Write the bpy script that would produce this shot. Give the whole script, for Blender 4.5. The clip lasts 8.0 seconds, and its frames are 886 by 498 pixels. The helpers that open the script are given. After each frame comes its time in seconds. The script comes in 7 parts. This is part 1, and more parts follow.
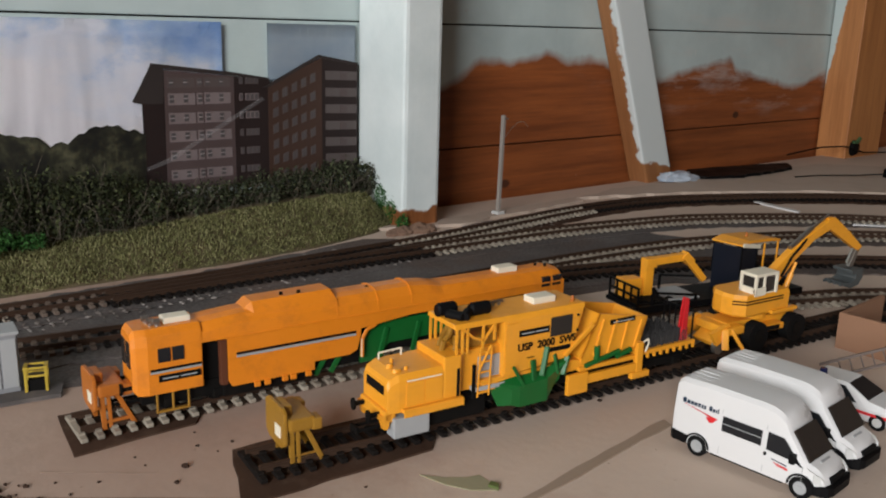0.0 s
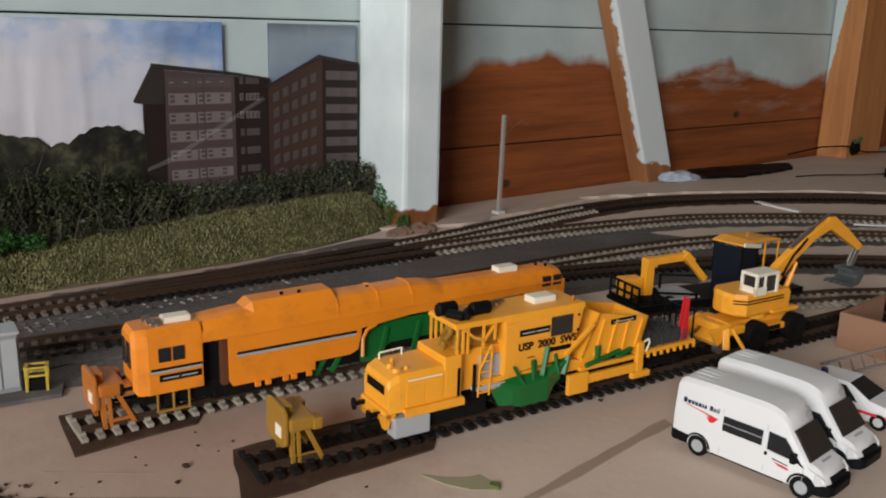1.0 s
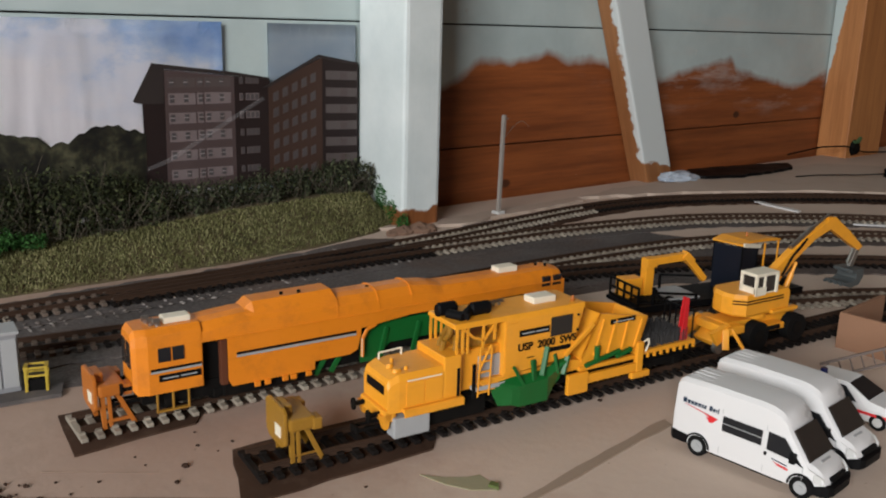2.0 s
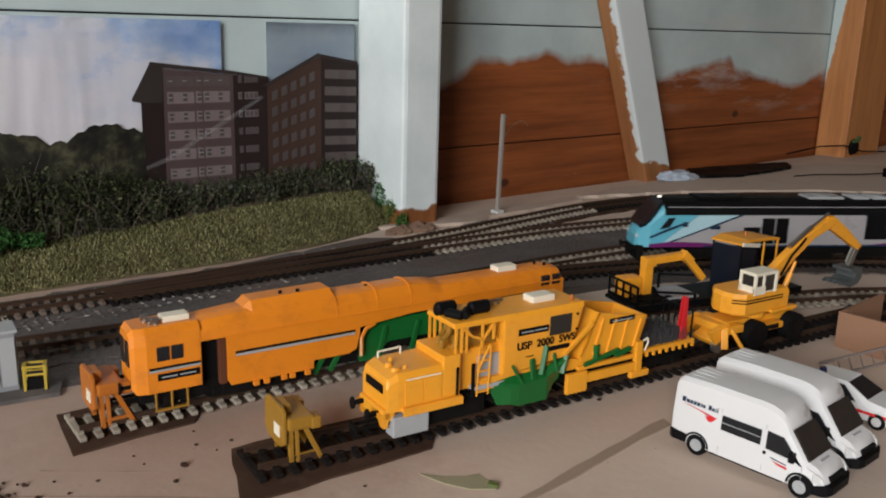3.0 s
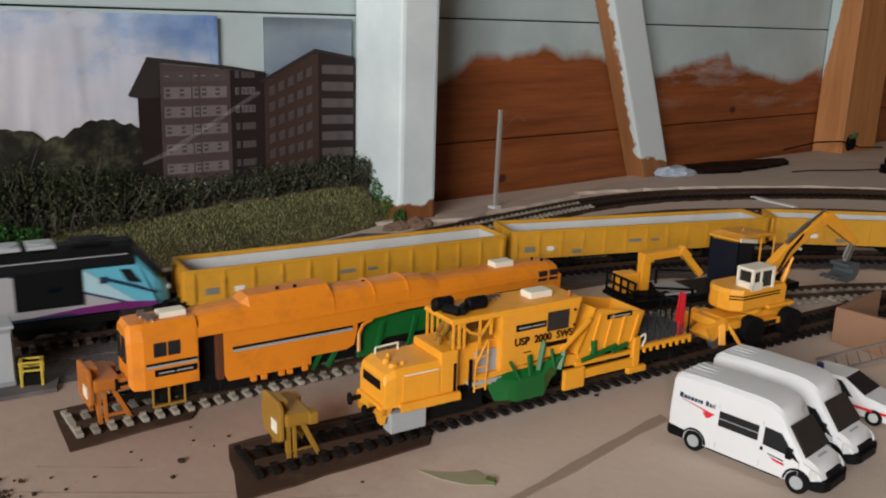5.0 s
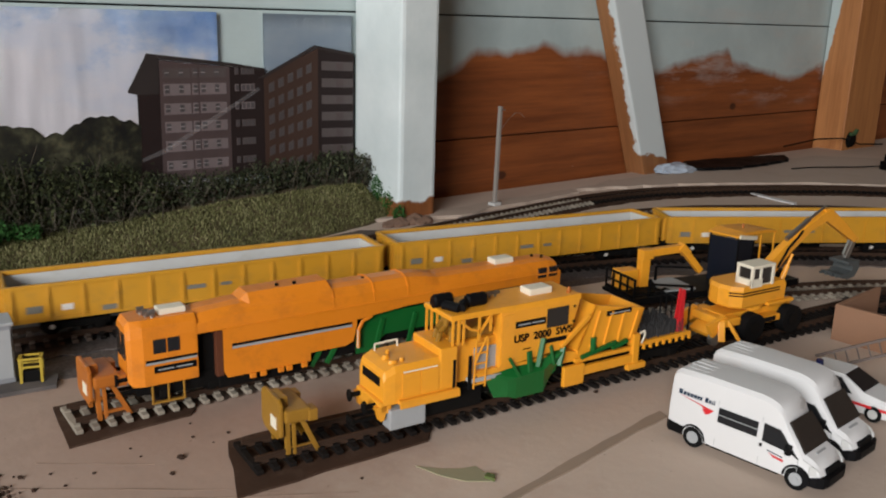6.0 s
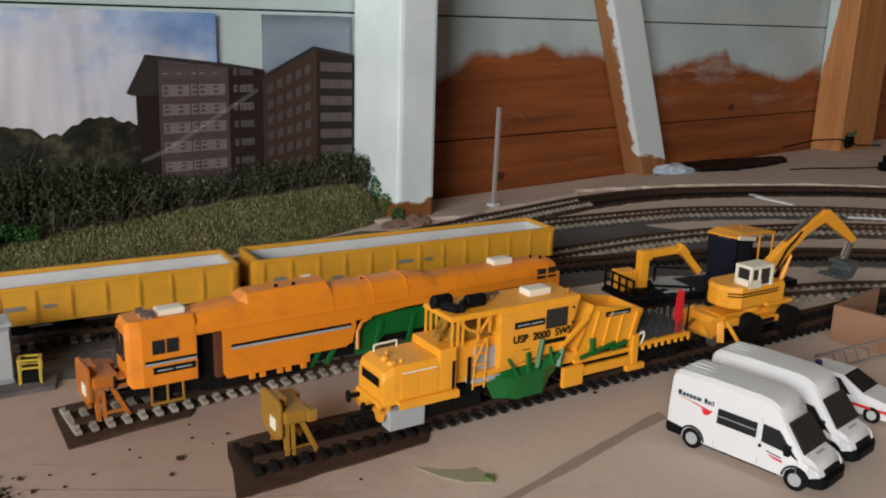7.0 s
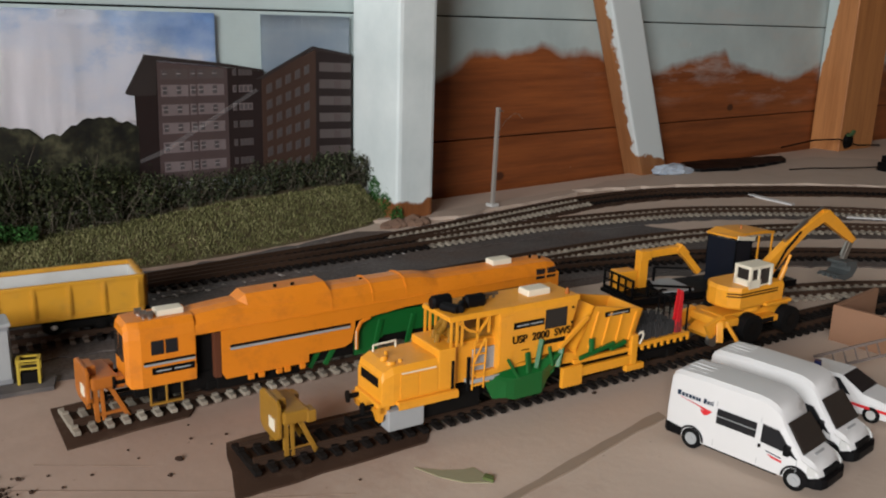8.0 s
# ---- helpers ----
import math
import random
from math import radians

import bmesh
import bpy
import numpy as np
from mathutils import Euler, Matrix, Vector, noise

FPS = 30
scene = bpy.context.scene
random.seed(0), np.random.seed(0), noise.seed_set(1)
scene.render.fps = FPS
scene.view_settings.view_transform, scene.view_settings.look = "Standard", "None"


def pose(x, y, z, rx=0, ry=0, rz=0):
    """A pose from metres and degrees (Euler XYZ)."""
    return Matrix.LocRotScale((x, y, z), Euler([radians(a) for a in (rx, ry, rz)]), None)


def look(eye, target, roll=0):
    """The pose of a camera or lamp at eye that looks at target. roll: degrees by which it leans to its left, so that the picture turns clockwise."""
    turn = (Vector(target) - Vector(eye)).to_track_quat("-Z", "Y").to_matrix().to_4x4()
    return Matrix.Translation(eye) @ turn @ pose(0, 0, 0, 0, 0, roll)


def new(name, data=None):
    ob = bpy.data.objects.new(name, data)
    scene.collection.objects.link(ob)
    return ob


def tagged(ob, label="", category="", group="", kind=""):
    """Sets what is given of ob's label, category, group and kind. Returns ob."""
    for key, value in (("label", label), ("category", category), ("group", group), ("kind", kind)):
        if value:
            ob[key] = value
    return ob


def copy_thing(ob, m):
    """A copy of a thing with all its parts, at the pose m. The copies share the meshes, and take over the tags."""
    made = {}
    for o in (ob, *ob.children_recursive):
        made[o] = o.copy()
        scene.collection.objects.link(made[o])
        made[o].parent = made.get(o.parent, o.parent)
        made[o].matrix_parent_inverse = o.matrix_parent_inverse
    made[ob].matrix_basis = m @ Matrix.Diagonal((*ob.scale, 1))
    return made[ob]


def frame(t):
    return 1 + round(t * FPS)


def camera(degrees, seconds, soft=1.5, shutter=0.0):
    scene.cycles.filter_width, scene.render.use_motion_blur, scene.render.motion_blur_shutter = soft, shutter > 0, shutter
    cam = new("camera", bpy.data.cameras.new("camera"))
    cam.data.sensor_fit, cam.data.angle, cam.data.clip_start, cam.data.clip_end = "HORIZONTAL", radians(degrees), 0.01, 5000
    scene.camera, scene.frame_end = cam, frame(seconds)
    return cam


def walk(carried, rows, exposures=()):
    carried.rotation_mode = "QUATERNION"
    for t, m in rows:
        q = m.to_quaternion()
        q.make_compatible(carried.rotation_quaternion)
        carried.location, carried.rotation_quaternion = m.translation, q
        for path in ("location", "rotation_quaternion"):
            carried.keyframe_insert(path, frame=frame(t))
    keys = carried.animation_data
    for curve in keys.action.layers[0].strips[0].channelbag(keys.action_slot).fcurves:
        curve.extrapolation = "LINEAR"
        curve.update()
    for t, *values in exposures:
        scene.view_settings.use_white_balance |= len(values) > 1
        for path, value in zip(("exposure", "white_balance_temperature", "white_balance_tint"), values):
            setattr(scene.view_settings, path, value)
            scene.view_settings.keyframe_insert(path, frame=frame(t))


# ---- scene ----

# ---------------- camera ----------------
cam = camera(53.71, 8.0, soft=2.0, shutter=0.2)
PATH = [
    (0.0, (-0.00024, 0.00004, 0.19144), (0.00039, 0.58119, 0.0422), 1.625),
    (0.5, (-0.00034, 0.00004, 0.19132), (0.00024, 0.5812, 0.04213), 1.601),
    (1.0, (-0.00008, 0.0001, 0.19136), (-0.00001, 0.58123, 0.04206), 1.581),
    (1.5, (0.0, 0.0, 0.1915), (0.0, 0.58111, 0.04214), 1.59),
    (3.0, (-0.00018, 0.00039, 0.19125), (0.00088, 0.58137, 0.04138), 1.665),
    (3.5, (-0.00013, 0.00022, 0.1913), (0.00101, 0.58094, 0.0404), 1.689),
    (4.0, (-0.00028, 0.00023, 0.19117), (0.00169, 0.58087, 0.03997), 1.696),
    (4.5, (-0.00036, 0.00081, 0.19129), (0.00257, 0.5813, 0.03954), 1.721),
    (6.0, (-0.00001, 0.00105, 0.19095), (0.00305, 0.58075, 0.03623), 1.74),
    (6.5, (-0.0002, 0.00109, 0.19114), (0.00324, 0.5807, 0.03608), 1.744),
    (7.0, (-0.00042, 0.00098, 0.19101), (0.00374, 0.58083, 0.0369), 1.762),
    (7.5, (-0.00058, 0.00114, 0.19118), (0.00391, 0.58109, 0.03742), 1.747),
    (8.0, (-0.00039, 0.00127, 0.1909), (0.00434, 0.58116, 0.03692), 1.746),
]
walk(cam, [(t, look(eye, aim, roll)) for t, eye, aim, roll in PATH])

# ---------------- light ----------------
world = bpy.data.worlds.new("sky")
scene.world = world
world.use_nodes = True
_sky = world.node_tree.nodes.new("ShaderNodeTexSky")
_sky.sky_type, _sky.sun_disc = "NISHITA", False
_sky.sun_elevation, _sky.sun_rotation = radians(35), radians(200)
_bg = world.node_tree.nodes["Background"]
_bg.inputs["Strength"].default_value = 0.1
world.node_tree.links.new(_sky.outputs["Color"], _bg.inputs["Color"])
scene.view_settings.exposure = -0.12

# wall frame: u along the plank wall, n out of the room, z up
WALL_TURN = 39.125
WALL = pose(-0.0887, 0.8743, 0, 0, 0, WALL_TURN)


def window_lamp(name, u, n, z, w, h, aim, watts, colour):
    lamp = bpy.data.lights.new(name, "AREA")
    lamp.shape, lamp.size, lamp.size_y, lamp.energy, lamp.color = "RECTANGLE", w, h, watts, colour
    ob = new(name, lamp)
    ob.matrix_world = look(WALL @ Vector((u, n, z)), WALL @ Vector(aim))
    return tagged(ob, "daylight from the shed window", "lamp", kind="structure")


window_lamp("window_light", -1.96, -1.45, 0.70, 0.9, 0.75, (0.1, -0.4, 0.05), 62.0, (0.985, 0.985, 1.0))


# ---------------- helpers ----------------
def thing(name, label, category, m=None, group="", kind=""):
    ob = new(name)
    ob.empty_display_size = 0.01
    if m is not None:
        ob.matrix_basis = m
    return tagged(ob, label, category, group, kind)


def mesh_of(bm, material, smooth=False):
    me = bpy.data.meshes.new("m")
    bmesh.ops.recalc_face_normals(bm, faces=bm.faces)
    bm.to_mesh(me)
    bm.free()
    if material:
        me.materials.append(material)
    if smooth:
        for f in me.polygons:
            f.use_smooth = True
    return me


def part(name, bm, material, parent, label="", smooth=False, kind=""):
    ob = new(name, mesh_of(bm, material, smooth))
    ob.parent = parent
    return tagged(ob, label, kind=kind)


def piece(name, me, parent, m):
    ob = new(name, me)
    ob.parent = parent
    ob.matrix_basis = m
    return ob


def box(bm, x0, x1, y0, y1, z0, z1, bevel=0.0):
    """An axis-aligned box, with its edges broken where bevel is given."""
    b = min(bevel, 0.45 * min(abs(x1 - x0), abs(y1 - y0), abs(z1 - z0)))
    if b <= 0:
        v = [bm.verts.new((x, y, z)) for x in (x0, x1) for y in (y0, y1) for z in (z0, z1)]
        for f in ((0, 1, 3, 2), (4, 6, 7, 5), (0, 4, 5, 1), (2, 3, 7, 6), (0, 2, 6, 4), (1, 5, 7, 3)):
            bm.faces.new([v[i] for i in f])
        return bm
    t = bmesh.new()
    box(t, x0, x1, y0, y1, z0, z1)
    bmesh.ops.bevel(t, geom=t.edges[:], offset=b, segments=2, affect="EDGES", profile=0.6)
    return join(bm, t)


def join(bm, other, m=None):
    me = bpy.data.meshes.new("t")
    other.to_mesh(me)
    other.free()
    if m is not None:
        me.transform(m)
    bm.from_mesh(me)
    bpy.data.meshes.remove(me)
    return bm


def prism(bm, pts, a, b, axis="y", bevel=0.0):
    """A polygon swept from a to b along an axis: pts are (x, z) for y, (y, z) for x, (x, y) for z."""
    t = bmesh.new()
    put = {"y": lambda p, s: (p[0], s, p[1]), "x": lambda p, s: (s, p[0], p[1]), "z": lambda p, s: (p[0], p[1], s)}[axis]
    lo, hi = [t.verts.new(put(p, a)) for p in pts], [t.verts.new(put(p, b)) for p in pts]
    t.faces.new(lo), t.faces.new(hi[::-1])
    for i in range(len(pts)):
        j = (i + 1) % len(pts)
        t.faces.new((lo[i], hi[i], hi[j], lo[j]))
    if bevel:
        bmesh.ops.recalc_face_normals(t, faces=t.faces)
        sharp = [e for e in t.edges if e.calc_face_angle(0) > 0.35]
        bmesh.ops.bevel(t, geom=sharp, offset=bevel, segments=2, affect="EDGES", profile=0.6)
    return join(bm, t)


def rod(bm, p, q, r, n=8, r2=None):
    """A round bar from p to q."""
    p, q = Vector(p), Vector(q)
    rot = (q - p).to_track_quat("Z", "Y").to_matrix()
    r2 = r if r2 is None else r2
    ring = [(math.cos(2 * math.pi * i / n), math.sin(2 * math.pi * i / n)) for i in range(n)]
    lo = [bm.verts.new(p + rot @ Vector((c * r, s * r, 0))) for c, s in ring]
    hi = [bm.verts.new(q + rot @ Vector((c * r2, s * r2, 0))) for c, s in ring]
    bm.faces.new(lo[::-1]), bm.faces.new(hi)
    for i in range(n):
        j = (i + 1) % n
        bm.faces.new((lo[i], lo[j], hi[j], hi[i]))
    return bm


def pipe(bm, pts, r, n=6):
    for p, q in zip(pts, pts[1:]):
        rod(bm, p, q, r, n)
    return bm


def beam(bm, p, q, w, h, bevel=0.0):
    """A square bar from p to q, w across and h deep."""
    p, q = Vector(p), Vector(q)
    t = bmesh.new()
    box(t, -w / 2, w / 2, -h / 2, h / 2, 0, (q - p).length, bevel)
    return join(bm, t, Matrix.Translation(p) @ (q - p).to_track_quat("Z", "Y").to_matrix().to_4x4())


def loft(bm, rings, close=True):
    """Skin through rings of equally many points."""
    rows = [[bm.verts.new(p) for p in ring] for ring in rings]
    n = len(rows[0])
    for a, b in zip(rows, rows[1:]):
        for i in range(n):
            j = (i + 1) % n
            bm.faces.new((a[i], a[j], b[j], b[i]))
    if close:
        bm.faces.new(rows[0][::-1]), bm.faces.new(rows[-1])
    return bm


def at_x(x, pts):
    return [(x, y, z) for y, z in pts]


def spline(ctrl, step):
    """Points at even steps along a smooth curve through the control points, with headings."""
    c = [Vector(p) for p in ctrl]
    c = [2 * c[0] - c[1]] + c + [2 * c[-1] - c[-2]]
    fine = []
    for i in range(1, len(c) - 2):
        for k in range(40):
            t = k / 40
            fine.append(0.5 * ((2 * c[i]) + (c[i + 1] - c[i - 1]) * t + (2 * c[i - 1] - 5 * c[i] + 4 * c[i + 1] - c[i + 2]) * t * t
                               + (3 * c[i] - c[i - 1] - 3 * c[i + 1] + c[i + 2]) * t ** 3))
    fine.append(c[-2])
    out, want, run = [], 0.0, 0.0
    for p, q in zip(fine, fine[1:]):
        d = (q - p).length
        while want <= run + d and d > 0:
            out.append((p.lerp(q, (want - run) / d), math.atan2(q.y - p.y, q.x - p.x)))
            want += step
        run += d
    return out


# ---------------- materials ----------------
def nodes_of(name):
    m = bpy.data.materials.new(name)
    m.use_nodes = True
    nt = m.node_tree
    return m, nt, nt.nodes["Principled BSDF"]


def coords(nt, scale, which="Object"):
    tc = nt.nodes.new("ShaderNodeTexCoord")
    mp = nt.nodes.new("ShaderNodeMapping")
    mp.inputs["Scale"].default_value = scale if isinstance(scale, tuple) else (scale,) * 3
    nt.links.new(tc.outputs[which], mp.inputs["Vector"])
    return mp.outputs["Vector"]


def noise_of(nt, vec, scale, detail=4.0, rough=0.6):
    n = nt.nodes.new("ShaderNodeTexNoise")
    n.inputs["Scale"].default_value, n.inputs["Detail"].default_value, n.inputs["Roughness"].default_value = scale, detail, rough
    nt.links.new(vec, n.inputs["Vector"])
    return n.outputs["Fac"]


def ramp_of(nt, fac, stops):
    r = nt.nodes.new("ShaderNodeValToRGB")
    while len(r.color_ramp.elements) < len(stops):
        r.color_ramp.elements.new(0.5)
    for e, (at, col) in zip(r.color_ramp.elements, stops):
        e.position, e.color = at, (*col, 1) if len(col) == 3 else col
    nt.links.new(fac, r.inputs["Fac"])
    return r.outputs["Color"]


def mix_of(nt, fac, a, b, mode="MIX"):
    m = nt.nodes.new("ShaderNodeMix")
    m.data_type, m.blend_type = "RGBA", mode
    for sock, v in ((m.inputs[0], fac), (m.inputs[6], a), (m.inputs[7], b)):
        if isinstance(v, (int, float)):
            sock.default_value = v
        elif isinstance(v, tuple):
            sock.default_value = (*v, 1)
        else:
            nt.links.new(v, sock)
    return m.outputs[2]


def maths(nt, op, a, b=0.0, clamp=False):
    m = nt.nodes.new("ShaderNodeMath")
    m.operation, m.use_clamp = op, clamp
    for sock, v in zip(m.inputs, (a, b)):
        if isinstance(v, (int, float)):
            sock.default_value = v
        else:
            nt.links.new(v, sock)
    return m.outputs[0]


def bump_of(nt, bsdf, height, dist, strength=0.5):
    b = nt.nodes.new("ShaderNodeBump")
    b.inputs["Distance"].default_value, b.inputs["Strength"].default_value = dist, strength
    nt.links.new(height, b.inputs["Height"])
    nt.links.new(b.outputs["Normal"], bsdf.inputs["Normal"])


def sep(nt, vec):
    s = nt.nodes.new("ShaderNodeSeparateXYZ")
    nt.links.new(vec, s.inputs[0])
    return s.outputs


def plain(name, colour, rough=0.5, metal=0.0, vary=0.25, scale=120.0, relief=0.0002, dirt=None, dirt_amount=0.35):
    """Painted, moulded or bare stuff: colour varied at two scales, dust or dirt in patches, fine relief."""
    m, nt, b = nodes_of(name)
    v = coords(nt, 1.0)
    big, fine = noise_of(nt, v, scale * 0.25), noise_of(nt, v, scale * 2.5, 6.0)
    dark = tuple(c * (1 - vary) for c in colour)
    light = tuple(min(1.0, c * (1 + vary * 0.6)) for c in colour)
    col = mix_of(nt, big, dark, light)
    if dirt:
        mask = ramp_of(nt, noise_of(nt, v, scale * 0.6, 8.0, 0.7), [(0.5, (0, 0, 0)), (0.72, (dirt_amount,) * 3)])
        col = mix_of(nt, mask, col, dirt)
    col = mix_of(nt, 0.12, col, ramp_of(nt, fine, [(0.3, dark), (0.7, light)]))
    nt.links.new(col, b.inputs["Base Color"])
    b.inputs["Metallic"].default_value = metal
    b.inputs["Specular IOR Level"].default_value = 0.5 if max(colour) > 0.06 else 0.12
    rr = ramp_of(nt, big, [(0.3, (max(0, rough - 0.08),) * 3), (0.7, (min(1, rough + 0.1),) * 3)])
    nt.links.new(rr, b.inputs["Roughness"])
    if relief:
        bump_of(nt, b, fine, relief, 0.4)
    return m


def island_vary(name, stops, rough=0.8):
    """Leaves, blades and grains: each loose bit takes its own shade."""
    m, nt, b = nodes_of(name)
    g = nt.nodes.new("ShaderNodeNewGeometry")
    v = coords(nt, 1.0)
    f = maths(nt, "ADD", maths(nt, "MULTIPLY", g.outputs["Random Per Island"], 0.6), maths(nt, "MULTIPLY", noise_of(nt, v, 30.0), 0.4))
    nt.links.new(ramp_of(nt, f, stops), b.inputs["Base Color"])
    b.inputs["Roughness"].default_value = rough
    b.inputs["Specular IOR Level"].default_value = 0.2
    return m


def glassy(name, tint, rough=0.08, alpha=1.0):
    m, nt, b = nodes_of(name)
    b.inputs["Base Color"].default_value = (*tint, 1)
    b.inputs["Roughness"].default_value = rough
    b.inputs["Specular IOR Level"].default_value = 0.4
    b.inputs["Alpha"].default_value = alpha
    return m


ORANGE = plain("orange_plastic", (0.68, 0.208, 0.012), 0.38, vary=0.12, dirt=(0.25, 0.08, 0.02), dirt_amount=0.42)
YELLOW = plain("yellow_plastic", (0.76, 0.315, 0.02), 0.4, vary=0.1, dirt=(0.32, 0.15, 0.03), dirt_amount=0.3)
WAGON_YELLOW = plain("wagon_yellow", (0.55, 0.265, 0.018), 0.5, vary=0.15, dirt=(0.24, 0.15, 0.04), dirt_amount=0.5)
BUFFER_YELLOW = plain("ochre_plastic", (0.30, 0.15, 0.016), 0.4, vary=0.3, dirt=(0.10, 0.05, 0.012), dirt_amount=0.5)
BUFFER_ORANGE = plain("amber_plastic", (0.42, 0.125, 0.015), 0.4, vary=0.3, dirt=(0.14, 0.05, 0.012), dirt_amount=0.5)
GREEN = plain("green_plastic", (0.005, 0.10, 0.018), 0.4, vary=0.2)
BLACK = plain("black_plastic", (0.004, 0.004, 0.0045), 0.5, vary=0.3)
SOOT = plain("dark_underframe", (0.004, 0.0035, 0.003), 0.8, vary=0.4, dirt=(0.02, 0.014, 0.010))
WHITE = plain("white_paint", (0.60, 0.595, 0.585), 0.35, vary=0.04, relief=0.0)
CREAM = plain("cream_plastic", (0.72, 0.66, 0.52), 0.45, vary=0.06)
GREY = plain("grey_plastic", (0.32, 0.33, 0.33), 0.5, vary=0.15)
PALE_GREY = plain("pale_grey_lining", (0.48, 0.48, 0.46), 0.6, vary=0.12, dirt=(0.3, 0.27, 0.22))
STEEL = plain("worn_steel", (0.35, 0.33, 0.30), 0.35, metal=0.9, vary=0.25)
RUST = plain("rusty_rail", (0.055, 0.032, 0.021), 0.6, metal=0.2, vary=0.35)
RED = plain("red_plastic", (0.55, 0.015, 0.02), 0.4, vary=0.1)
DARK_GLASS = glassy("dark_window", (0.012, 0.013, 0.015), 0.06)
SMOKE = glassy("tinted_screen", (0.028, 0.024, 0.021), 0.07)
BLUE_GLASS = glassy("blue_black_screen", (0.003, 0.005, 0.011), 0.4)
TYRE = plain("tyre_rubber", (0.005, 0.005, 0.005), 0.7, vary=0.2)


def pale_sleeper():
    m, nt, b = nodes_of("pale_sleeper")
    v = coords(nt, 1.0)
    info = nt.nodes.new("ShaderNodeObjectInfo")
    f = maths(nt, "ADD", maths(nt, "MULTIPLY", info.outputs["Random"], 0.5), maths(nt, "MULTIPLY", noise_of(nt, v, 300.0), 0.5))
    nt.links.new(ramp_of(nt, f, [(0.15, (0.17, 0.14, 0.108)), (0.8, (0.34, 0.30, 0.235))]), b.inputs["Base Color"])
    b.inputs["Roughness"].default_value = 0.7
    return m


SLEEPER_PALE = pale_sleeper()
SLEEPER_BROWN = plain("dusty_brown_sleeper", (0.12, 0.086, 0.064), 0.8, vary=0.4, dirt=(0.05, 0.035, 0.025))
SLEEPER_DARK = plain("dark_sleeper", (0.009, 0.007, 0.006), 0.7, vary=0.4, dirt=(0.04, 0.028, 0.02))


def board_paint():
    m, nt, b = nodes_of("board_paint")
    v = coords(nt, 1.0)
    big = noise_of(nt, v, 5.0, 5.0)
    col = ramp_of(nt, big, [(0.3, (0.29, 0.192, 0.143)), (0.55, (0.37, 0.258, 0.20)), (0.75, (0.44, 0.318, 0.25))])
    grime = ramp_of(nt, noise_of(nt, v, 22.0, 8.0, 0.7), [(0.5, (0, 0, 0)), (0.74, (0.6,) * 3)])
    col = mix_of(nt, grime, col, (0.23, 0.158, 0.118))
    # a paler tone mixes in towards the board's +x side, broken up by noise
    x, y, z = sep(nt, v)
    pale_ramp = maths(nt, "ADD", maths(nt, "MULTIPLY", maths(nt, "SUBTRACT", maths(nt, "SUBTRACT", x, maths(nt, "MULTIPLY", y, 0.45)), -0.13), 5.0), maths(nt, "MULTIPLY", maths(nt, "SUBTRACT", noise_of(nt, v, 11.0, 6.0, 0.65), 0.5), 2.0))
    pale_mix = ramp_of(nt, pale_ramp, [(0.1, (0.1,) * 3), (0.6, (0.75,) * 3)])
    col = mix_of(nt, pale_mix, col, (0.56, 0.455, 0.37))
    fleck = ramp_of(nt, noise_of(nt, v, 240.0, 3.0), [(0.70, (0, 0, 0)), (0.76, (0.8,) * 3)])
    col = mix_of(nt, fleck, col, (0.13, 0.085, 0.06))
    nt.links.new(col, b.inputs["Base Color"])
    b.inputs["Roughness"].default_value = 0.75
    bump_of(nt, b, noise_of(nt, v, 160.0, 6.0), 0.0006, 0.4)
    return m


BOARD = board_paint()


def ballast_paint():
    m, nt, b = nodes_of("grey_trackbed")
    v = coords(nt, 1.0)
    col = ramp_of(nt, noise_of(nt, v, 14.0, 6.0), [(0.3, (0.032, 0.024, 0.020)), (0.5, (0.066, 0.055, 0.051)), (0.72, (0.118, 0.103, 0.099))])
    brown = ramp_of(nt, noise_of(nt, v, 9.0, 3.0), [(0.48, (0, 0, 0)), (0.62, (0.8,) * 3)])
    col = mix_of(nt, brown, col, (0.085, 0.048, 0.031))
    grit = ramp_of(nt, noise_of(nt, v, 420.0, 4.0), [(0.35, (0.022, 0.018, 0.016)), (0.75, (0.21, 0.19, 0.18))])
    col = mix_of(nt, 0.35, col, grit)
    nt.links.new(col, b.inputs["Base Color"])
    b.inputs["Roughness"].default_value = 0.9
    bump_of(nt, b, noise_of(nt, v, 500.0, 4.0), 0.001, 0.6)
    return m


BALLAST = ballast_paint()


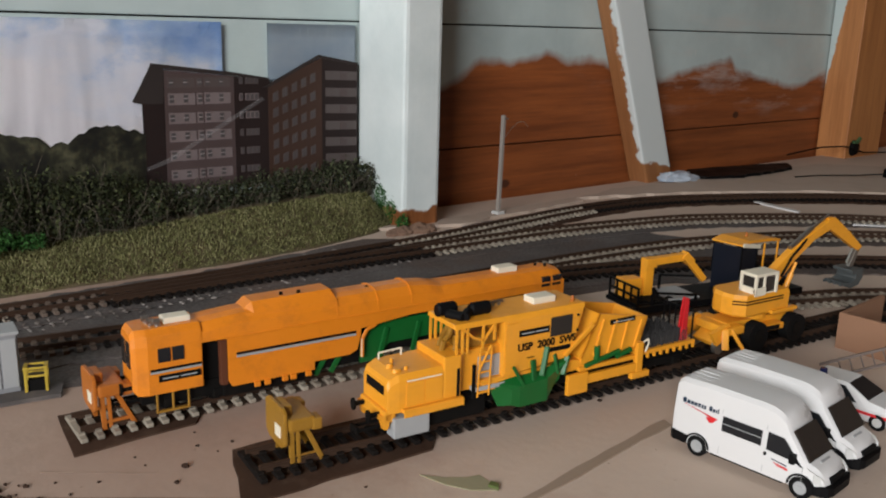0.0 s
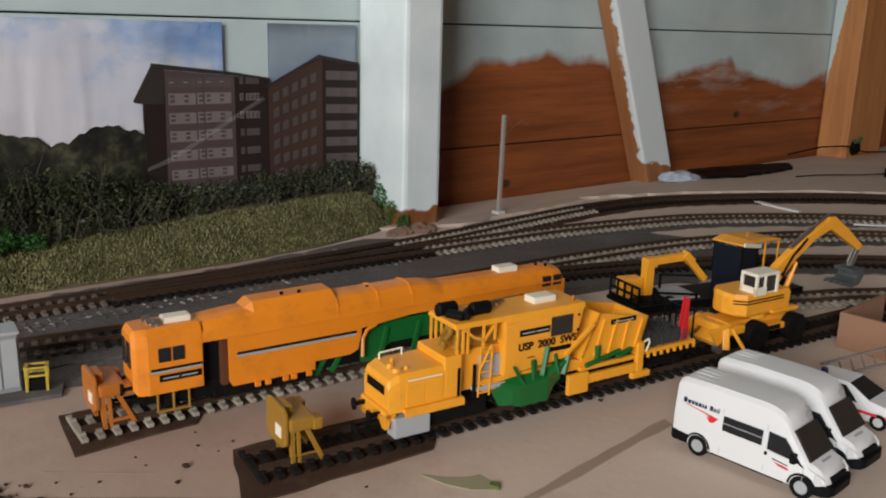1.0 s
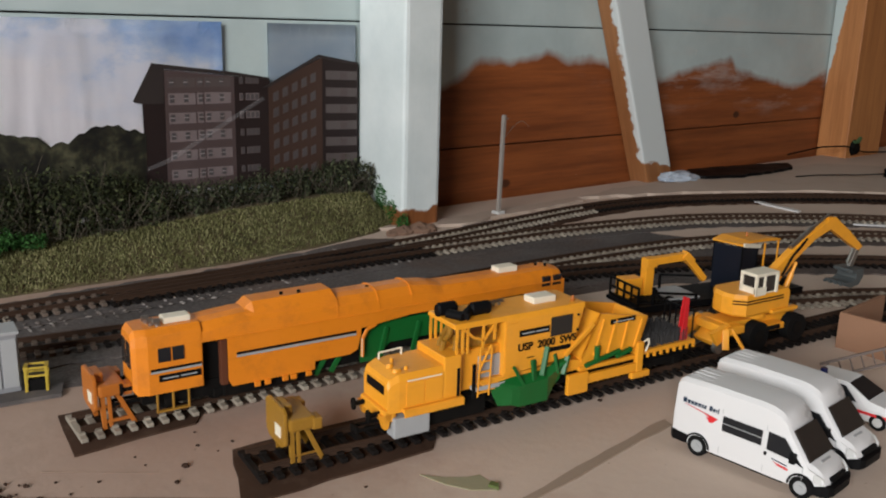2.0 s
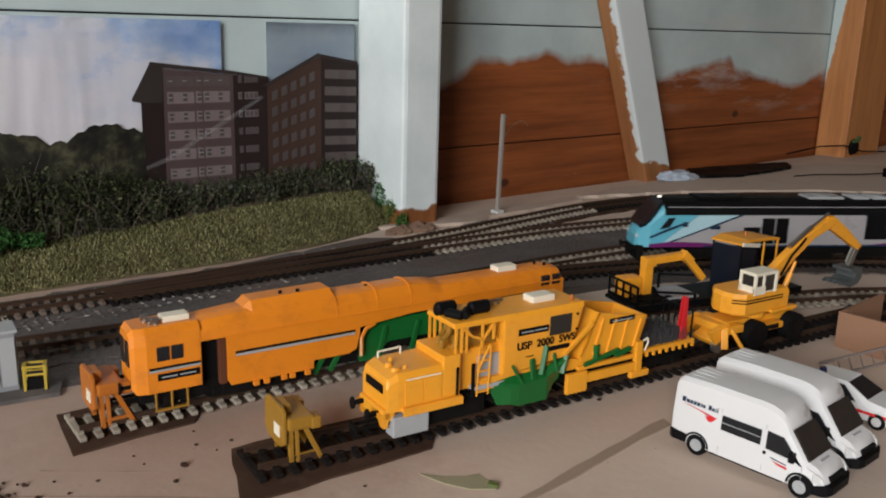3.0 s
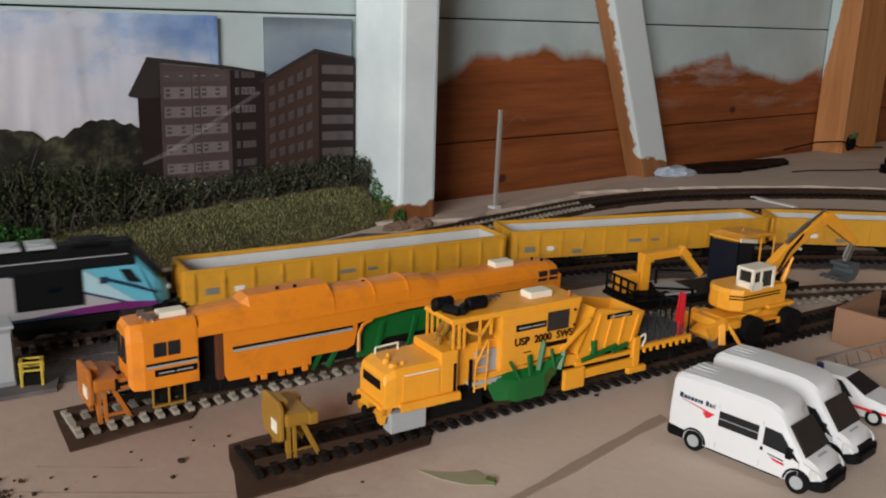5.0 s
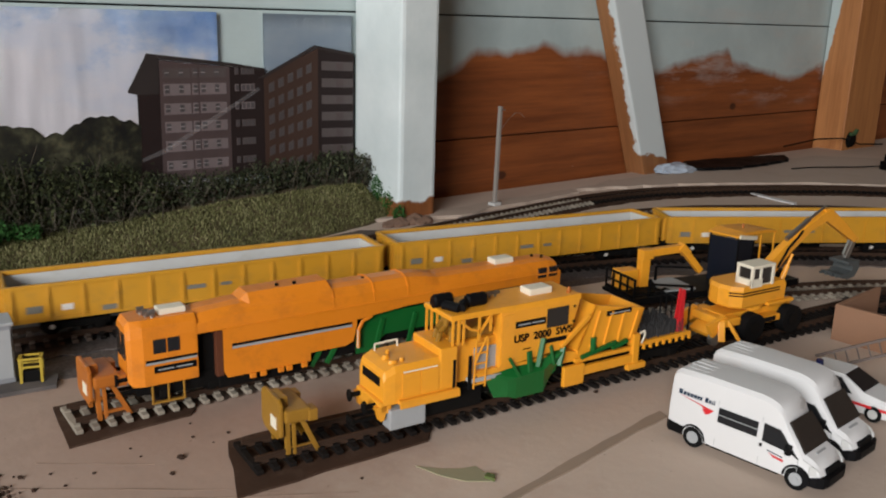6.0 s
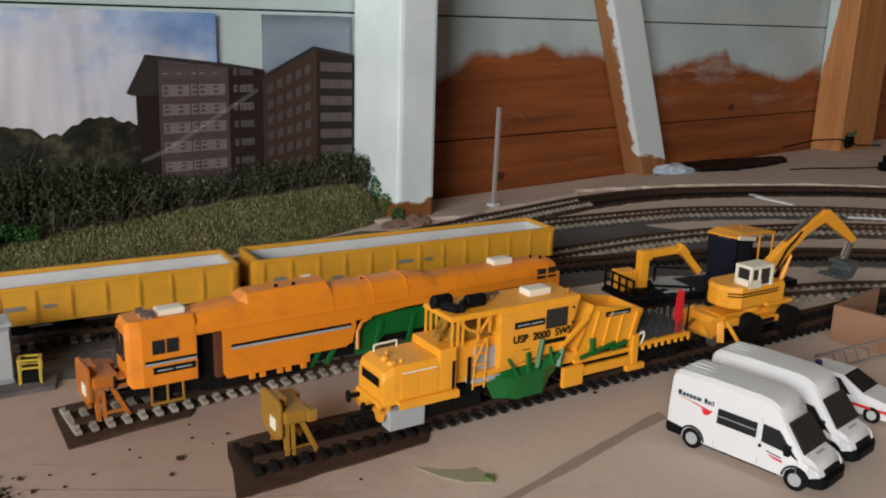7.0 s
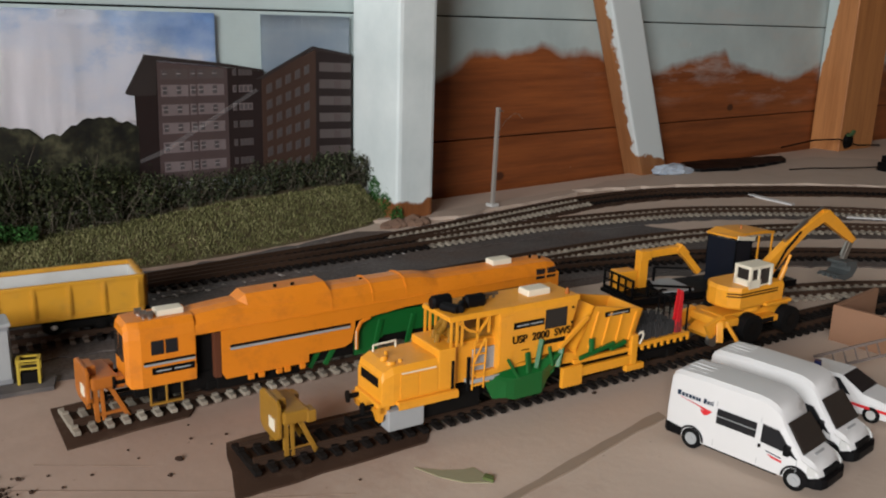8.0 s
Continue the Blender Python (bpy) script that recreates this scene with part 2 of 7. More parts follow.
def wood(name, light, dark, rough=0.55, along="x", paint=None):
    """Pine with long grain; paint: a function that lays paint over it."""
    m, nt, b = nodes_of(name)
    s = {"x": (3.0, 60.0, 60.0), "z": (60.0, 60.0, 3.0)}[along]
    v = coords(nt, s)
    grain = noise_of(nt, v, 1.0, 8.0, 0.65)
    fine = noise_of(nt, v, 5.0, 6.0, 0.7)
    col = ramp_of(nt, grain, [(0.3, dark), (0.5, tuple((a + c) / 2 for a, c in zip(light, dark))), (0.72, light)])
    col = mix_of(nt, ramp_of(nt, fine, [(0.45, (0, 0, 0)), (0.8, (0.5,) * 3)]), col, tuple(c * 0.5 for c in dark))
    info = nt.nodes.new("ShaderNodeObjectInfo")
    shade = nt.nodes.new("ShaderNodeHueSaturation")
    nt.links.new(maths(nt, "ADD", maths(nt, "MULTIPLY", info.outputs["Random"], 0.35), 0.82), shade.inputs["Value"])
    nt.links.new(col, shade.inputs["Color"])
    col = shade.outputs["Color"]
    if paint:
        col = paint(nt, col)
    nt.links.new(col, b.inputs["Base Color"])
    b.inputs["Roughness"].default_value = rough
    bump_of(nt, b, fine, 0.0006, 0.35)
    return m


KNOTS = ((0.205, 0.014, 0.006), (0.47, 0.045, 0.005), (0.66, 0.075, 0.006))


def wall_paint(nt, bare):
    """Pale blue-green paint that stops at an uneven brushed edge above the table."""
    v = coords(nt, 1.0)
    x, y, z = sep(nt, v)
    span = maths(nt, "DIVIDE", x, 1.0)
    edge = [(0.0, 0.02), (0.085, 0.118), (0.12, 0.123), (0.16, 0.147), (0.20, 0.144), (0.232, 0.148), (0.26, 0.158), (0.30, 0.148), (0.345, 0.151),
            (0.42, 0.126), (0.47, 0.122), (0.56, 0.135), (0.63, 0.152), (0.65, 0.132), (0.745, 0.116), (0.82, 0.105), (0.9, 0.128)]
    r = ramp_of(nt, span, [(a, (h, h, h)) for a, h in edge])
    h = maths(nt, "ADD", r, maths(nt, "MULTIPLY", maths(nt, "SUBTRACT", noise_of(nt, coords(nt, (1.0, 1.0, 0.8)), 30.0, 5.0, 0.5), 0.5), 0.020))
    mask = maths(nt, "MULTIPLY", maths(nt, "SUBTRACT", z, h), 85.0, True)
    worn = ramp_of(nt, noise_of(nt, v, 60.0, 8.0, 0.75), [(0.62, (1, 1, 1)), (0.74, (0.45,) * 3)])
    tone = ramp_of(nt, noise_of(nt, v, 9.0, 5.0), [(0.3, (0.38, 0.455, 0.45)), (0.7, (0.50, 0.585, 0.57))])
    chip = ramp_of(nt, noise_of(nt, coords(nt, (1.0, 1.0, 0.4)), 70.0, 3.0), [(0.735, (0, 0, 0)), (0.75, (1, 1, 1))])
    out = mix_of(nt, maths(nt, "MULTIPLY", mask, worn), bare, tone)
    # thin pale wash brushed below the edge, and a few dark knots
    low = maths(nt, "MULTIPLY", maths(nt, "SUBTRACT", maths(nt, "ADD", z, 0.05), h), 22.0, True)
    streak = ramp_of(nt, noise_of(nt, coords(nt, (9.0, 9.0, 42.0)), 1.0, 6.0, 0.65), [(0.50, (0, 0, 0)), (0.66, (0.55,) * 3)])
    out = mix_of(nt, maths(nt, "MULTIPLY", maths(nt, "MULTIPLY", low, streak), maths(nt, "MULTIPLY", maths(nt, "SUBTRACT", x, 0.30), 4.0, True)), out, (0.50, 0.50, 0.47))
    for kx, kz, kr in KNOTS:
        dx, dz = maths(nt, "DIVIDE", maths(nt, "SUBTRACT", x, kx), kr * 1.5), maths(nt, "DIVIDE", maths(nt, "SUBTRACT", z, kz), kr)
        d = maths(nt, "ADD", maths(nt, "MULTIPLY", dx, dx), maths(nt, "MULTIPLY", dz, dz))
        spot = maths(nt, "MULTIPLY", maths(nt, "SUBTRACT", 1.0, d), 1.6, True)
        out = mix_of(nt, maths(nt, "MULTIPLY", spot, 0.85), out, (0.035, 0.012, 0.006))
    return mix_of(nt, maths(nt, "MULTIPLY", chip, 0.7), out, (0.6, 0.6, 0.56))


WALL_WOOD = wood("stained_boards", (0.36, 0.105, 0.027), (0.14, 0.036, 0.010), 0.5, "x", wall_paint)
POST_WOOD = wood("bare_pine_post", (0.46, 0.20, 0.066), (0.30, 0.115, 0.034), 0.55, "z")


def corner_paint(nt, bare):
    """A ragged strip of the wall's paint that widens up the post's inner edge."""
    v = coords(nt, 1.0)
    x, y, z = sep(nt, v)
    rag = maths(nt, "MULTIPLY", maths(nt, "SUBTRACT", noise_of(nt, v, 50.0, 5.0), 0.5), 0.012)
    reach = maths(nt, "ADD", maths(nt, "ADD", y, rag), maths(nt, "MULTIPLY", maths(nt, "SUBTRACT", z, 0.10), 0.14))
    side = maths(nt, "MULTIPLY", maths(nt, "SUBTRACT", -0.0535, x), 2000.0, True)
    return mix_of(nt, maths(nt, "MULTIPLY", maths(nt, "MULTIPLY", reach, 500.0, True), side), bare, (0.46, 0.54, 0.53))


CORNER_WOOD = wood("edge_painted_pine", (0.46, 0.20, 0.066), (0.30, 0.115, 0.034), 0.55, "z", corner_paint)


def brace_paint(nt, bare):
    """Pale paint scraped away along one edge and near the foot."""
    v = coords(nt, 1.0)
    x, y, z = sep(nt, v)
    rag = maths(nt, "MULTIPLY", maths(nt, "SUBTRACT", noise_of(nt, v, 70.0, 7.0, 0.7), 0.5), 0.03)
    a = maths(nt, "MULTIPLY", maths(nt, "SUBTRACT", maths(nt, "ADD", maths(nt, "SUBTRACT", x, maths(nt, "MULTIPLY", y, 1.0)), rag), -0.004), 400.0, True)
    b = maths(nt, "MULTIPLY", maths(nt, "SUBTRACT", maths(nt, "ADD", maths(nt, "ADD", z, maths(nt, "MULTIPLY", x, 0.6)), rag), 0.030), 400.0, True)
    return mix_of(nt, maths(nt, "MULTIPLY", a, b), bare, (0.60, 0.65, 0.64))


def post_paint(nt, bare):
    v = coords(nt, 1.0)
    x, y, z = sep(nt, v)
    rag = maths(nt, "MULTIPLY", maths(nt, "SUBTRACT", noise_of(nt, v, 60.0, 6.0), 0.5), 0.02)
    a = maths(nt, "MULTIPLY", maths(nt, "SUBTRACT", maths(nt, "ADD", z, rag), 0.017), 400.0, True)
    tone = ramp_of(nt, noise_of(nt, v, 18.0, 5.0), [(0.35, (0.60, 0.665, 0.655)), (0.7, (0.72, 0.775, 0.76))])
    return mix_of(nt, a, bare, tone)


BRACE_WOOD = wood("scraped_painted_brace", (0.42, 0.19, 0.07), (0.26, 0.10, 0.035), 0.5, "z", brace_paint)
WHITE_POST = wood("painted_post", (0.30, 0.115, 0.04), (0.18, 0.06, 0.02), 0.35, "z", post_paint)
GRASS = island_vary("static_grass", [(0.1, (0.045, 0.043, 0.015)), (0.5, (0.125, 0.125, 0.045)), (0.9, (0.36, 0.34, 0.17))])
LEAF = island_vary("hedge_leaf", [(0.1, (0.006, 0.008, 0.004)), (0.5, (0.022, 0.029, 0.011)), (0.9, (0.14, 0.155, 0.085))])
TREE_LEAF = island_vary("tree_leaf", [(0.1, (0.007, 0.009, 0.004)), (0.5, (0.022, 0.028, 0.010)), (0.9, (0.09, 0.10, 0.042))])
BRIGHT_LEAF = island_vary("bright_foliage", [(0.1, (0.015, 0.05, 0.012)), (0.55, (0.03, 0.10, 0.02)), (0.92, (0.06, 0.16, 0.04))])
TWIG = plain("twig_bark", (0.075, 0.062, 0.042), 0.9, vary=0.4)
EARTH = plain("painted_earth", (0.10, 0.075, 0.035), 0.9, vary=0.5, scale=60, relief=0.001, dirt=(0.04, 0.07, 0.02), dirt_amount=0.7)


# ---------------- the shed ----------------
def plank_wall():
    wall = thing("wall_north", "horizontal shed boards, pale blue-green paint over bare orange-brown wood", "wall", WALL, kind="structure")
    bm = bmesh.new()
    box(bm, -2.04, 1.9, 0.012, 0.03, -0.85, 1.9)
    part("backing", bm, SOOT, wall)
    z = 0.0595 - 0.132 * 7
    while z < 1.85:
        # the paint edge is fixed in the wall's own space, so each board keeps the wall's origin
        b = bmesh.new()
        box(b, -2.04, 1.9, 0.0, 0.012, z + 0.0008, z + 0.1314, 0.0014)
        piece("plank", mesh_of(b, WALL_WOOD), wall, Matrix())
        z += 0.132
    return wall


def shell():
    """The rest of the shed: plain boarded walls with window openings, roof and floor, out of view."""
    side = wood("shed_lining", (0.20, 0.11, 0.05), (0.12, 0.06, 0.03), 0.7, "x")
    u0, u1, n0, z0, z1 = -2.04, 1.9, -2.94, -0.85, 1.9

    def wall(name, label, boxes):
        w = thing(name, label, "wall", WALL, kind="structure")
        b = bmesh.new()
        for q in boxes:
            box(b, *q)
        part("lining", b, side, w)
        return w
    wall("wall_west", "bare boarded shed wall with a wide window opening", [
        (u0 - 0.03, u0, n0, 0.0, z0, 0.31), (u0 - 0.03, u0, n0, 0.0, 1.10, z1), (u0 - 0.03, u0, n0, -1.92, 0.31, 1.10), (u0 - 0.03, u0, -0.98, 0.0, 0.31, 1.10)])
    wall("wall_south", "bare boarded shed wall with a window opening", [
        (u0, u1, n0 - 0.03, n0, z0, 0.78), (u0, u1, n0 - 0.03, n0, 1.42, z1), (u0, -0.97, n0 - 0.03, n0, 0.78, 1.42), (-0.13, u1, n0 - 0.03, n0, 0.78, 1.42)])
    wall("wall_east", "bare boarded shed wall", [(u1, u1 + 0.03, n0, 0.0, z0, z1)])
    b = bmesh.new()
    box(b, u0, u1, n0, 0.0, z1, z1 + 0.03)
    tagged(new("ceiling", mesh_of(b, side)), "bare boarded shed roof", "ceiling", kind="structure").matrix_basis = WALL
    b = bmesh.new()
    box(b, u0, u1, n0, 0.0, z0 - 0.03, z0)
    tagged(new("floor", mesh_of(b, POST_WOOD)), "wooden shed floor", "floor", kind="structure").matrix_basis = WALL


def timber(name, label, m, w, d, h, material, bevel, lo=-0.02):
    b = bmesh.new()
    box(b, -w / 2, w / 2, -d, 0, lo, h, bevel)
    ob = new(name, mesh_of(b, material))
    ob.matrix_basis = m
    return tagged(ob, label, "post", kind="structure")


plank_wall()
shell()
timber("wall_post", "upright shed post painted pale blue-white, bare at its foot", WALL @ pose(0.0215, -0.002, 0), 0.043, 0.078, 1.5, WHITE_POST, 0.004, -0.8)
_lean = math.degrees(math.atan2(0.0905, 0.231))
timber("wall_brace", "slanting shed brace with scraped pale paint", WALL @ pose(0.4555, -0.002, -0.006) @ pose(0, 0, 0, 0, -_lean, 0), 0.050, 0.030, 1.4, BRACE_WOOD, 0.003)
timber("wall_post", "bare orange pine post beside the corner", WALL @ pose(0.956, -0.002, 0), 0.112, 0.05, 1.5, CORNER_WOOD, 0.002, -0.8)

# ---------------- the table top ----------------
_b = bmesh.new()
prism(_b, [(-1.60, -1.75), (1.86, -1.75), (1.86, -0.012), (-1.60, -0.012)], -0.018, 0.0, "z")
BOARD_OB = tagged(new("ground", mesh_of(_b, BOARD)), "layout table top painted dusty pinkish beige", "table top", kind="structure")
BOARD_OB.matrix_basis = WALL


def ragged(pts, wobble, seed, step=0.012):
    """A polygon whose sides are broken up into uneven short runs."""
    rnd, out = random.Random(seed), []
    for (ax, ay), (bx, by) in zip(pts, pts[1:] + pts[:1]):
        n = max(1, int(math.hypot(bx - ax, by - ay) / step))
        for i in range(n):
            t = i / n
            out.append((ax + (bx - ax) * t + rnd.uniform(-wobble, wobble), ay + (by - ay) * t + rnd.uniform(-wobble, wobble)))
    return out


def patch(name, label, category, pts, z0, z1, material, wobble=0.003, seed=1, kind="structure"):
    b = bmesh.new()
    prism(b, ragged(pts, wobble, seed), z0, z1, "z")
    bmesh.ops.triangulate(b, faces=[f for f in b.faces if len(f.verts) > 4])
    return tagged(new(name, mesh_of(b, material)), label, category, kind=kind)


# ---------------- tracks ----------------
PITCH = 0.0075
RAIL_TOP = 0.0068


def sleeper_mesh(material, chairs=True):
    b = bmesh.new()
    box(b, -0.0016, 0.0016, -0.0152, 0.0152, 0.0, 0.0021, 0.0004)
    if chairs:
        for s in (-1, 1):
            box(b, -0.0014, 0.0014, s * 0.00865 - 0.0022, s * 0.00865 + 0.0022, 0.0019, 0.0031)
    return mesh_of(b, material)


PALE_ME, DARK_ME, BROWN_ME = sleeper_mesh(SLEEPER_PALE), sleeper_mesh(SLEEPER_DARK), sleeper_mesh(SLEEPER_BROWN)


def rail_mesh(b, pts, off):
    prof = [(-0.0011, 0.0), (0.0011, 0.0), (0.00035, 0.0007), (0.00035, 0.0022), (0.00065, 0.0026), (0.00065, 0.0035), (-0.00065, 0.0035), (-0.00065, 0.0026), (-0.00035, 0.0022), (-0.00035, 0.0007)]
    rings = []
    for p, a in pts:
        n = Vector((-math.sin(a), math.cos(a)))
        rings.append([(p.x + n.x * (off + q), p.y + n.y * (off + q), 0.0033 + z) for q, z in prof])
    return loft(b, rings)


def track(label, pts, material_me, lo=0, hi=None, bed=0.0012):
    """Two rails on single sleepers; pts are even steps of one sleeper pitch."""
    t = thing("railway_track", label, "track", group="model railway tracks", kind="structure")
    for s in (-1, 1):
        part("rail", rail_mesh(bmesh.new(), pts[::2] + pts[-1:], s * 0.00865), RUST, t)
    rnd = random.Random(len(pts))
    for p, a in pts[lo:hi]:
        piece("sleeper", material_me, t, pose(p.x, p.y, bed, 0, 0, math.degrees(a) + rnd.uniform(-1, 1)))
    return t


def line_path(step, s0, s1):
    """The running line of the moving train: places and headings by distance."""
    out, n = [], int((s1 - s0) / step)
    for i in range(n + 1):
        out.append(run_at(s0 + i * step))
    return out


def run_at(s):
    """Distance along the running line to a place and a heading (radians)."""
    x0, y0, a, s_arc, r = -0.231, 0.4803, radians(30), 0.31, 0.70
    if s < -0.45:
        p, _ = run_at(-0.45)
        k = min(-0.45 - s, 0.25)
        turn = k / 1.2
        q = Vector((p.x - 1.2 * (math.sin(a + turn) - math.sin(a)), p.y + 1.2 * (math.cos(a + turn) - math.cos(a))))
        rest = -0.45 - s - k
        return q - Vector((math.cos(a + turn), math.sin(a + turn))) * rest, a + turn
    if s < s_arc:
        return Vector((x0 + s * math.cos(a), y0 + s * math.sin(a))), a
    th = (s - s_arc) / r
    return Vector((x0 + s_arc * math.cos(a) + r * (math.sin(a) - math.sin(a - th)), y0 + s_arc * math.sin(a) + r * (math.cos(a - th) - math.cos(a)))), a - th


def trackbed(label, pts, w, seed, material=None, z=0.0011):
    rnd = random.Random(seed)
    side = lambda k: [(p.x - math.sin(a) * k * (w + rnd.uniform(-0.002, 0.003)), p.y + math.cos(a) * k * (w + rnd.uniform(-0.002, 0.003))) for p, a in pts]
    l, r = side(1), side(-1)
    b = bmesh.new()
    lo = [[b.verts.new((*p, 0.0)) for p in e] for e in (l, r)]
    hi = [[b.verts.new((p[0], p[1], z)) for p in e] for e in (l, r)]
    for i in range(len(pts) - 1):
        b.faces.new((hi[0][i], hi[1][i], hi[1][i + 1], hi[0][i + 1]))
        b.faces.new((lo[0][i], hi[0][i], hi[0][i + 1], lo[0][i + 1]))
        b.faces.new((hi[1][i], lo[1][i], lo[1][i + 1], hi[1][i + 1]))
    return tagged(new("trackbed", mesh_of(b, material or BALLAST)), label, "trackbed", kind="structure")


A_O, A_TURN = Vector((-0.077, 0.348)), 32.05
_ax = Vector((math.cos(radians(A_TURN)), math.sin(radians(A_TURN))))
PTS_A = spline([A_O + _ax * d for d in (-0.004, 0.2, 0.42, 0.6)], PITCH)
PTS_B = spline([(-0.170, 0.377), (-0.055, 0.460), (0.06, 0.533), (0.17, 0.583), (0.268, 0.614), (0.329, 0.628), (0.47, 0.64), (0.7, 0.60)], PITCH)
PTS_C = spline([(-0.02, 0.612), (0.083, 0.688), (0.135, 0.724), (0.191, 0.759), (0.245, 0.786), (0.309, 0.810), (0.369, 0.824), (0.425, 0.829), (0.6, 0.82), (0.8, 0.74)], PITCH)
PTS_D1 = spline([(-0.60, 0.27), (-0.45, 0.397), (-0.283, 0.532), (-0.227, 0.577), (-0.11, 0.676), (-0.001, 0.771), (0.065, 0.838), (0.157, 0.926), (0.235, 0.978), (0.305, 1.003), (0.413, 1.027), (0.524, 1.034), (0.75, 1.01)], PITCH)
PTS_D2 = spline([(-0.227, 0.570), (-0.11, 0.658), (0.010, 0.744), (0.061, 0.781), (0.118, 0.818), (0.215, 0.868), (0.272, 0.889), (0.366, 0.904), (0.462, 0.906), (0.7, 0.87)], PITCH)
PTS_E = line_path(PITCH, -0.30, 0.75)

track("siding track with dark sleepers under the yellow machines", PTS_A, DARK_ME)
track("siding track with pale grey sleepers under the orange machine", PTS_B, PALE_ME)
track("curved track with pale sleepers", PTS_C, PALE_ME, 12, 100)
track("outer curved track with pale and dark sleepers", PTS_D1, PALE_ME, 20, 56)
track("inner curved track with pale sleepers", PTS_D2, PALE_ME, 36, 115)
PTS_RUN = line_path(PITCH, -1.52, 2.66)
_dusty = next(i for i in range(160, 305) if PTS_RUN[i][0].x > -0.205)
_t = track("running line with dark rails and sleepers", PTS_RUN, DARK_ME, _dusty, 305)
for _p, _a in PTS_RUN[160:_dusty]:
    piece("sleeper", BROWN_ME, _t, pose(_p.x, _p.y, 0.0012, 0, 0, math.degrees(_a)))
_b = bmesh.new()
for _p, _a in PTS_RUN[:160] + PTS_RUN[305:]:
    join(_b, box(bmesh.new(), -0.0016, 0.0016, -0.0152, 0.0152, 0.0, 0.0021), pose(_p.x, _p.y, 0.0012, 0, 0, math.degrees(_a)))
tagged(new("sleepers", mesh_of(_b, SLEEPER_DARK)), "dark sleepers of the running line round the table", "track", kind="stuff")


# ---------------- rolling stock ----------------
def bogie(parent, x, wheelbase=0.026, r=0.0062, dy=0.0):
    b = bmesh.new()
    for s in (-1, 1):
        box(b, x - wheelbase / 2 - 0.006, x + wheelbase / 2 + 0.006, s * 0.0125 - 0.0012, s * 0.0125 + 0.0012, RAIL_TOP + 0.004, RAIL_TOP + 0.0085, 0.0008)
        for k in (-1, 1):
            box(b, x + k * wheelbase / 2 - 0.0028, x + k * wheelbase / 2 + 0.0028, s * 0.0135 - 0.0014, s * 0.0135 + 0.0014, RAIL_TOP + 0.0032, RAIL_TOP + 0.0075, 0.0006)
    box(b, x - 0.008, x + 0.008, -0.012, 0.012, RAIL_TOP + 0.005, RAIL_TOP + 0.0095)
    p = part("bogie", b, SOOT, parent)
    for k in (-1, 1):
        w = bmesh.new()
        for s in (-1, 1):
            rod(w, (x + k * wheelbase / 2, s * 0.0072, RAIL_TOP + r), (x + k * wheelbase / 2, s * 0.0098, RAIL_TOP + r), r, 20)
        rod(w, (x + k * wheelbase / 2, -0.012, RAIL_TOP + r), (x + k * wheelbase / 2, 0.012, RAIL_TOP + r), 0.0012, 8)
        part("wheelset", w, SOOT, p)
    return p


def plate_on(name, parent, x0, x1, z0, z1, y, material, label="", t=0.0005, slant=0.0):
    """A thin raised panel on a side face; y is the face, the panel stands outwards."""
    b = bmesh.new()
    s = -1 if y < 0 else 1
    prism(b, [(x0, z0), (x1, z0), (x1 + slant, z1), (x0 + slant, z1)], y + s * t, y - s * 0.0006)
    return part(name, b, material, parent, label)


LOCO_WHITE = plain("silver_white_paint", (0.30, 0.285, 0.285), 0.35, vary=0.04)
LOCO_BLUE = plain("sky_blue_paint", (0.10, 0.36, 0.45), 0.35, vary=0.06)
LOCO_NAVY = plain("navy_line", (0.015, 0.03, 0.055), 0.35)
LOCO_PURPLE = plain("purple_paint", (0.13, 0.015, 0.11), 0.35)
LOCO_PALE = plain("pale_blue_paint", (0.33, 0.49, 0.53), 0.35, vary=0.06)
ROOF_BLACK = plain("black_roof", (0.004, 0.004, 0.004), 0.6, vary=0.3)


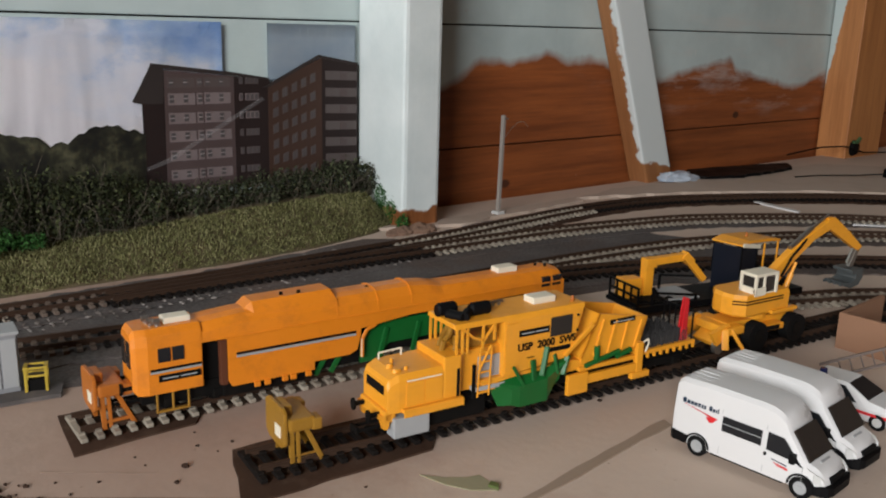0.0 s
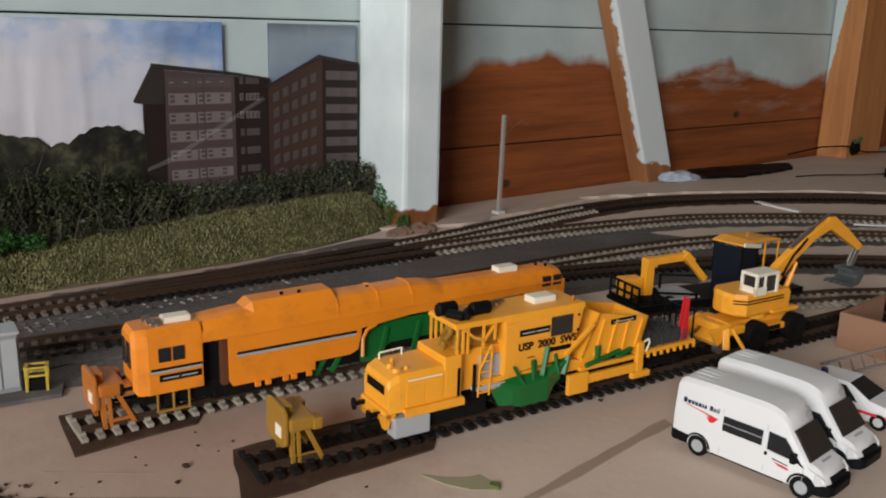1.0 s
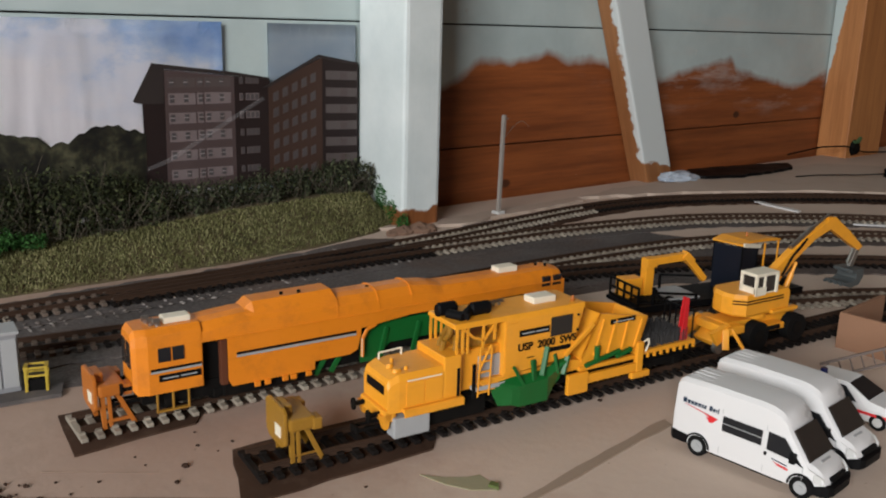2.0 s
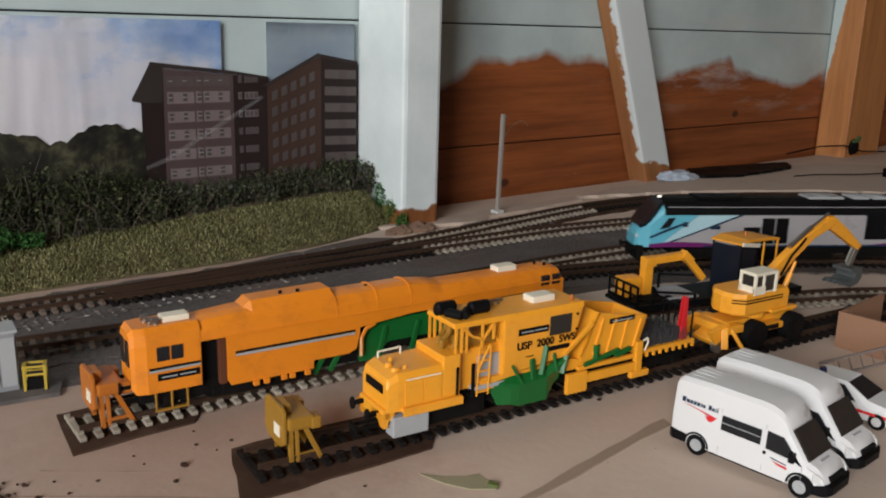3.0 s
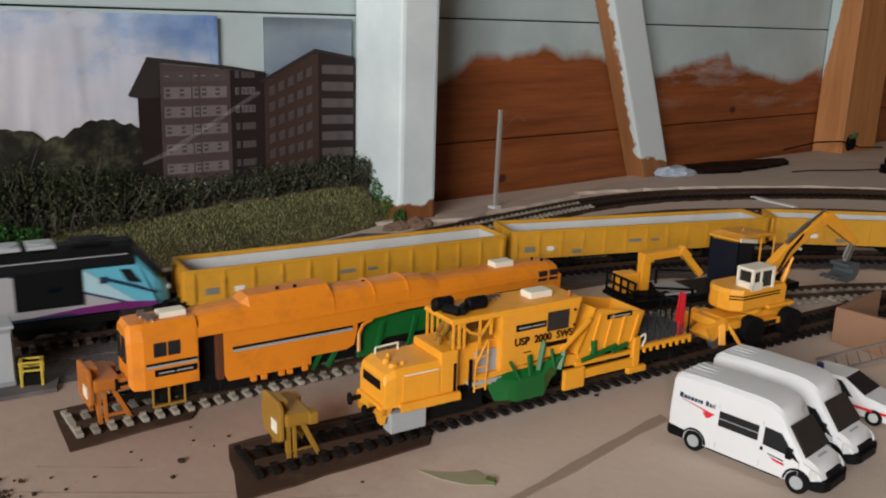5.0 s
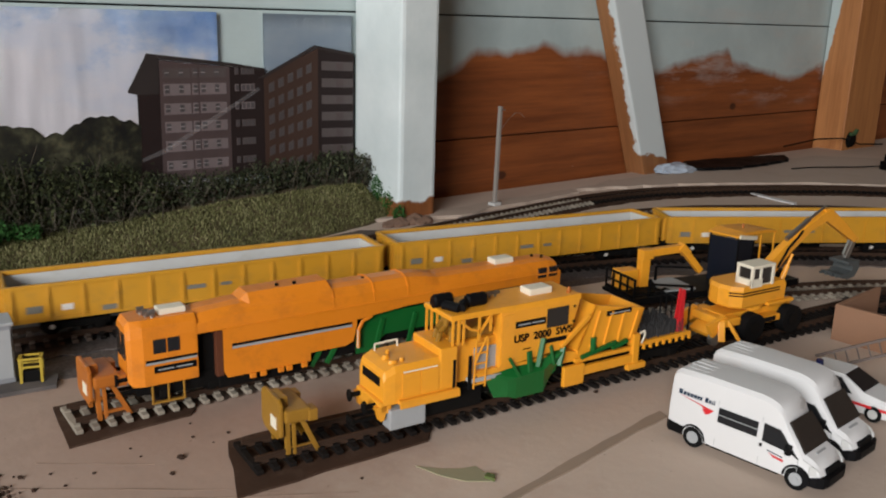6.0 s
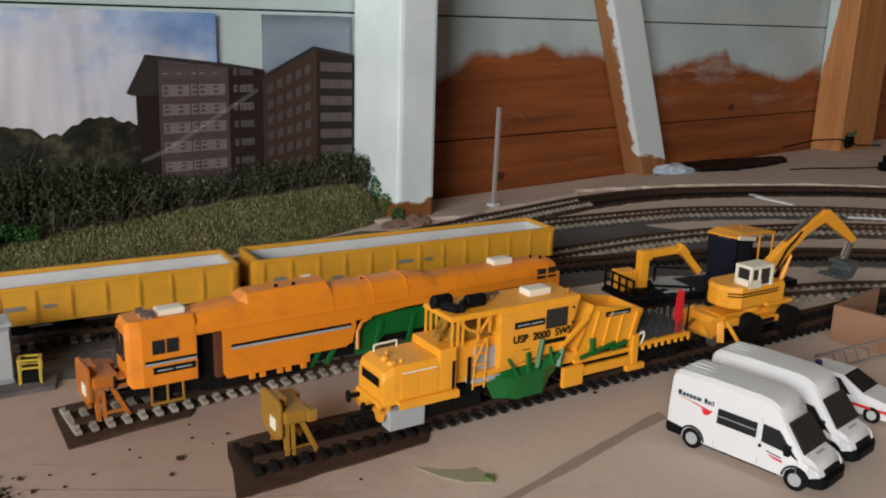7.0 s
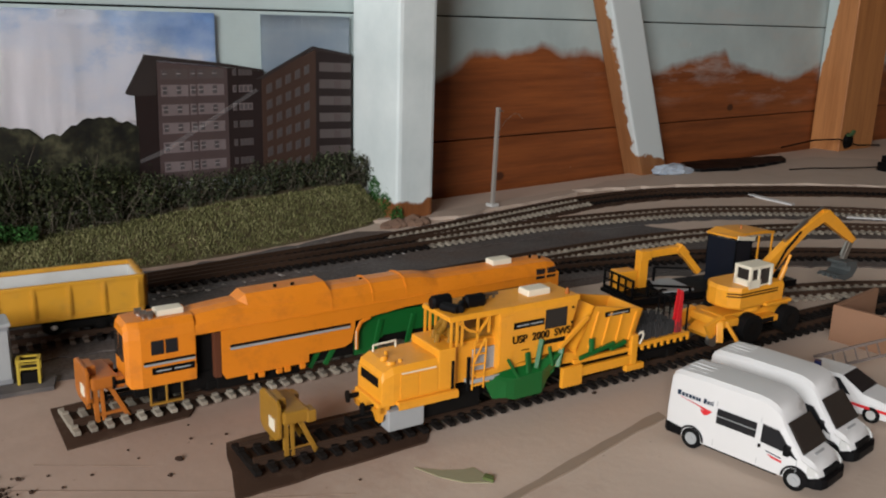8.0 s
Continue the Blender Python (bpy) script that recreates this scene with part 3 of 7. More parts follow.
def locomotive():
    """Diesel locomotive; nose at x = 0, tail at x = 0.280."""
    t = thing("locomotive", "silver, black and sky-blue model diesel locomotive on the running line", "locomotive")
    L, w = 0.280, 0.0175
    lo, mid, top = 0.0212, 0.0498, 0.0590
    sec = [(-w, lo), (w, lo), (w, mid), (w * 0.9, mid + 0.004), (w * 0.62, top - 0.002), (w * 0.3, top), (-w * 0.3, top), (-w * 0.62, top - 0.002), (-w * 0.9, mid + 0.004), (-w, mid)]

    def nose(x, drop, narrow, floor):
        return at_x(x, [(y * narrow, max(floor, lo + (z - lo) * drop)) for y, z in sec])
    rings = [nose(0.0, 0.24, 0.50, 0.0), nose(0.0015, 0.34, 0.66, 0), nose(0.006, 0.48, 0.84, 0), nose(0.010, 0.62, 0.93, 0), nose(0.020, 0.97, 0.99, 0), nose(0.024, 1, 1, 0)]
    ends = [[(L - x, y, z) for x, y, z in r] for r in rings][::-1]
    b = loft(bmesh.new(), [rings[-1], ends[0]])
    part("body", b, LOCO_WHITE, t, "silver-white body side")
    for r in (rings, ends):
        part("nose", loft(bmesh.new(), r), LOCO_BLUE, t, "sky-blue sloping nose")
    # roof skin, black, slightly proud
    b = bmesh.new()
    up = [(-w - 0.0006, mid - 0.0008), (-w * 0.93, mid + 0.0035), (-w * 0.62, top - 0.0014), (-w * 0.3, top + 0.0006), (w * 0.3, top + 0.0006), (w * 0.62, top - 0.0014), (w * 0.93, mid + 0.0035), (w + 0.0006, mid - 0.0008)]
    ring = lambda x: at_x(x, up + [(y, z - 0.0012) for y, z in up[::-1]])
    loft(b, [ring(0.0205), ring(L - 0.0205)])
    roof = part("roof", b, ROOF_BLACK, t, "black roof")
    for x0, x1, m in ((0.147, 0.178, GREY), (0.186, 0.201, GREY), (0.204, 0.219, GREY), (0.05, 0.09, ROOF_BLACK), (0.227, 0.248, ROOF_BLACK)):
        b = bmesh.new()
        box(b, x0, x1, -0.009, 0.009, top, top + 0.0022, 0.0008)
        rod(b, ((x0 + x1) / 2, 0, top + 0.002), ((x0 + x1) / 2, 0, top + 0.0027), min(0.006, (x1 - x0) * 0.42), 20)
        part("roof_panel", b, m, roof)
    for end in (0, 1):
        fx = (lambda x: x) if end == 0 else (lambda x: L - x)
        for s in (-1, 1):
            y = s * (w + 0.0004)
            b = bmesh.new()
            q = [(fx(0.0095), lo + 0.003), (fx(0.019), lo + 0.003), (fx(0.050), mid - 0.001), (fx(0.0255), mid - 0.001), (fx(0.0185), mid - 0.004)]
            prism(b, q, y, y - s * 0.0009)
            cab = part("cab_panel", b, LOCO_BLUE, t, "sky-blue cab side")
            b = bmesh.new()
            prism(b, [(fx(0.0195), lo + 0.003), (fx(0.0215), lo + 0.003), (fx(0.086), mid - 0.001), (fx(0.051), mid - 0.001)], y, y - s * 0.0009)
            part("pale_panel", b, LOCO_PALE, cab, "pale blue fading panel")
            b = bmesh.new()
            prism(b, [(fx(0.0210), lo + 0.003), (fx(0.0245), lo + 0.003), (fx(0.0905), mid - 0.001), (fx(0.0865), mid - 0.001)], y + s * 0.0002, y - s * 0.0008)
            part("stripe", b, LOCO_NAVY, cab)
            b = bmesh.new()
            prism(b, [(fx(0.0095), lo + 0.009), (fx(0.0095), lo + 0.0075), (fx(0.022), lo + 0.0125), (fx(0.037), lo + 0.0185), (fx(0.037), lo + 0.0205), (fx(0.021), lo + 0.0145)], y + s * 0.0002, y - s * 0.0008)
            part("stripe", b, LOCO_NAVY, cab)
            b = bmesh.new()
            box(b, min(fx(0.036), fx(0.0405)), max(fx(0.036), fx(0.0405)), y - 0.0003, y + 0.0003, lo + 0.0170, lo + 0.0210)
            part("number_panel", b, LOCO_NAVY, cab)
            b = bmesh.new()
            prism(b, [(fx(0.0095), lo + 0.0002), (fx(0.090), lo + 0.0002), (fx(0.052), lo + 0.0040), (fx(0.026), lo + 0.0048), (fx(0.0095), lo + 0.0028)], y + s * 0.0003, y - s * 0.0008)
            part("lower_panel", b, LOCO_PURPLE, t, "purple lower swoosh")
            b = bmesh.new()
            prism(b, [(fx(0.0170), mid - 0.0135), (fx(0.0250), mid - 0.0120), (fx(0.0295), mid - 0.0040), (fx(0.0235), mid - 0.0045)], y + s * 0.0005, y - s * 0.0006)
            part("cab_window", b, DARK_GLASS, cab)
            b = bmesh.new()
            box(b, fx(0.064) - 0.004, fx(0.064) + 0.004, y - 0.0005, y + 0.0005, lo + 0.015, lo + 0.018)
            part("sign_panel", b, LOCO_NAVY, t)
        # windscreen with dark surround, headlamps, coupling and buffer beam
        b = bmesh.new()
        strips = []
        for x, y, h in ((0.0030, 0.0098, 0.41), (0.0060, 0.0132, 0.495), (0.0100, 0.0150, 0.625), (0.0200, 0.0128, 0.975)):
            zz = lo + (top - lo) * h
            strips.append([(fx(x - 0.0012), k, zz + 0.0011) for k in (-y, -y * 0.5, y * 0.5, y)] + [(fx(x + 0.0012), k, zz - 0.0015) for k in (y, y * 0.5, -y * 0.5, -y)])
        loft(b, strips)
        part("windscreen", b, DARK_GLASS, t)
        for y in (-0.010, 0.010):
            b = bmesh.new()
            rod(b, (fx(0.0002), y, lo + 0.0085), (fx(0.004), y, lo + 0.0085), 0.0017, 12)
            part("headlamp", b, PALE_GREY, t)
        if end == 0:
            b = bmesh.new()
            box(b, 0.0205, 0.0228, -0.0016, 0.0016, top - 0.0012, top + 0.0012, 0.0005)
            part("marker_lamp", b, LAMP_GLOW, t, "lit white roof lamp")
        b = bmesh.new()
        box(b, min(fx(0.001), fx(0.006)), max(fx(0.001), fx(0.006)), -0.015, 0.015, RAIL_TOP + 0.003, lo + 0.001, 0.001)
        for y in (-0.0105, 0.0105):
            rod(b, (fx(0.002), y, 0.0185), (fx(-0.004), y, 0.0185), 0.0012, 8)
            rod(b, (fx(-0.004), y, 0.0185), (fx(-0.005), y, 0.0185), 0.0027, 12)
        part("buffer_beam", b, SOOT, t)
    for s in (-1, 1):
        y = s * (w + 0.0004)
        for x0, x1, z0, z1 in ((0.0885, 0.1025, lo + 0.0035, lo + 0.0165), (0.1040, 0.1145, lo + 0.0030, lo + 0.0240), (0.1160, 0.1265, lo + 0.0030, lo + 0.0240), (0.1950, 0.2305, lo + 0.0060, lo + 0.0270)):
            plate_on("grille", t, x0, x1, z0, z1, y, BLACK, "black side grille")
        plate_on("frame_band", t, 0.055, L - 0.055, lo, lo + 0.0014, y, LOCO_NAVY)
    b = bmesh.new()
    box(b, 0.03, L - 0.03, -0.0155, 0.0155, 0.0145, 0.0195)
    box(b, 0.109, 0.171, -0.0155, 0.0155, 0.0095, 0.016, 0.001)
    part("underframe", b, SOOT, t)
    bogie(t, 0.062, 0.036, 0.0068)
    bogie(t, L - 0.062, 0.036, 0.0068)
    return t


def glow(name, colour, power):
    m, nt, b = nodes_of(name)
    b.inputs["Emission Color"].default_value = (*colour, 1)
    b.inputs["Emission Strength"].default_value = power
    b.inputs["Base Color"].default_value = (*colour, 1)
    return m


LAMP_GLOW = glow("lit_lamp", (1.0, 0.95, 0.85), 2.0)
WAGON_PLATE = plain("grey_data_panel", (0.18, 0.17, 0.14), 0.5)
WAGON_LABEL = plain("white_data_panel", (0.7, 0.66, 0.6), 0.5)


def wagon():
    """Bogie open wagon; front end at x = 0, rear end at x = 0.230."""
    t = thing("ballast_wagon", "yellow ribbed model bogie open wagon with a pale grey inside", "wagon", group="wagons of the train")
    L, w, lo, hi = 0.230, 0.0175, 0.0185, 0.0395
    for s in (-1, 1):
        b = bmesh.new()
        box(b, 0.0, L, s * w - 0.0007, s * w + 0.0007, lo, hi)
        box(b, -0.0006, L + 0.0006, s * w - 0.0013, s * w + 0.0013, hi - 0.0018, hi + 0.0004, 0.0003)
        box(b, 0.0, L, s * w - 0.0012, s * w + 0.0012, lo - 0.0004, lo + 0.0016)
        side = part("side", b, WAGON_YELLOW, t)
        for i in range(13):
            x = 0.003 + i * (L - 0.006) / 12
            r = bmesh.new()
            prism(r, [(s * (w + 0.0005), lo), (s * (w + 0.0021), lo), (s * (w + 0.0021), hi - 0.006), (s * (w + 0.0012), hi - 0.001), (s * (w + 0.0005), hi - 0.001)], x - 0.0008, x + 0.0008, "x")
            part("rib", r, WAGON_YELLOW, side)
        for x0, x1, z0, z1, m in ((0.010, 0.0185, lo + 0.005, lo + 0.009, WAGON_PLATE), (0.0285, 0.0345, lo + 0.005, lo + 0.0085, WAGON_LABEL), (0.050, 0.060, lo + 0.002, lo + 0.005, WAGON_PLATE),
                                  (0.099, 0.110, lo + 0.008, lo + 0.0105, WAGON_PLATE), (0.119, 0.126, lo + 0.008, lo + 0.010, WAGON_PLATE)):
            plate_on("data_panel", side, x0, x1, z0, z1, s * (w + 0.0007), m)
        b = bmesh.new()
        box(b, 0.0015, L - 0.0015, s * (w - 0.0013) - 0.0004, s * (w - 0.0013) + 0.0004, lo + 0.002, hi - 0.0022)
        part("inner_lining", b, PALE_GREY, side)
    for x, s in ((0.0, 1), (L, -1)):
        b = bmesh.new()
        box(b, x - 0.0007, x + 0.0007, -w, w, lo, hi)
        box(b, x - 0.0013, x + 0.0013, -w, w, hi - 0.0018, hi + 0.0004, 0.0003)
        for y in (-0.011, 0.0, 0.011):
            box(b, x - s * 0.002 - 0.0008, x - s * 0.002 + 0.0018, y - 0.0008, y + 0.0008, lo, hi - 0.002)
        part("end_panel", b, WAGON_YELLOW, t)
        b = bmesh.new()
        box(b, x + s * 0.0012 - 0.0004, x + s * 0.0012 + 0.0004, -w + 0.0016, w - 0.0016, lo + 0.002, hi - 0.0022)
        part("inner_lining", b, PALE_GREY, t)
        b = bmesh.new()
        for y in (-0.0105, 0.0105):
            rod(b, (x, y, 0.0165), (x - s * 0.0035, y, 0.0165), 0.0011, 8)
            rod(b, (x - s * 0.0035, y, 0.0165), (x - s * 0.0045, y, 0.0165), 0.0025, 12)
        box(b, x - 0.001, x + 0.001, -0.016, 0.016, 0.0135, 0.0195)
        beam(b, (x, 0, 0.0125), (x - s * 0.0055, 0, 0.0125), 0.003, 0.0015)
        part("buffer_beam", b, SOOT, t)
    b = bmesh.new()
    box(b, 0.001, L - 0.001, -w + 0.001, w - 0.001, lo - 0.001, lo + 0.0015)
    part("bed", b, PALE_GREY, t)
    b = bmesh.new()
    for s in (-1, 1):
        prism(b, [(0.004, lo), (0.226, lo), (0.19, lo - 0.0035), (0.04, lo - 0.0035)], s * 0.010 - 0.001, s * 0.010 + 0.001)
    box(b, 0.095, 0.112, -0.012, 0.012, 0.010, 0.016, 0.001)
    rod(b, (0.125, 0.0, 0.0125), (0.142, 0.0, 0.0125), 0.003, 12)
    part("underframe", b, SOOT, t)
    bogie(t, 0.036)
    bogie(t, L - 0.036)
    for x in (0.036, L - 0.036):
        for k in (-1, 1):
            b = bmesh.new()
            rod(b, (x + k * 0.013, -0.0146, RAIL_TOP + 0.0062), (x + k * 0.013, -0.0151, RAIL_TOP + 0.0062), 0.0014, 12)
            part("axlebox_cover", b, WAGON_LABEL if k < 0 else SOOT, t)
    return t


LOCO = locomotive()
WAGON = wagon()
TRAIN = [(LOCO, -0.001, 0.280)] + [(WAGON if i == 0 else copy_thing(WAGON, Matrix()), 0.2885 + 0.2435 * i, 0.230) for i in range(4)]


def motions():
    """The train runs along the outer line towards the lower ground, nose first."""
    nose = [(0.0, 1.360), (2.0, 0.747), (3.0, 0.4425), (3.5, 0.2915), (4.0, 0.1280), (4.5, -0.0385), (5.0, -0.206), (5.5, -0.376), (6.0, -0.549), (6.5, -0.7235), (7.0, -0.893), (7.5, -1.0517), (8.0, -1.1918)]

    def s_at(t):
        ts, ss = [a for a, _ in nose], [b for _, b in nose]
        return float(np.interp(t, ts, ss))
    for ob, back, length in TRAIN:
        rows = []
        for i in range(41):
            t = i * 0.2
            # ease the corners of the speed table
            s = (s_at(max(0, t - 0.15)) + 2 * s_at(t) + s_at(min(8, t + 0.15))) / 4 if 0.2 < t < 7.8 else s_at(t)
            p, _ = run_at(s + back + length * 0.22)
            q, _ = run_at(s + back + length * 0.78)
            turn = math.atan2(q.y - p.y, q.x - p.x)
            o = p - (q - p).normalized() * length * 0.22
            rows.append((t, pose(o.x, o.y, 0, 0, 0, math.degrees(turn))))
        walk(ob, rows)


AF = pose(A_O.x, A_O.y, 0, 0, 0, A_TURN)
TF = pose(-0.1451, 0.3948, 0, 0, 0, 33.5)
CF = pose(0.11, 0.556, 0, 0, 0, 24.5)


def buffers(b, x, s, z, y=0.0105):
    """Two round buffers and a coupling on an end beam; s = -1 points to the low end."""
    for k in (-y, y):
        rod(b, (x, k, z), (x + s * 0.0055, k, z), 0.0013, 8)
        rod(b, (x + s * 0.0055, k, z), (x + s * 0.0065, k, z), 0.003, 14)
    beam(b, (x - s * 0.004, -0.004, z - 0.0085), (x + s * 0.009, -0.004, z - 0.0085), 0.0012, 0.0015)
    beam(b, (x - s * 0.004, 0.004, z - 0.0085), (x + s * 0.009, 0.004, z - 0.0085), 0.0012, 0.0015)
    beam(b, (x + s * 0.009, -0.0046, z - 0.0085), (x + s * 0.009, 0.0046, z - 0.0085), 0.0014, 0.003)
    return b


def tamping_machine():
    t = thing("tamping_machine", "long orange model track machine with open doorway and green underworks", "railway vehicle", TF)
    w = 0.0178
    # front cab: sides taper in towards a faceted nose
    roof = lambda k: [(-w * k, 0.0185), (w * k, 0.0185), (w * k, 0.0425), (w * k * 0.93, 0.0475), (w * k * 0.72, 0.0505), (-w * k * 0.72, 0.0505), (-w * k * 0.93, 0.0475), (-w * k, 0.0425)]
    b = loft(bmesh.new(), [at_x(-0.007, [(y * 0.86, 0.021 + (z - 0.0185) * 0.85) for y, z in roof(0.86)]), at_x(-0.005, roof(0.84)), at_x(0.0, roof(0.99)), at_x(0.0245, roof(1.0)), at_x(0.0255, roof(0.99))])
    cab = part("front_cab", b, ORANGE, t)
    for x0, x1 in ((0.0045, 0.0103), (0.0112, 0.0168)):
        plate_on("window", cab, x0, x1, 0.0343, 0.0412, -w, DARK_GLASS)
        plate_on("window", cab, x0, x1, 0.0343, 0.0412, w, DARK_GLASS)
    for y in (-0.0063, 0.0063):
        b = bmesh.new()
        loft(b, [[(-0.0066 + 0.0006, y + k, 0.032) for k in (-0.0046, 0.0046)] + [(-0.0076, y + k, 0.032) for k in (0.0046, -0.0046)],
                 [(-0.0056, y + k, 0.0445) for k in (-0.0042, 0.0042)] + [(-0.0074, y + k, 0.0445) for k in (0.0042, -0.0042)]])
        part("windscreen", b, SMOKE, cab)
    for s in (-1, 1):
        plate_on("stripe", cab, 0.0008, 0.0250, 0.0302, 0.0313, s * w, BLACK)
        plate_on("stripe", cab, 0.0008, 0.0250, 0.0291, 0.0301, s * w, GREY)
        plate_on("name_board", cab, 0.0045, 0.0245, 0.0245, 0.0278, s * w, BLACK, "black name board with pale bars")
        plate_on("lettering", cab, 0.0062, 0.0135, 0.0258, 0.0264, s * (w + 0.0004), GREY)
        plate_on("lettering", cab, 0.0148, 0.0225, 0.0258, 0.0264, s * (w + 0.0004), GREY)
    b = bmesh.new()
    box(b, 0.0095, 0.0225, -0.008, 0.004, 0.0505, 0.0535, 0.0007)
    part("roof_unit", b, CREAM, cab, "cream air conditioner on the cab roof")
    for x, y in ((0.004, -0.006), (0.0065, -0.009), (0.003, 0.002)):
        b = bmesh.new()
        rod(b, (x, y, 0.0505), (x, y, 0.0535), 0.0013, 10)
        rod(b, (x - 0.002, y, 0.0528), (x + 0.0012, y, 0.0528), 0.0015, 10)
        part("horn", b, STEEL, cab)
    # doorway: dark recess with a door leaf standing open, roof carried over it
    b = bmesh.new()
    box(b, 0.0255, 0.0382, -0.011, 0.013, 0.013, 0.041)
    part("door_recess", b, SOOT, t, "dark open doorway")
    b = bmesh.new()
    box(b, 0.0345, 0.0380, -w, -0.012, 0.0165, 0.0400, 0.0004)
    part("door", b, plain("brown_door", (0.10, 0.03, 0.012), 0.5), t, "dark brown door leaf")
    # long body: a barrel roof over slab sides, stepping down over the machinery bay
    def body(x, top=0.0525, lo=0.0405, k=1.0):
        return at_x(x, [(-w * k, lo), (w * k, lo), (w * k, 0.0412), (w * 0.93 * k, top - 0.0055), (w * 0.66 * k, top - 0.0012), (w * 0.3 * k, top), (-w * 0.3 * k, top), (-w * 0.66 * k, top - 0.0012), (-w * 0.93 * k, top - 0.0055), (-w * k, 0.0412)])
    b = loft(bmesh.new(), [body(0.0255, 0.0505), body(0.030, 0.0512), body(0.046), body(0.145), body(0.155, 0.0515), body(0.165, 0.0495), body(0.245, 0.0490), body(0.2515, 0.0475, k=0.97), body(0.253, 0.046, k=0.94)])
    part("roof", b, ORANGE, t, smooth=False)
    b = bmesh.new()
    hump = lambda x, h, k: at_x(x, [(-w * 0.86 * k, 0.0475), (w * 0.86 * k, 0.0475), (w * 0.80 * k, 0.0505), (w * 0.5 * k, h), (-w * 0.5 * k, h), (-w * 0.80 * k, 0.0505)])
    loft(b, [hump(0.049, 0.0525, 0.93), hump(0.053, 0.0555, 0.97), hump(0.096, 0.0560, 1.0), hump(0.0985, 0.0535, 1.0)])
    part("roof_hump", b, ORANGE, t)
    for x in (0.0975, 0.122, 0.143):
        b = bmesh.new()
        loft(b, [body(x, 0.0531, 0.0405, 1.012), body(x + 0.0011, 0.0531, 0.0405, 1.012)])
        part("roof_rib", b, ORANGE, t)
    for x, y in ((0.070, -0.004), (0.079, -0.006), (0.120, -0.002), (0.2385, 0.0), (0.243, -0.006)):
        b = bmesh.new()
        rod(b, (x, y, 0.0475), (x, y, 0.0572 if x < 0.1 else 0.0530 if x < 0.2 else 0.0505), 0.0010, 10)
        part("roof_stud", b, SOOT, t)
    for s in (-1, 1):
        b = bmesh.new()
        prism(b, [(0.0380, 0.0185), (0.040, 0.0150), (0.0845, 0.0150), (0.0845, 0.0195), (0.105, 0.0195), (0.1095, 0.0215), (0.1115, 0.030), (0.1115, 0.033), (0.143, 0.0360), (0.222, 0.0360), (0.228, 0.0285), (0.253, 0.0285), (0.253, 0.0412), (0.0380, 0.0412)], s * w, s * (w - 0.0016))
        sidep = part("side_panel", b, ORANGE, t)
        b = bmesh.new()
        box(b, 0.0395, 0.250, s * w - 0.0007, s * w + 0.0007, 0.0402, 0.0413, 0.0003)
        part("gutter", b, ORANGE, sidep)
        plate_on("stripe", sidep, 0.0425, 0.1085, 0.0312, 0.0324, s * w, BLACK)
        plate_on("stripe", sidep, 0.0425, 0.1085, 0.0298, 0.0310, s * w, GREY)
        for x in (0.051, 0.0565, 0.066, 0.0705, 0.079):
            b = bmesh.new()
            box(b, x, x + 0.0032, s * w - 0.002, s * w + 0.0003, 0.0125, 0.0152, 0.0005)
            part("step", b, ORANGE, sidep)
        b = bmesh.new()
        for x in (0.235, 0.2435):
            prism(b, [(x, 0.0385), (x + 0.0065, 0.0385), (x + 0.0065, 0.0445), (x + 0.0008, 0.0445)], s * (w + 0.0006), s * (w - 0.002))
            part("rear_window", b, DARK_GLASS, t)
            b = bmesh.new()
        b.free()
        # green frames of the working bay with a dark arch
        b = bmesh.new()
        prism(b, [(0.113, 0.012), (0.12, 0.012), (0.131, 0.0205), (0.226, 0.0205), (0.226, 0.0335), (0.1225, 0.0335), (0.1125, 0.026)], s * 0.0125, s * 0.0105)
        g = part("bay_frame", b, GREEN, t, "green working frame")
        for x in (0.086, 0.095, 0.124, 0.145, 0.166, 0.187):
            b = bmesh.new()
            beam(b, (x, s * 0.013, 0.0105), (x + 0.005, s * 0.013, 0.030 if x > 0.1 else 0.0185), 0.0022, 0.0028, 0.0004)
            part("strut", b, GREEN, g)
        b = bmesh.new()
        pipe(b, [(0.1128, s * 0.0165, 0.0165), (0.1128, s * 0.0165, 0.0265), (0.1155, s * 0.0165, 0.0315), (0.121, s * 0.0165, 0.0335)], 0.0011, 8)
        part("bay_arch", b, ORANGE, t)
        b = bmesh.new()
        box(b, 0.1120, 0.1125, s * 0.0165 - 0.001, s * 0.0165 + 0.001, 0.0165, 0.027)
        part("mudflap", b, CREAM, t)
    b = bmesh.new()
    box(b, 0.1125, 0.232, -0.0085, 0.0085, 0.015, 0.0365)
    part("bay_shadow_box", b, SOOT, t)
    b = bmesh.new()
    box(b, -0.003, 0.112, -0.0125, 0.0125, 0.013, 0.0195)
    box(b, 0.036, 0.08, -0.0145, 0.0145, 0.0092, 0.0165, 0.001)
    part("underframe", b, SOOT, t)
    part("rear_underframe", box(bmesh.new(), 0.21, 0.25, -0.0125, 0.0125, 0.013, 0.037), SOOT, t)
    part("buffer_gear", buffers(bmesh.new(), -0.0062, -1, 0.0225), SOOT, t)
    b = bmesh.new()
    box(b, 0.003, 0.019, -0.0165, -0.0145, 0.0085, 0.0095)
    pipe(b, [(0.0035, -0.0158, 0.018), (0.0035, -0.0158, 0.009)], 0.0006)
    pipe(b, [(0.0185, -0.0158, 0.018), (0.0185, -0.0158, 0.009)], 0.0006)
    pipe(b, [(0.011, -0.0158, 0.018), (0.011, -0.0158, 0.009)], 0.0006)
    part("footstep", b, BUFFER_YELLOW, t)
    b = bmesh.new()
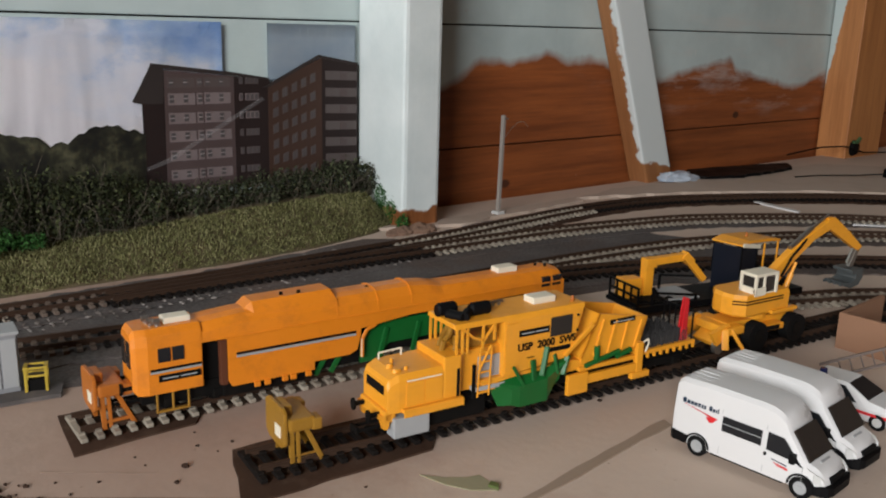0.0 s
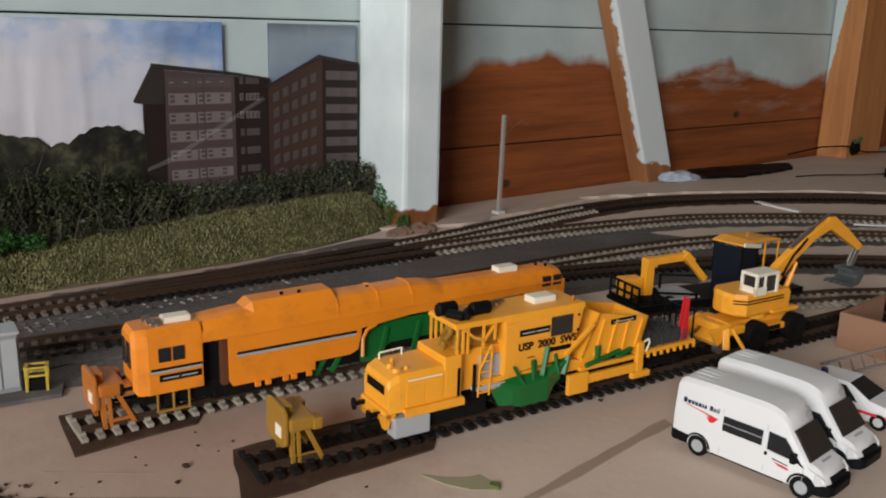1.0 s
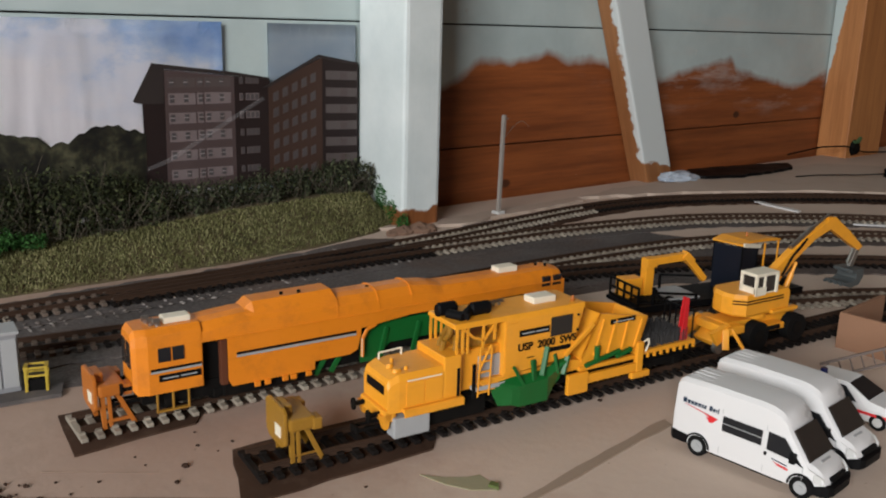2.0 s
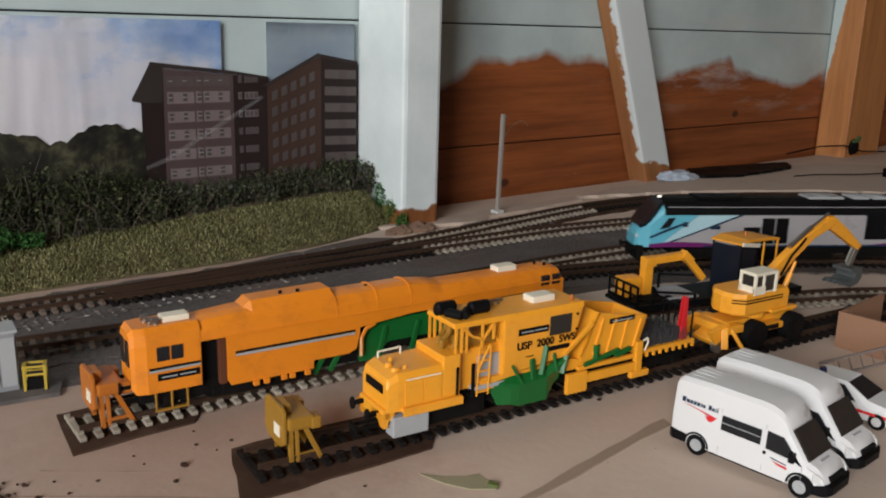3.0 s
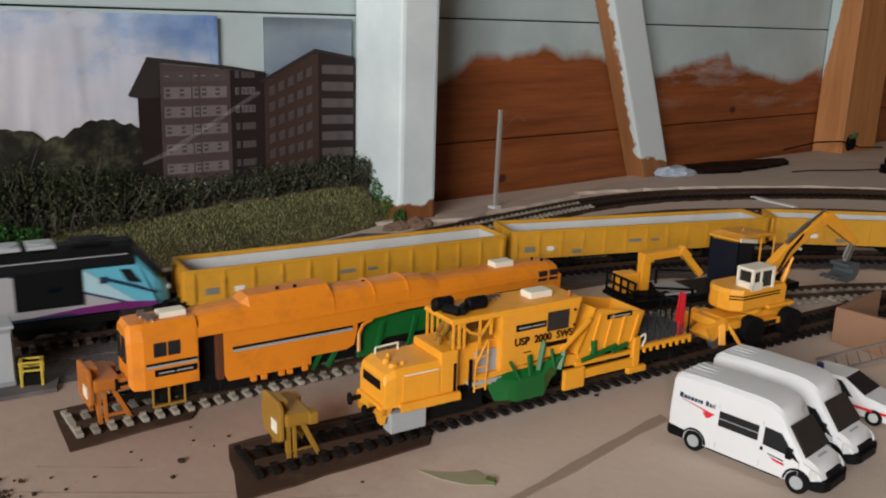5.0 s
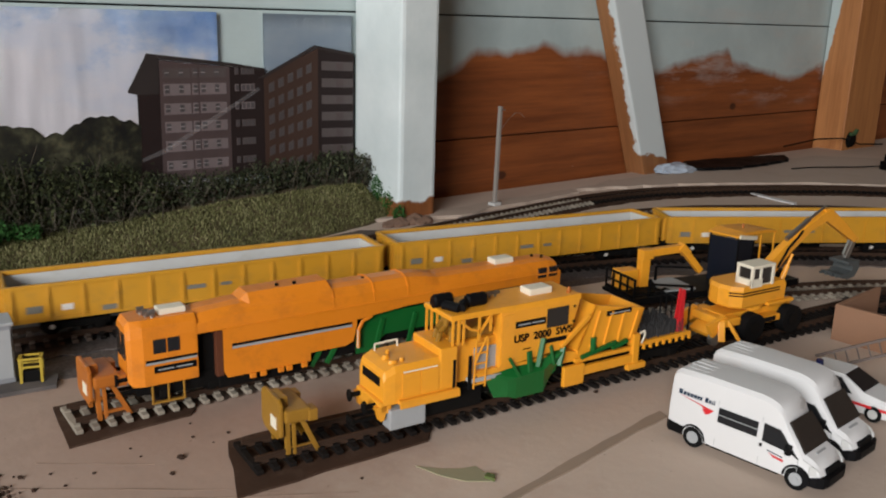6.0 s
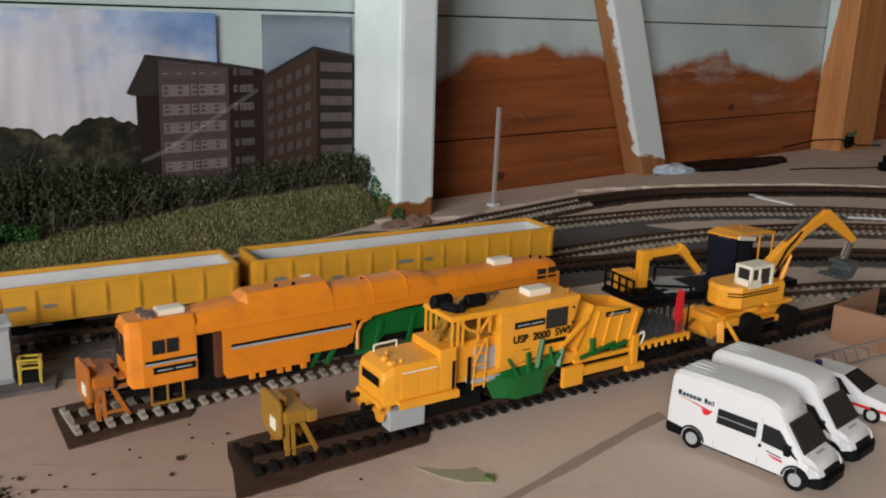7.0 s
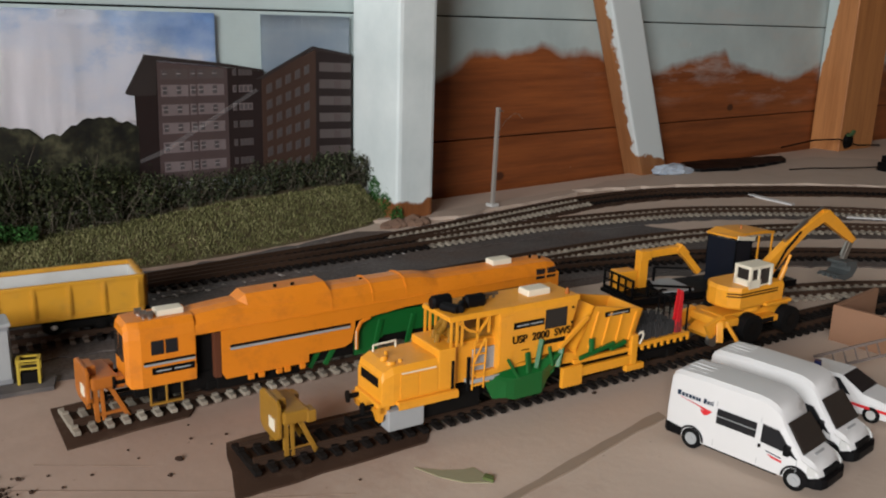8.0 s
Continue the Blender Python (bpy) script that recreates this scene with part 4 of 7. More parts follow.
    box(b, 0.207, 0.221, -0.007, 0.005, 0.0485, 0.0522, 0.0006)
    part("roof_unit", b, CREAM, t, "cream air conditioner on the rear roof")
    bogie(t, 0.022, 0.024, 0.006)
    bogie(t, 0.228, 0.024, 0.006)
    for o in t.children_recursive:
        if not o.name.startswith(("bogie", "wheelset")):
            o.data.transform(Matrix.Translation((0, -0.0064, 0)) @ Matrix.Diagonal((1, 0.64, 1, 1)))
    return t


def text_on(body, size, parent, m, material, name="lettering", label=""):
    cu = bpy.data.curves.new("t", "FONT")
    cu.body, cu.size, cu.extrude, cu.offset = body, size, 0.00012, size * 0.022
    ob = bpy.data.objects.new("t", cu)
    scene.collection.objects.link(ob)
    bpy.context.view_layer.update()
    me = bpy.data.meshes.new_from_object(ob)
    bpy.data.objects.remove(ob)
    me.materials.append(material)
    o = new(name, me)
    o.parent, o.matrix_basis = parent, m
    return tagged(o, label)


def ballast_regulator():
    t = thing("ballast_machine", "yellow model track machine with green ploughs and a hopper", "railway vehicle", AF)
    w = 0.0178
    Y = YELLOW
    # low bonnet with sloped nose and louvred doors
    b = bmesh.new()
    sec = lambda x, zt, k, lo: at_x(x, [(-w * k, lo), (w * k, lo), (w * k, zt - 0.003), (w * k * 0.9, zt), (-w * k * 0.9, zt), (-w * k, zt - 0.003)])
    loft(b, [sec(0.0535, 0.0345, 0.92, 0.0215), sec(0.0545, 0.0368, 0.94, 0.0208), sec(0.0590, 0.0388, 0.99, 0.0208), sec(0.066, 0.0390, 1.0, 0.0212), sec(0.0825, 0.0392, 1.0, 0.0212)])
    hood = part("bonnet", b, Y, t)
    for s in (-1, 1):
        for x0, x1 in ((0.0625, 0.0717), (0.0724, 0.0815)):
            plate_on("bonnet_door", hood, x0, x1, 0.0232, 0.0345, s * w, Y, t=0.0004)
        plate_on("grab_rail", hood, 0.063, 0.081, 0.0352, 0.0358, s * w, CREAM, t=0.0006)
    b = bmesh.new()
    loft(b, [[(0.0531, y, 0.0290) for y in (-0.0115, 0.0115)] + [(0.0540, y, 0.0290) for y in (0.0115, -0.0115)], [(0.0533, y, 0.0332) for y in (-0.0115, 0.0115)] + [(0.0545, y, 0.0332) for y in (0.0115, -0.0115)]])
    part("nose_board", b, BLACK, hood, "black nose name board")
    b = bmesh.new()
    box(b, 0.0515, 0.0580, -0.0165, 0.0165, 0.0165, 0.0225, 0.0012)
    part("buffer_beam", b, Y, t)
    part("buffer_gear", buffers(bmesh.new(), 0.0520, -1, 0.0200), SOOT, t)
    b = bmesh.new()
    pipe(b, [(0.0600, 0.013, 0.0385), (0.0600, 0.013, 0.0420), (0.072, 0.013, 0.0425), (0.072, 0.013, 0.0390)], 0.0005)
    part("handrail", b, CREAM, hood)
    for x, y, r, h in ((0.0605, -0.010, 0.0026, 0.0016), (0.0600, -0.002, 0.0020, 0.0020), (0.0620, 0.001, 0.0010, 0.0036), (0.0650, -0.0105, 0.0012, 0.002)):
        b = bmesh.new()
        rod(b, (x, y, 0.0380), (x, y, 0.0386 + h), r, 14, r * 0.8)
        part("filler_cap", b, Y, hood)
    # walkway, running step, tank and steps below
    for s in (-1, 1):
        b = bmesh.new()
        box(b, 0.0605, 0.0925, s * w - 0.003, s * w + 0.003, 0.0205, 0.0226, 0.0004)
        box(b, 0.0605, 0.0925, s * (w + 0.003) - 0.0004, s * (w + 0.003) + 0.0004, 0.0188, 0.0218)
        part("running_board", b, Y, t)
    b = bmesh.new()
    box(b, 0.0560, 0.0745, -0.0195, -0.009, 0.0088, 0.0186, 0.0006)
    part("fuel_tank", b, GREY, t, "grey fuel tank")
    b = bmesh.new()
    prism(b, [(0.0500, 0.0205), (0.0555, 0.0205), (0.0540, 0.0135), (0.0520, 0.0135)], -0.0165, -0.012)
    prism(b, [(0.0500, 0.0205), (0.0555, 0.0205), (0.0540, 0.0135), (0.0520, 0.0135)], 0.012, 0.0165)
    part("rail_guard", b, Y, t)
    # engine block behind the bonnet, open access bay with ladder
    b = bmesh.new()
    box(b, 0.0825, 0.0920, -w, w, 0.0225, 0.0430, 0.0008)
    box(b, 0.0920, 0.1165, -0.0125, w, 0.0225, 0.0430, 0.0008)
    part("engine_casing", b, Y, t)
    for x in (0.0895, 0.0985):
        b = bmesh.new()
        box(b, x, x + 0.0016, -w - 0.0004, -w + 0.0012, 0.0195, 0.0365, 0.0003)
        part("door_post", b, BLACK, t)
    b = bmesh.new()
    for x in (0.1015, 0.1080):
        pipe(b, [(x, -w, 0.0195), (x + 0.001, -w, 0.0440)], 0.0005)
    for k in range(5):
        z = 0.0215 + k * 0.0052
        pipe(b, [(0.1015, -w, z), (0.1085, -w, z)], 0.0005)
    pipe(b, [(0.1015, -w, 0.032), (0.1085, -w, 0.0450)], 0.0006)
    part("ladder", b, Y, t)
    b = bmesh.new()
    box(b, 0.0995, 0.1175, -w, -0.0125, 0.0225, 0.0245)
    box(b, 0.1035, 0.1165, -0.0135, -0.0120, 0.0245, 0.0385)
    part("access_bay", b, GREY, t)
    # canopy on thin posts, exhaust bundles on its roof
    b = bmesh.new()
    prism(b, [(-w, 0.0552), (w, 0.0552), (w * 0.93, 0.0577), (-w * 0.93, 0.0577)], 0.0880, 0.1660, "x", 0.0006)
    roofp = part("roof", b, Y, t)
    for x in (0.0895, 0.0955):
        for y in (-w + 0.0015, w - 0.0015):
            b = bmesh.new()
            beam(b, (x, y, 0.0425), (x, y, 0.0554), 0.0011, 0.0011)
            part("roof_post", b, Y, roofp)
    for s in (-1, 1):
        b = bmesh.new()
        for p, q in (((0.0925, 0.0430), (0.0925, 0.0552)), ((0.1040, 0.0430), (0.1040, 0.0552)), ((0.1040, 0.0470), (0.1105, 0.0548)), ((0.1105, 0.0470), (0.1105, 0.0552)), ((0.0925, 0.0552), (0.0985, 0.0500)), ((0.0985, 0.0500), (0.104, 0.0480))):
            beam(b, (p[0], s * (w - 0.001), p[1]), (q[0], s * (w - 0.001), q[1]), 0.0012, 0.0012)
        part("side_frame", b, Y, roofp)
    b = bmesh.new()
    box(b, 0.0945, 0.116, -0.010, 0.014, 0.0430, 0.0485, 0.0012)
    for x, y in ((0.087, -0.004), (0.089, 0.004), (0.0925, -0.008)):
        pipe(b, [(x, y, 0.0425), (x + 0.001, y, 0.0470), (x + 0.0045, y + 0.001, 0.0495), (x + 0.005, y, 0.0545)], 0.0015, 8)
    part("engine", b, BUFFER_YELLOW, t)
    for x, y, l in ((0.0885, 0.0050, 0.0085), (0.1030, -0.0040, 0.0090)):
        b = bmesh.new()
        rod(b, (x, y, 0.0603), (x + l, y, 0.0603), 0.0036, 16)
        rod(b, (x - 0.0012, y, 0.0603), (x, y, 0.0603), 0.0028, 16, 0.0036)
        rod(b, (x + l, y, 0.0603), (x + l + 0.0012, y, 0.0603), 0.0036, 16, 0.0028)
        part("silencer", b, BLACK, roofp, "black exhaust silencer")
    b = bmesh.new()
    pipe(b, [(0.0920, 0.000, 0.0590), (0.0955, -0.0115, 0.0592), (0.1000, -0.006, 0.0600)], 0.0026, 10)
    part("exhaust_pipe", b, BLACK, roofp)
    b = bmesh.new()
    for k in range(4):
        rod(b, (0.1130 + k * 0.0035, 0.005, 0.0574), (0.1145 + k * 0.0035, 0.007, 0.0598), 0.0007, 8)
        rod(b, (0.1110 + k * 0.0035, 0.006, 0.0595), (0.1160 + k * 0.0035, 0.006, 0.0595), 0.0008, 8)
    part("roof_valves", b, STEEL, roofp)
    b = bmesh.new()
    box(b, 0.1395, 0.1535, -0.0055, 0.0065, 0.0575, 0.0610, 0.0008)
    part("roof_unit", b, CREAM, roofp, "cream air conditioner")
    b = bmesh.new()
    rod(b, (0.161, -0.011, 0.0574), (0.161, -0.011, 0.0592), 0.0013, 12)
    rod(b, (0.161, -0.011, 0.0592), (0.161, -0.011, 0.0608), 0.0012, 12, 0.0006)
    part("beacon", b, BUFFER_ORANGE, roofp)
    # driving cab: slab side that leans forward at the rear end
    b = bmesh.new()
    prism(b, [(0.1160, 0.0270), (0.1545, 0.0300), (0.1590, 0.0335), (0.1650, 0.0554), (0.1160, 0.0554)], -w, w, "y", 0.0005)
    cab = part("cab", b, Y, t)
    for s in (-1, 1):
        plate_on("door_panel", cab, 0.1168, 0.1245, 0.0285, 0.0535, s * w, Y, t=0.0005)
        plate_on("name_board", cab, 0.1248, 0.1430, 0.0460, 0.0492, s * (w + 0.0002), BLACK, "black name board with pale bars")
        plate_on("lettering", cab, 0.1262, 0.1335, 0.0473, 0.0479, s * (w + 0.0006), GREY)
        plate_on("lettering", cab, 0.1345, 0.1418, 0.0473, 0.0479, s * (w + 0.0006), GREY)
        plate_on("window", cab, 0.1440, 0.1575, 0.0430, 0.0530, s * w, SMOKE)
        plate_on("name_board", cab, 0.1425, 0.1570, 0.0350, 0.0372, s * (w + 0.0002), BLACK)
        for z in (0.0440, 0.0520):
            b = bmesh.new()
            rod(b, (0.1612, s * (w - 0.0005), z), (0.1612, s * (w + 0.0008), z), 0.0007, 10)
            part("hinge", b, BLACK, cab)
        b = bmesh.new()
        beam(b, (0.130, s * (w + 0.0004), 0.0345), (0.1345, s * (w + 0.0004), 0.0345), 0.0005, 0.0004)
        part("arrow_mark", b, BLACK, cab)
    text_on("USP  2000  SWS", 0.0054, cab, Matrix.Translation((0.1238, -w - 0.0006, 0.0388)) @ pose(0, 0, 0, 90, 0, 0), BLACK, label="black machine lettering")
    # chassis beam
    b = bmesh.new()
    box(b, 0.056, 0.250, -0.0105, 0.0105, 0.0135, 0.0215)
    box(b, 0.0745, 0.108, -0.0150, 0.0150, 0.0095, 0.0205, 0.001)
    part("chassis", b, SOOT, t)
    b = bmesh.new()
    prism(b, [(0.104, 0.0275), (0.160, 0.0275), (0.176, 0.0240), (0.176, 0.0215), (0.104, 0.0215)], -w + 0.001, w - 0.001)
    part("sole_bar", b, Y, t)
    # green ploughs
    for s in (-1, 1):
        b = bmesh.new()
        loft(b, [[(0.1075, s * 0.0150, 0.0255), (0.1205, s * 0.0205, 0.0205), (0.1205, s * 0.0205, 0.0120), (0.1140, s * 0.0170, 0.0120)],
                 [(0.1210, s * 0.0160, 0.0262), (0.1250, s * 0.0215, 0.0215), (0.1250, s * 0.0215, 0.0105), (0.1240, s * 0.0170, 0.0105)],
                 [(0.1420, s * 0.0160, 0.0265), (0.1420, s * 0.0215, 0.0225), (0.1420, s * 0.0215, 0.0105), (0.1410, s * 0.0170, 0.0105)],
                 [(0.1560, s * 0.0150, 0.0300), (0.1540, s * 0.0205, 0.0290), (0.1500, s * 0.0170, 0.0190), (0.1520, s * 0.0170, 0.0190)]])
        pl = part("plough", b, GREEN, t, "green side plough")
        for x0, z0, x1, z1 in ((0.128, 0.0205, 0.1215, 0.0315), (0.134, 0.0225, 0.1335, 0.0330), (0.1385, 0.0240, 0.1420, 0.0385), (0.1490, 0.0235, 0.1470, 0.0335), (0.1520, 0.0220, 0.1555, 0.0315)):
            b = bmesh.new()
            beam(b, (x0, s * 0.0205, z0), (x1, s * 0.0188, z1), 0.0030, 0.0016, 0.0004)
            part("plough_arm", b, GREEN, pl)
    # hopper
    b = bmesh.new()
    hx = [(0.1655, 0.0275), (0.2050, 0.0265), (0.2105, 0.0435), (0.1760, 0.0500)]
    prism(b, hx, -w, -w + 0.0014)
    prism(b, hx, w - 0.0014, w)
    loft(b, [[(0.1655, y, 0.0275) for y in (-w, w)] + [(0.1665, y, 0.0268) for y in (w, -w)], [(0.1760, y, 0.0500) for y in (-w, w)] + [(0.1772, y, 0.0495) for y in (w, -w)]])
    loft(b, [[(0.2050, y, 0.0265) for y in (-w, w)] + [(0.2036, y, 0.0265) for y in (w, -w)], [(0.2105, y, 0.0435) for y in (-w, w)] + [(0.2092, y, 0.0435) for y in (w, -w)]])
    box(b, 0.1655, 0.2050, -w, w, 0.0250, 0.0276)
    hopper = part("hopper", b, Y, t)
    for s in (-1, 1):
        for x0, x1 in ((0.1735, 0.1790), (0.1830, 0.1875), (0.1925, 0.1960), (0.2015, 0.2060)):
            b = bmesh.new()
            beam(b, (x0, s * (w + 0.0006), 0.0275), (x1, s * (w + 0.0006), 0.0465 - (x1 - 0.179) * 0.15), 0.0013, 0.0013)
            part("rib", b, Y, hopper)
        plate_on("name_board", hopper, 0.1835, 0.2005, 0.0430, 0.0455, s * (w + 0.0004), BLACK)
        plate_on("lettering", hopper, 0.1850, 0.1990, 0.0438, 0.0444, s * (w + 0.0008), GREY)
        b = bmesh.new()
        beam(b, (0.1535, s * 0.0185, 0.0315), (0.1715, s * 0.0185, 0.0455), 0.003, 0.0022, 0.0005)
        part("conveyor_arm", b, Y, t)
        b = bmesh.new()
        beam(b, (0.1670, s * 0.0195, 0.0235), (0.1905, s * 0.0195, 0.0280), 0.0022, 0.0022, 0.0004)
        beam(b, (0.1880, s * 0.0195, 0.0250), (0.1985, s * 0.0195, 0.0275), 0.0030, 0.0022, 0.0004)
        rod(b, (0.1750, s * 0.0190, 0.0260), (0.1750, s * 0.0190, 0.0330), 0.0018, 10)
        part("ram", b, GREEN, t, "green hydraulic ram")
        b = bmesh.new()
        box(b, 0.1555, 0.1690, s * 0.0195 - 0.0016, s * 0.0195 + 0.0016, 0.0095, 0.0205, 0.0006)
        box(b, 0.1690, 0.2060, s * 0.0185 - 0.0016, s * 0.0185 + 0.0016, 0.0135, 0.0185, 0.0006)
        box(b, 0.1640, 0.2040, s * 0.0170 - 0.0016, s * 0.0170 + 0.0016, 0.0205, 0.0228, 0.0004)
        part("brush_frame", b, Y, t)
        b = bmesh.new()
        box(b, 0.2030, 0.2075, s * 0.0185 - 0.002, s * 0.0185 + 0.002, 0.0110, 0.0300, 0.0006)
        box(b, 0.1995, 0.2125, s * 0.0195 - 0.002, s * 0.0195 + 0.002, 0.0100, 0.0135, 0.0006)
        part("brush_post", b, Y, t)
        b = bmesh.new()
        pipe(b, [(0.2075, s * 0.0200, 0.0300), (0.2105, s * 0.0200, 0.0310), (0.2112, s * 0.0200, 0.0285), (0.2090, s * 0.0200, 0.0240)], 0.0006)
        part("hose", b, CREAM, t)
    # rear platform with brushes
    b = bmesh.new()
    box(b, 0.2050, 0.2490, -w, w, 0.0215, 0.0238, 0.0004)
    for k in range(9):
        x = 0.2070 + k * 0.005
        box(b, x, x + 0.0014, -w - 0.0006, -w + 0.001, 0.0195, 0.0222)
    part("platform", b, Y, t)
    rnd = random.Random(4)
    b = bmesh.new()
    for _ in range(900):
        x, y = rnd.uniform(0.211, 0.2435), rnd.uniform(-0.0155, 0.015)
        beam(b, (x, y, 0.0236), (x + rnd.uniform(-0.001, 0.001), y, rnd.uniform(0.0285, 0.0315)), 0.0005, 0.0005)
    part("brush_bristles", b, plain("bristle_grey", (0.045, 0.043, 0.042), 0.8), t, "dark grey brush bristles", kind="stuff")
    b = bmesh.new()
    beam(b, (0.2478, -0.0155, 0.0400), (0.2478, 0.0155, 0.0400), 0.0010, 0.0010)
    rail = part("railing", b, BLACK, t)
    for k in range(6):
        y = -0.015 + k * 0.006
        part("railing_bar", beam(bmesh.new(), (0.2478, y, 0.0160), (0.2478, y, 0.0400), 0.0009, 0.0009), BLACK, rail)
    for dy in (-0.0018, 0.0018):
        b = bmesh.new()
        prism(b, [(0.2400, 0.0300), (0.2440, 0.0300), (0.2436, 0.0480), (0.2418, 0.0485)], -0.0125 + dy - 0.0005, -0.0125 + dy + 0.0005)
        part("lever", b, RED, t, "red upright lever")
    b = bmesh.new()
    box(b, 0.2400, 0.2445, -0.0150, -0.0100, 0.0236, 0.0310, 0.0005)
    part("lever_base", b, RED, t)
    bogie(t, 0.084, 0.022, 0.006)
    bogie(t, 0.228, 0.022, 0.006)
    # the body is narrower than the track bogies and sits towards the table's front
    for o in t.children_recursive:
        if not o.name.startswith(("bogie", "wheelset", "lettering")) or o.matrix_basis.is_identity and o.name.startswith("lettering"):
            o.data.transform(Matrix.Translation((0, -0.005, 0)) @ Matrix.Diagonal((1, 0.72, 1, 1)))
    return t


def excavator():
    t = thing("excavator", "yellow model road-rail excavator with a white cab and raised grey bucket", "excavator", AF)
    Y = YELLOW
    b = bmesh.new()
    box(b, 0.2860, 0.3480, -0.0085, 0.0085, 0.0170, 0.0240, 0.001)
    box(b, 0.2800, 0.2950, -0.0145, 0.0145, 0.0185, 0.0235, 0.001)
    box(b, 0.3100, 0.3300, -0.0155, 0.0155, 0.0165, 0.0205, 0.0008)
    rod(b, (0.3150, 0, 0.0235), (0.3150, 0, 0.0275), 0.0105, 24)
    under = part("undercarriage", b, Y, t)
    for s in (-1, 1):
        for x in (0.3045, 0.3395):
            b = bmesh.new()
            rod(b, (x, s * 0.0110, 0.0157), (x, s * 0.0175, 0.0157), 0.0088, 24)
            tyre = part("wheel", b, TYRE, t)
            b = bmesh.new()
            rod(b, (x, s * 0.0172, 0.0157), (x, s * 0.0180, 0.0157), 0.0042, 16)
            part("hub", b, SOOT, tyre)
        b = bmesh.new()
        beam(b, (0.2850, s * 0.0125, 0.0225), (0.2905, s * 0.0180, 0.0110), 0.005, 0.0022, 0.0005)
        beam(b, (0.2800, s * 0.0125, 0.0225), (0.2770, s * 0.0165, 0.0115), 0.004, 0.0022, 0.0005)
        prism(b, [(0.2690, 0.0215), (0.2830, 0.0255), (0.2870, 0.0215), (0.2745, 0.0130)], s * 0.0125, s * 0.0100)
        part("outrigger", b, Y, under)
        for x in (0.2790, 0.3535):
            part("rail_wheel", rod(bmesh.new(), (x, s * 0.0075, RAIL_TOP + 0.0040), (x, s * 0.0105, RAIL_TOP + 0.0040), 0.0040, 16), STEEL, under)
        plate_on("step_plate", under, 0.3130, 0.3250, 0.0172, 0.0200, s * 0.0155, BLACK)
    part("guide_arm", beam(bmesh.new(), (0.3400, 0, 0.0200), (0.3550, 0, 0.0130), 0.016, 0.0035, 0.0008), Y, under)
    part("guide_arm", beam(bmesh.new(), (0.2900, 0, 0.0200), (0.2770, 0, 0.0120), 0.016, 0.0035, 0.0008), Y, under)
    # superstructure: rounded counterweight at the low end
    b = bmesh.new()
    plan = [(0.3350, -0.0130), (0.3350, 0.0130), (0.2960, 0.0130), (0.2905, 0.0075), (0.2890, 0.0), (0.2905, -0.0075), (0.2960, -0.0130)]
    loft(b, [[(x, y, z) for x, y in [(0.314 + (x - 0.314) * k, y * k) for x, y in plan]] for z, k in ((0.0272, 0.94), (0.0285, 0.99), (0.0385, 1.0), (0.0408, 0.95))])
    body = part("upper_body", b, Y, t)
    for s in (-1, 1):
        for k in (0, 1):
            b = bmesh.new()
            z = 0.0368 - k * 0.0017
            loft(b, [[(0.3350 - 0.006, s * y, z + h) for y, h in ((0.0128, 0), (0.0133, 0), (0.0133, 0.0007), (0.0128, 0.0007))], [(0.2958, s * y, z + h) for y, h in ((0.0128, 0), (0.0134, 0), (0.0134, 0.0007), (0.0128, 0.0007))],
                     [(0.2900, s * y, z + h) for y, h in ((0.0073, 0), (0.0078, 0), (0.0078, 0.0007), (0.0073, 0.0007))]])
            part("stripe", b, BLACK, body)
    b = bmesh.new()
    box(b, 0.3180, 0.3420, -0.0150, -0.0110, 0.0268, 0.0290, 0.0008)
    part("side_step", b, Y, body)
    # cab
    b = bmesh.new()
    x0, x1, y0, y1, z0, z1 = 0.3030, 0.3215, -0.0125, -0.0020, 0.0400, 0.0520
    posts = [beam(bmesh.new(), (x, y, z0), (x, y, z1), 0.0016, 0.0016) for x in (x0, x1) for y in (y0, y1)] + [beam(bmesh.new(), (x0 + 0.0075, y0, z0), (x0 + 0.0075, y0, z1), 0.0012, 0.0012)]
    roofs = box(bmesh.new(), x0 - 0.001, x1 + 0.001, y0 - 0.001, y1 + 0.001, z1 - 0.0008, z1 + 0.0012, 0.0007)
    box(b, x0 - 0.0008, x0 + 0.009, y0 - 0.0008, y1 + 0.0008, z0 - 0.0005, z0 + 0.0045, 0.0004)
    box(b, x0, x1, y0, y1, z0 - 0.0005, z0 + 0.001)
    cab = part("cab", b, CREAM, t, "off-white cab with dark windows")
    for p in posts:
        part("cab_post", p, CREAM, cab)
    part("cab_roof", roofs, CREAM, cab)
    b = bmesh.new()
    box(b, x0 + 0.0003, x1 - 0.0003, y0 + 0.0004, y1 - 0.0004, z0 + 0.001, z1 - 0.001)
    part("cab_glass", b, SMOKE, cab)
    # boom, dipper, bucket
    b = bmesh.new()
    prof = [(0.3245, 0.0345), (0.3300, 0.0330), (0.3415, 0.0400), (0.3560, 0.0530), (0.3730, 0.0640), (0.3900, 0.0700), (0.3935, 0.0730), (0.3900, 0.0765), (0.3850, 0.0755), (0.3660, 0.0670), (0.3470, 0.0560), (0.3300, 0.0445)]
    prism(b, prof, 0.0005, 0.0060, "y", 0.0006)
    boom = part("boom", b, Y, t)
    b = bmesh.new()
    prism(b, [(0.3850, 0.0775), (0.3925, 0.0770), (0.4085, 0.0670), (0.4270, 0.0535), (0.4225, 0.0510), (0.4040, 0.0610), (0.3900, 0.0685)], 0.0012, 0.0052, "y", 0.0005)
    part("dipper", b, Y, t)
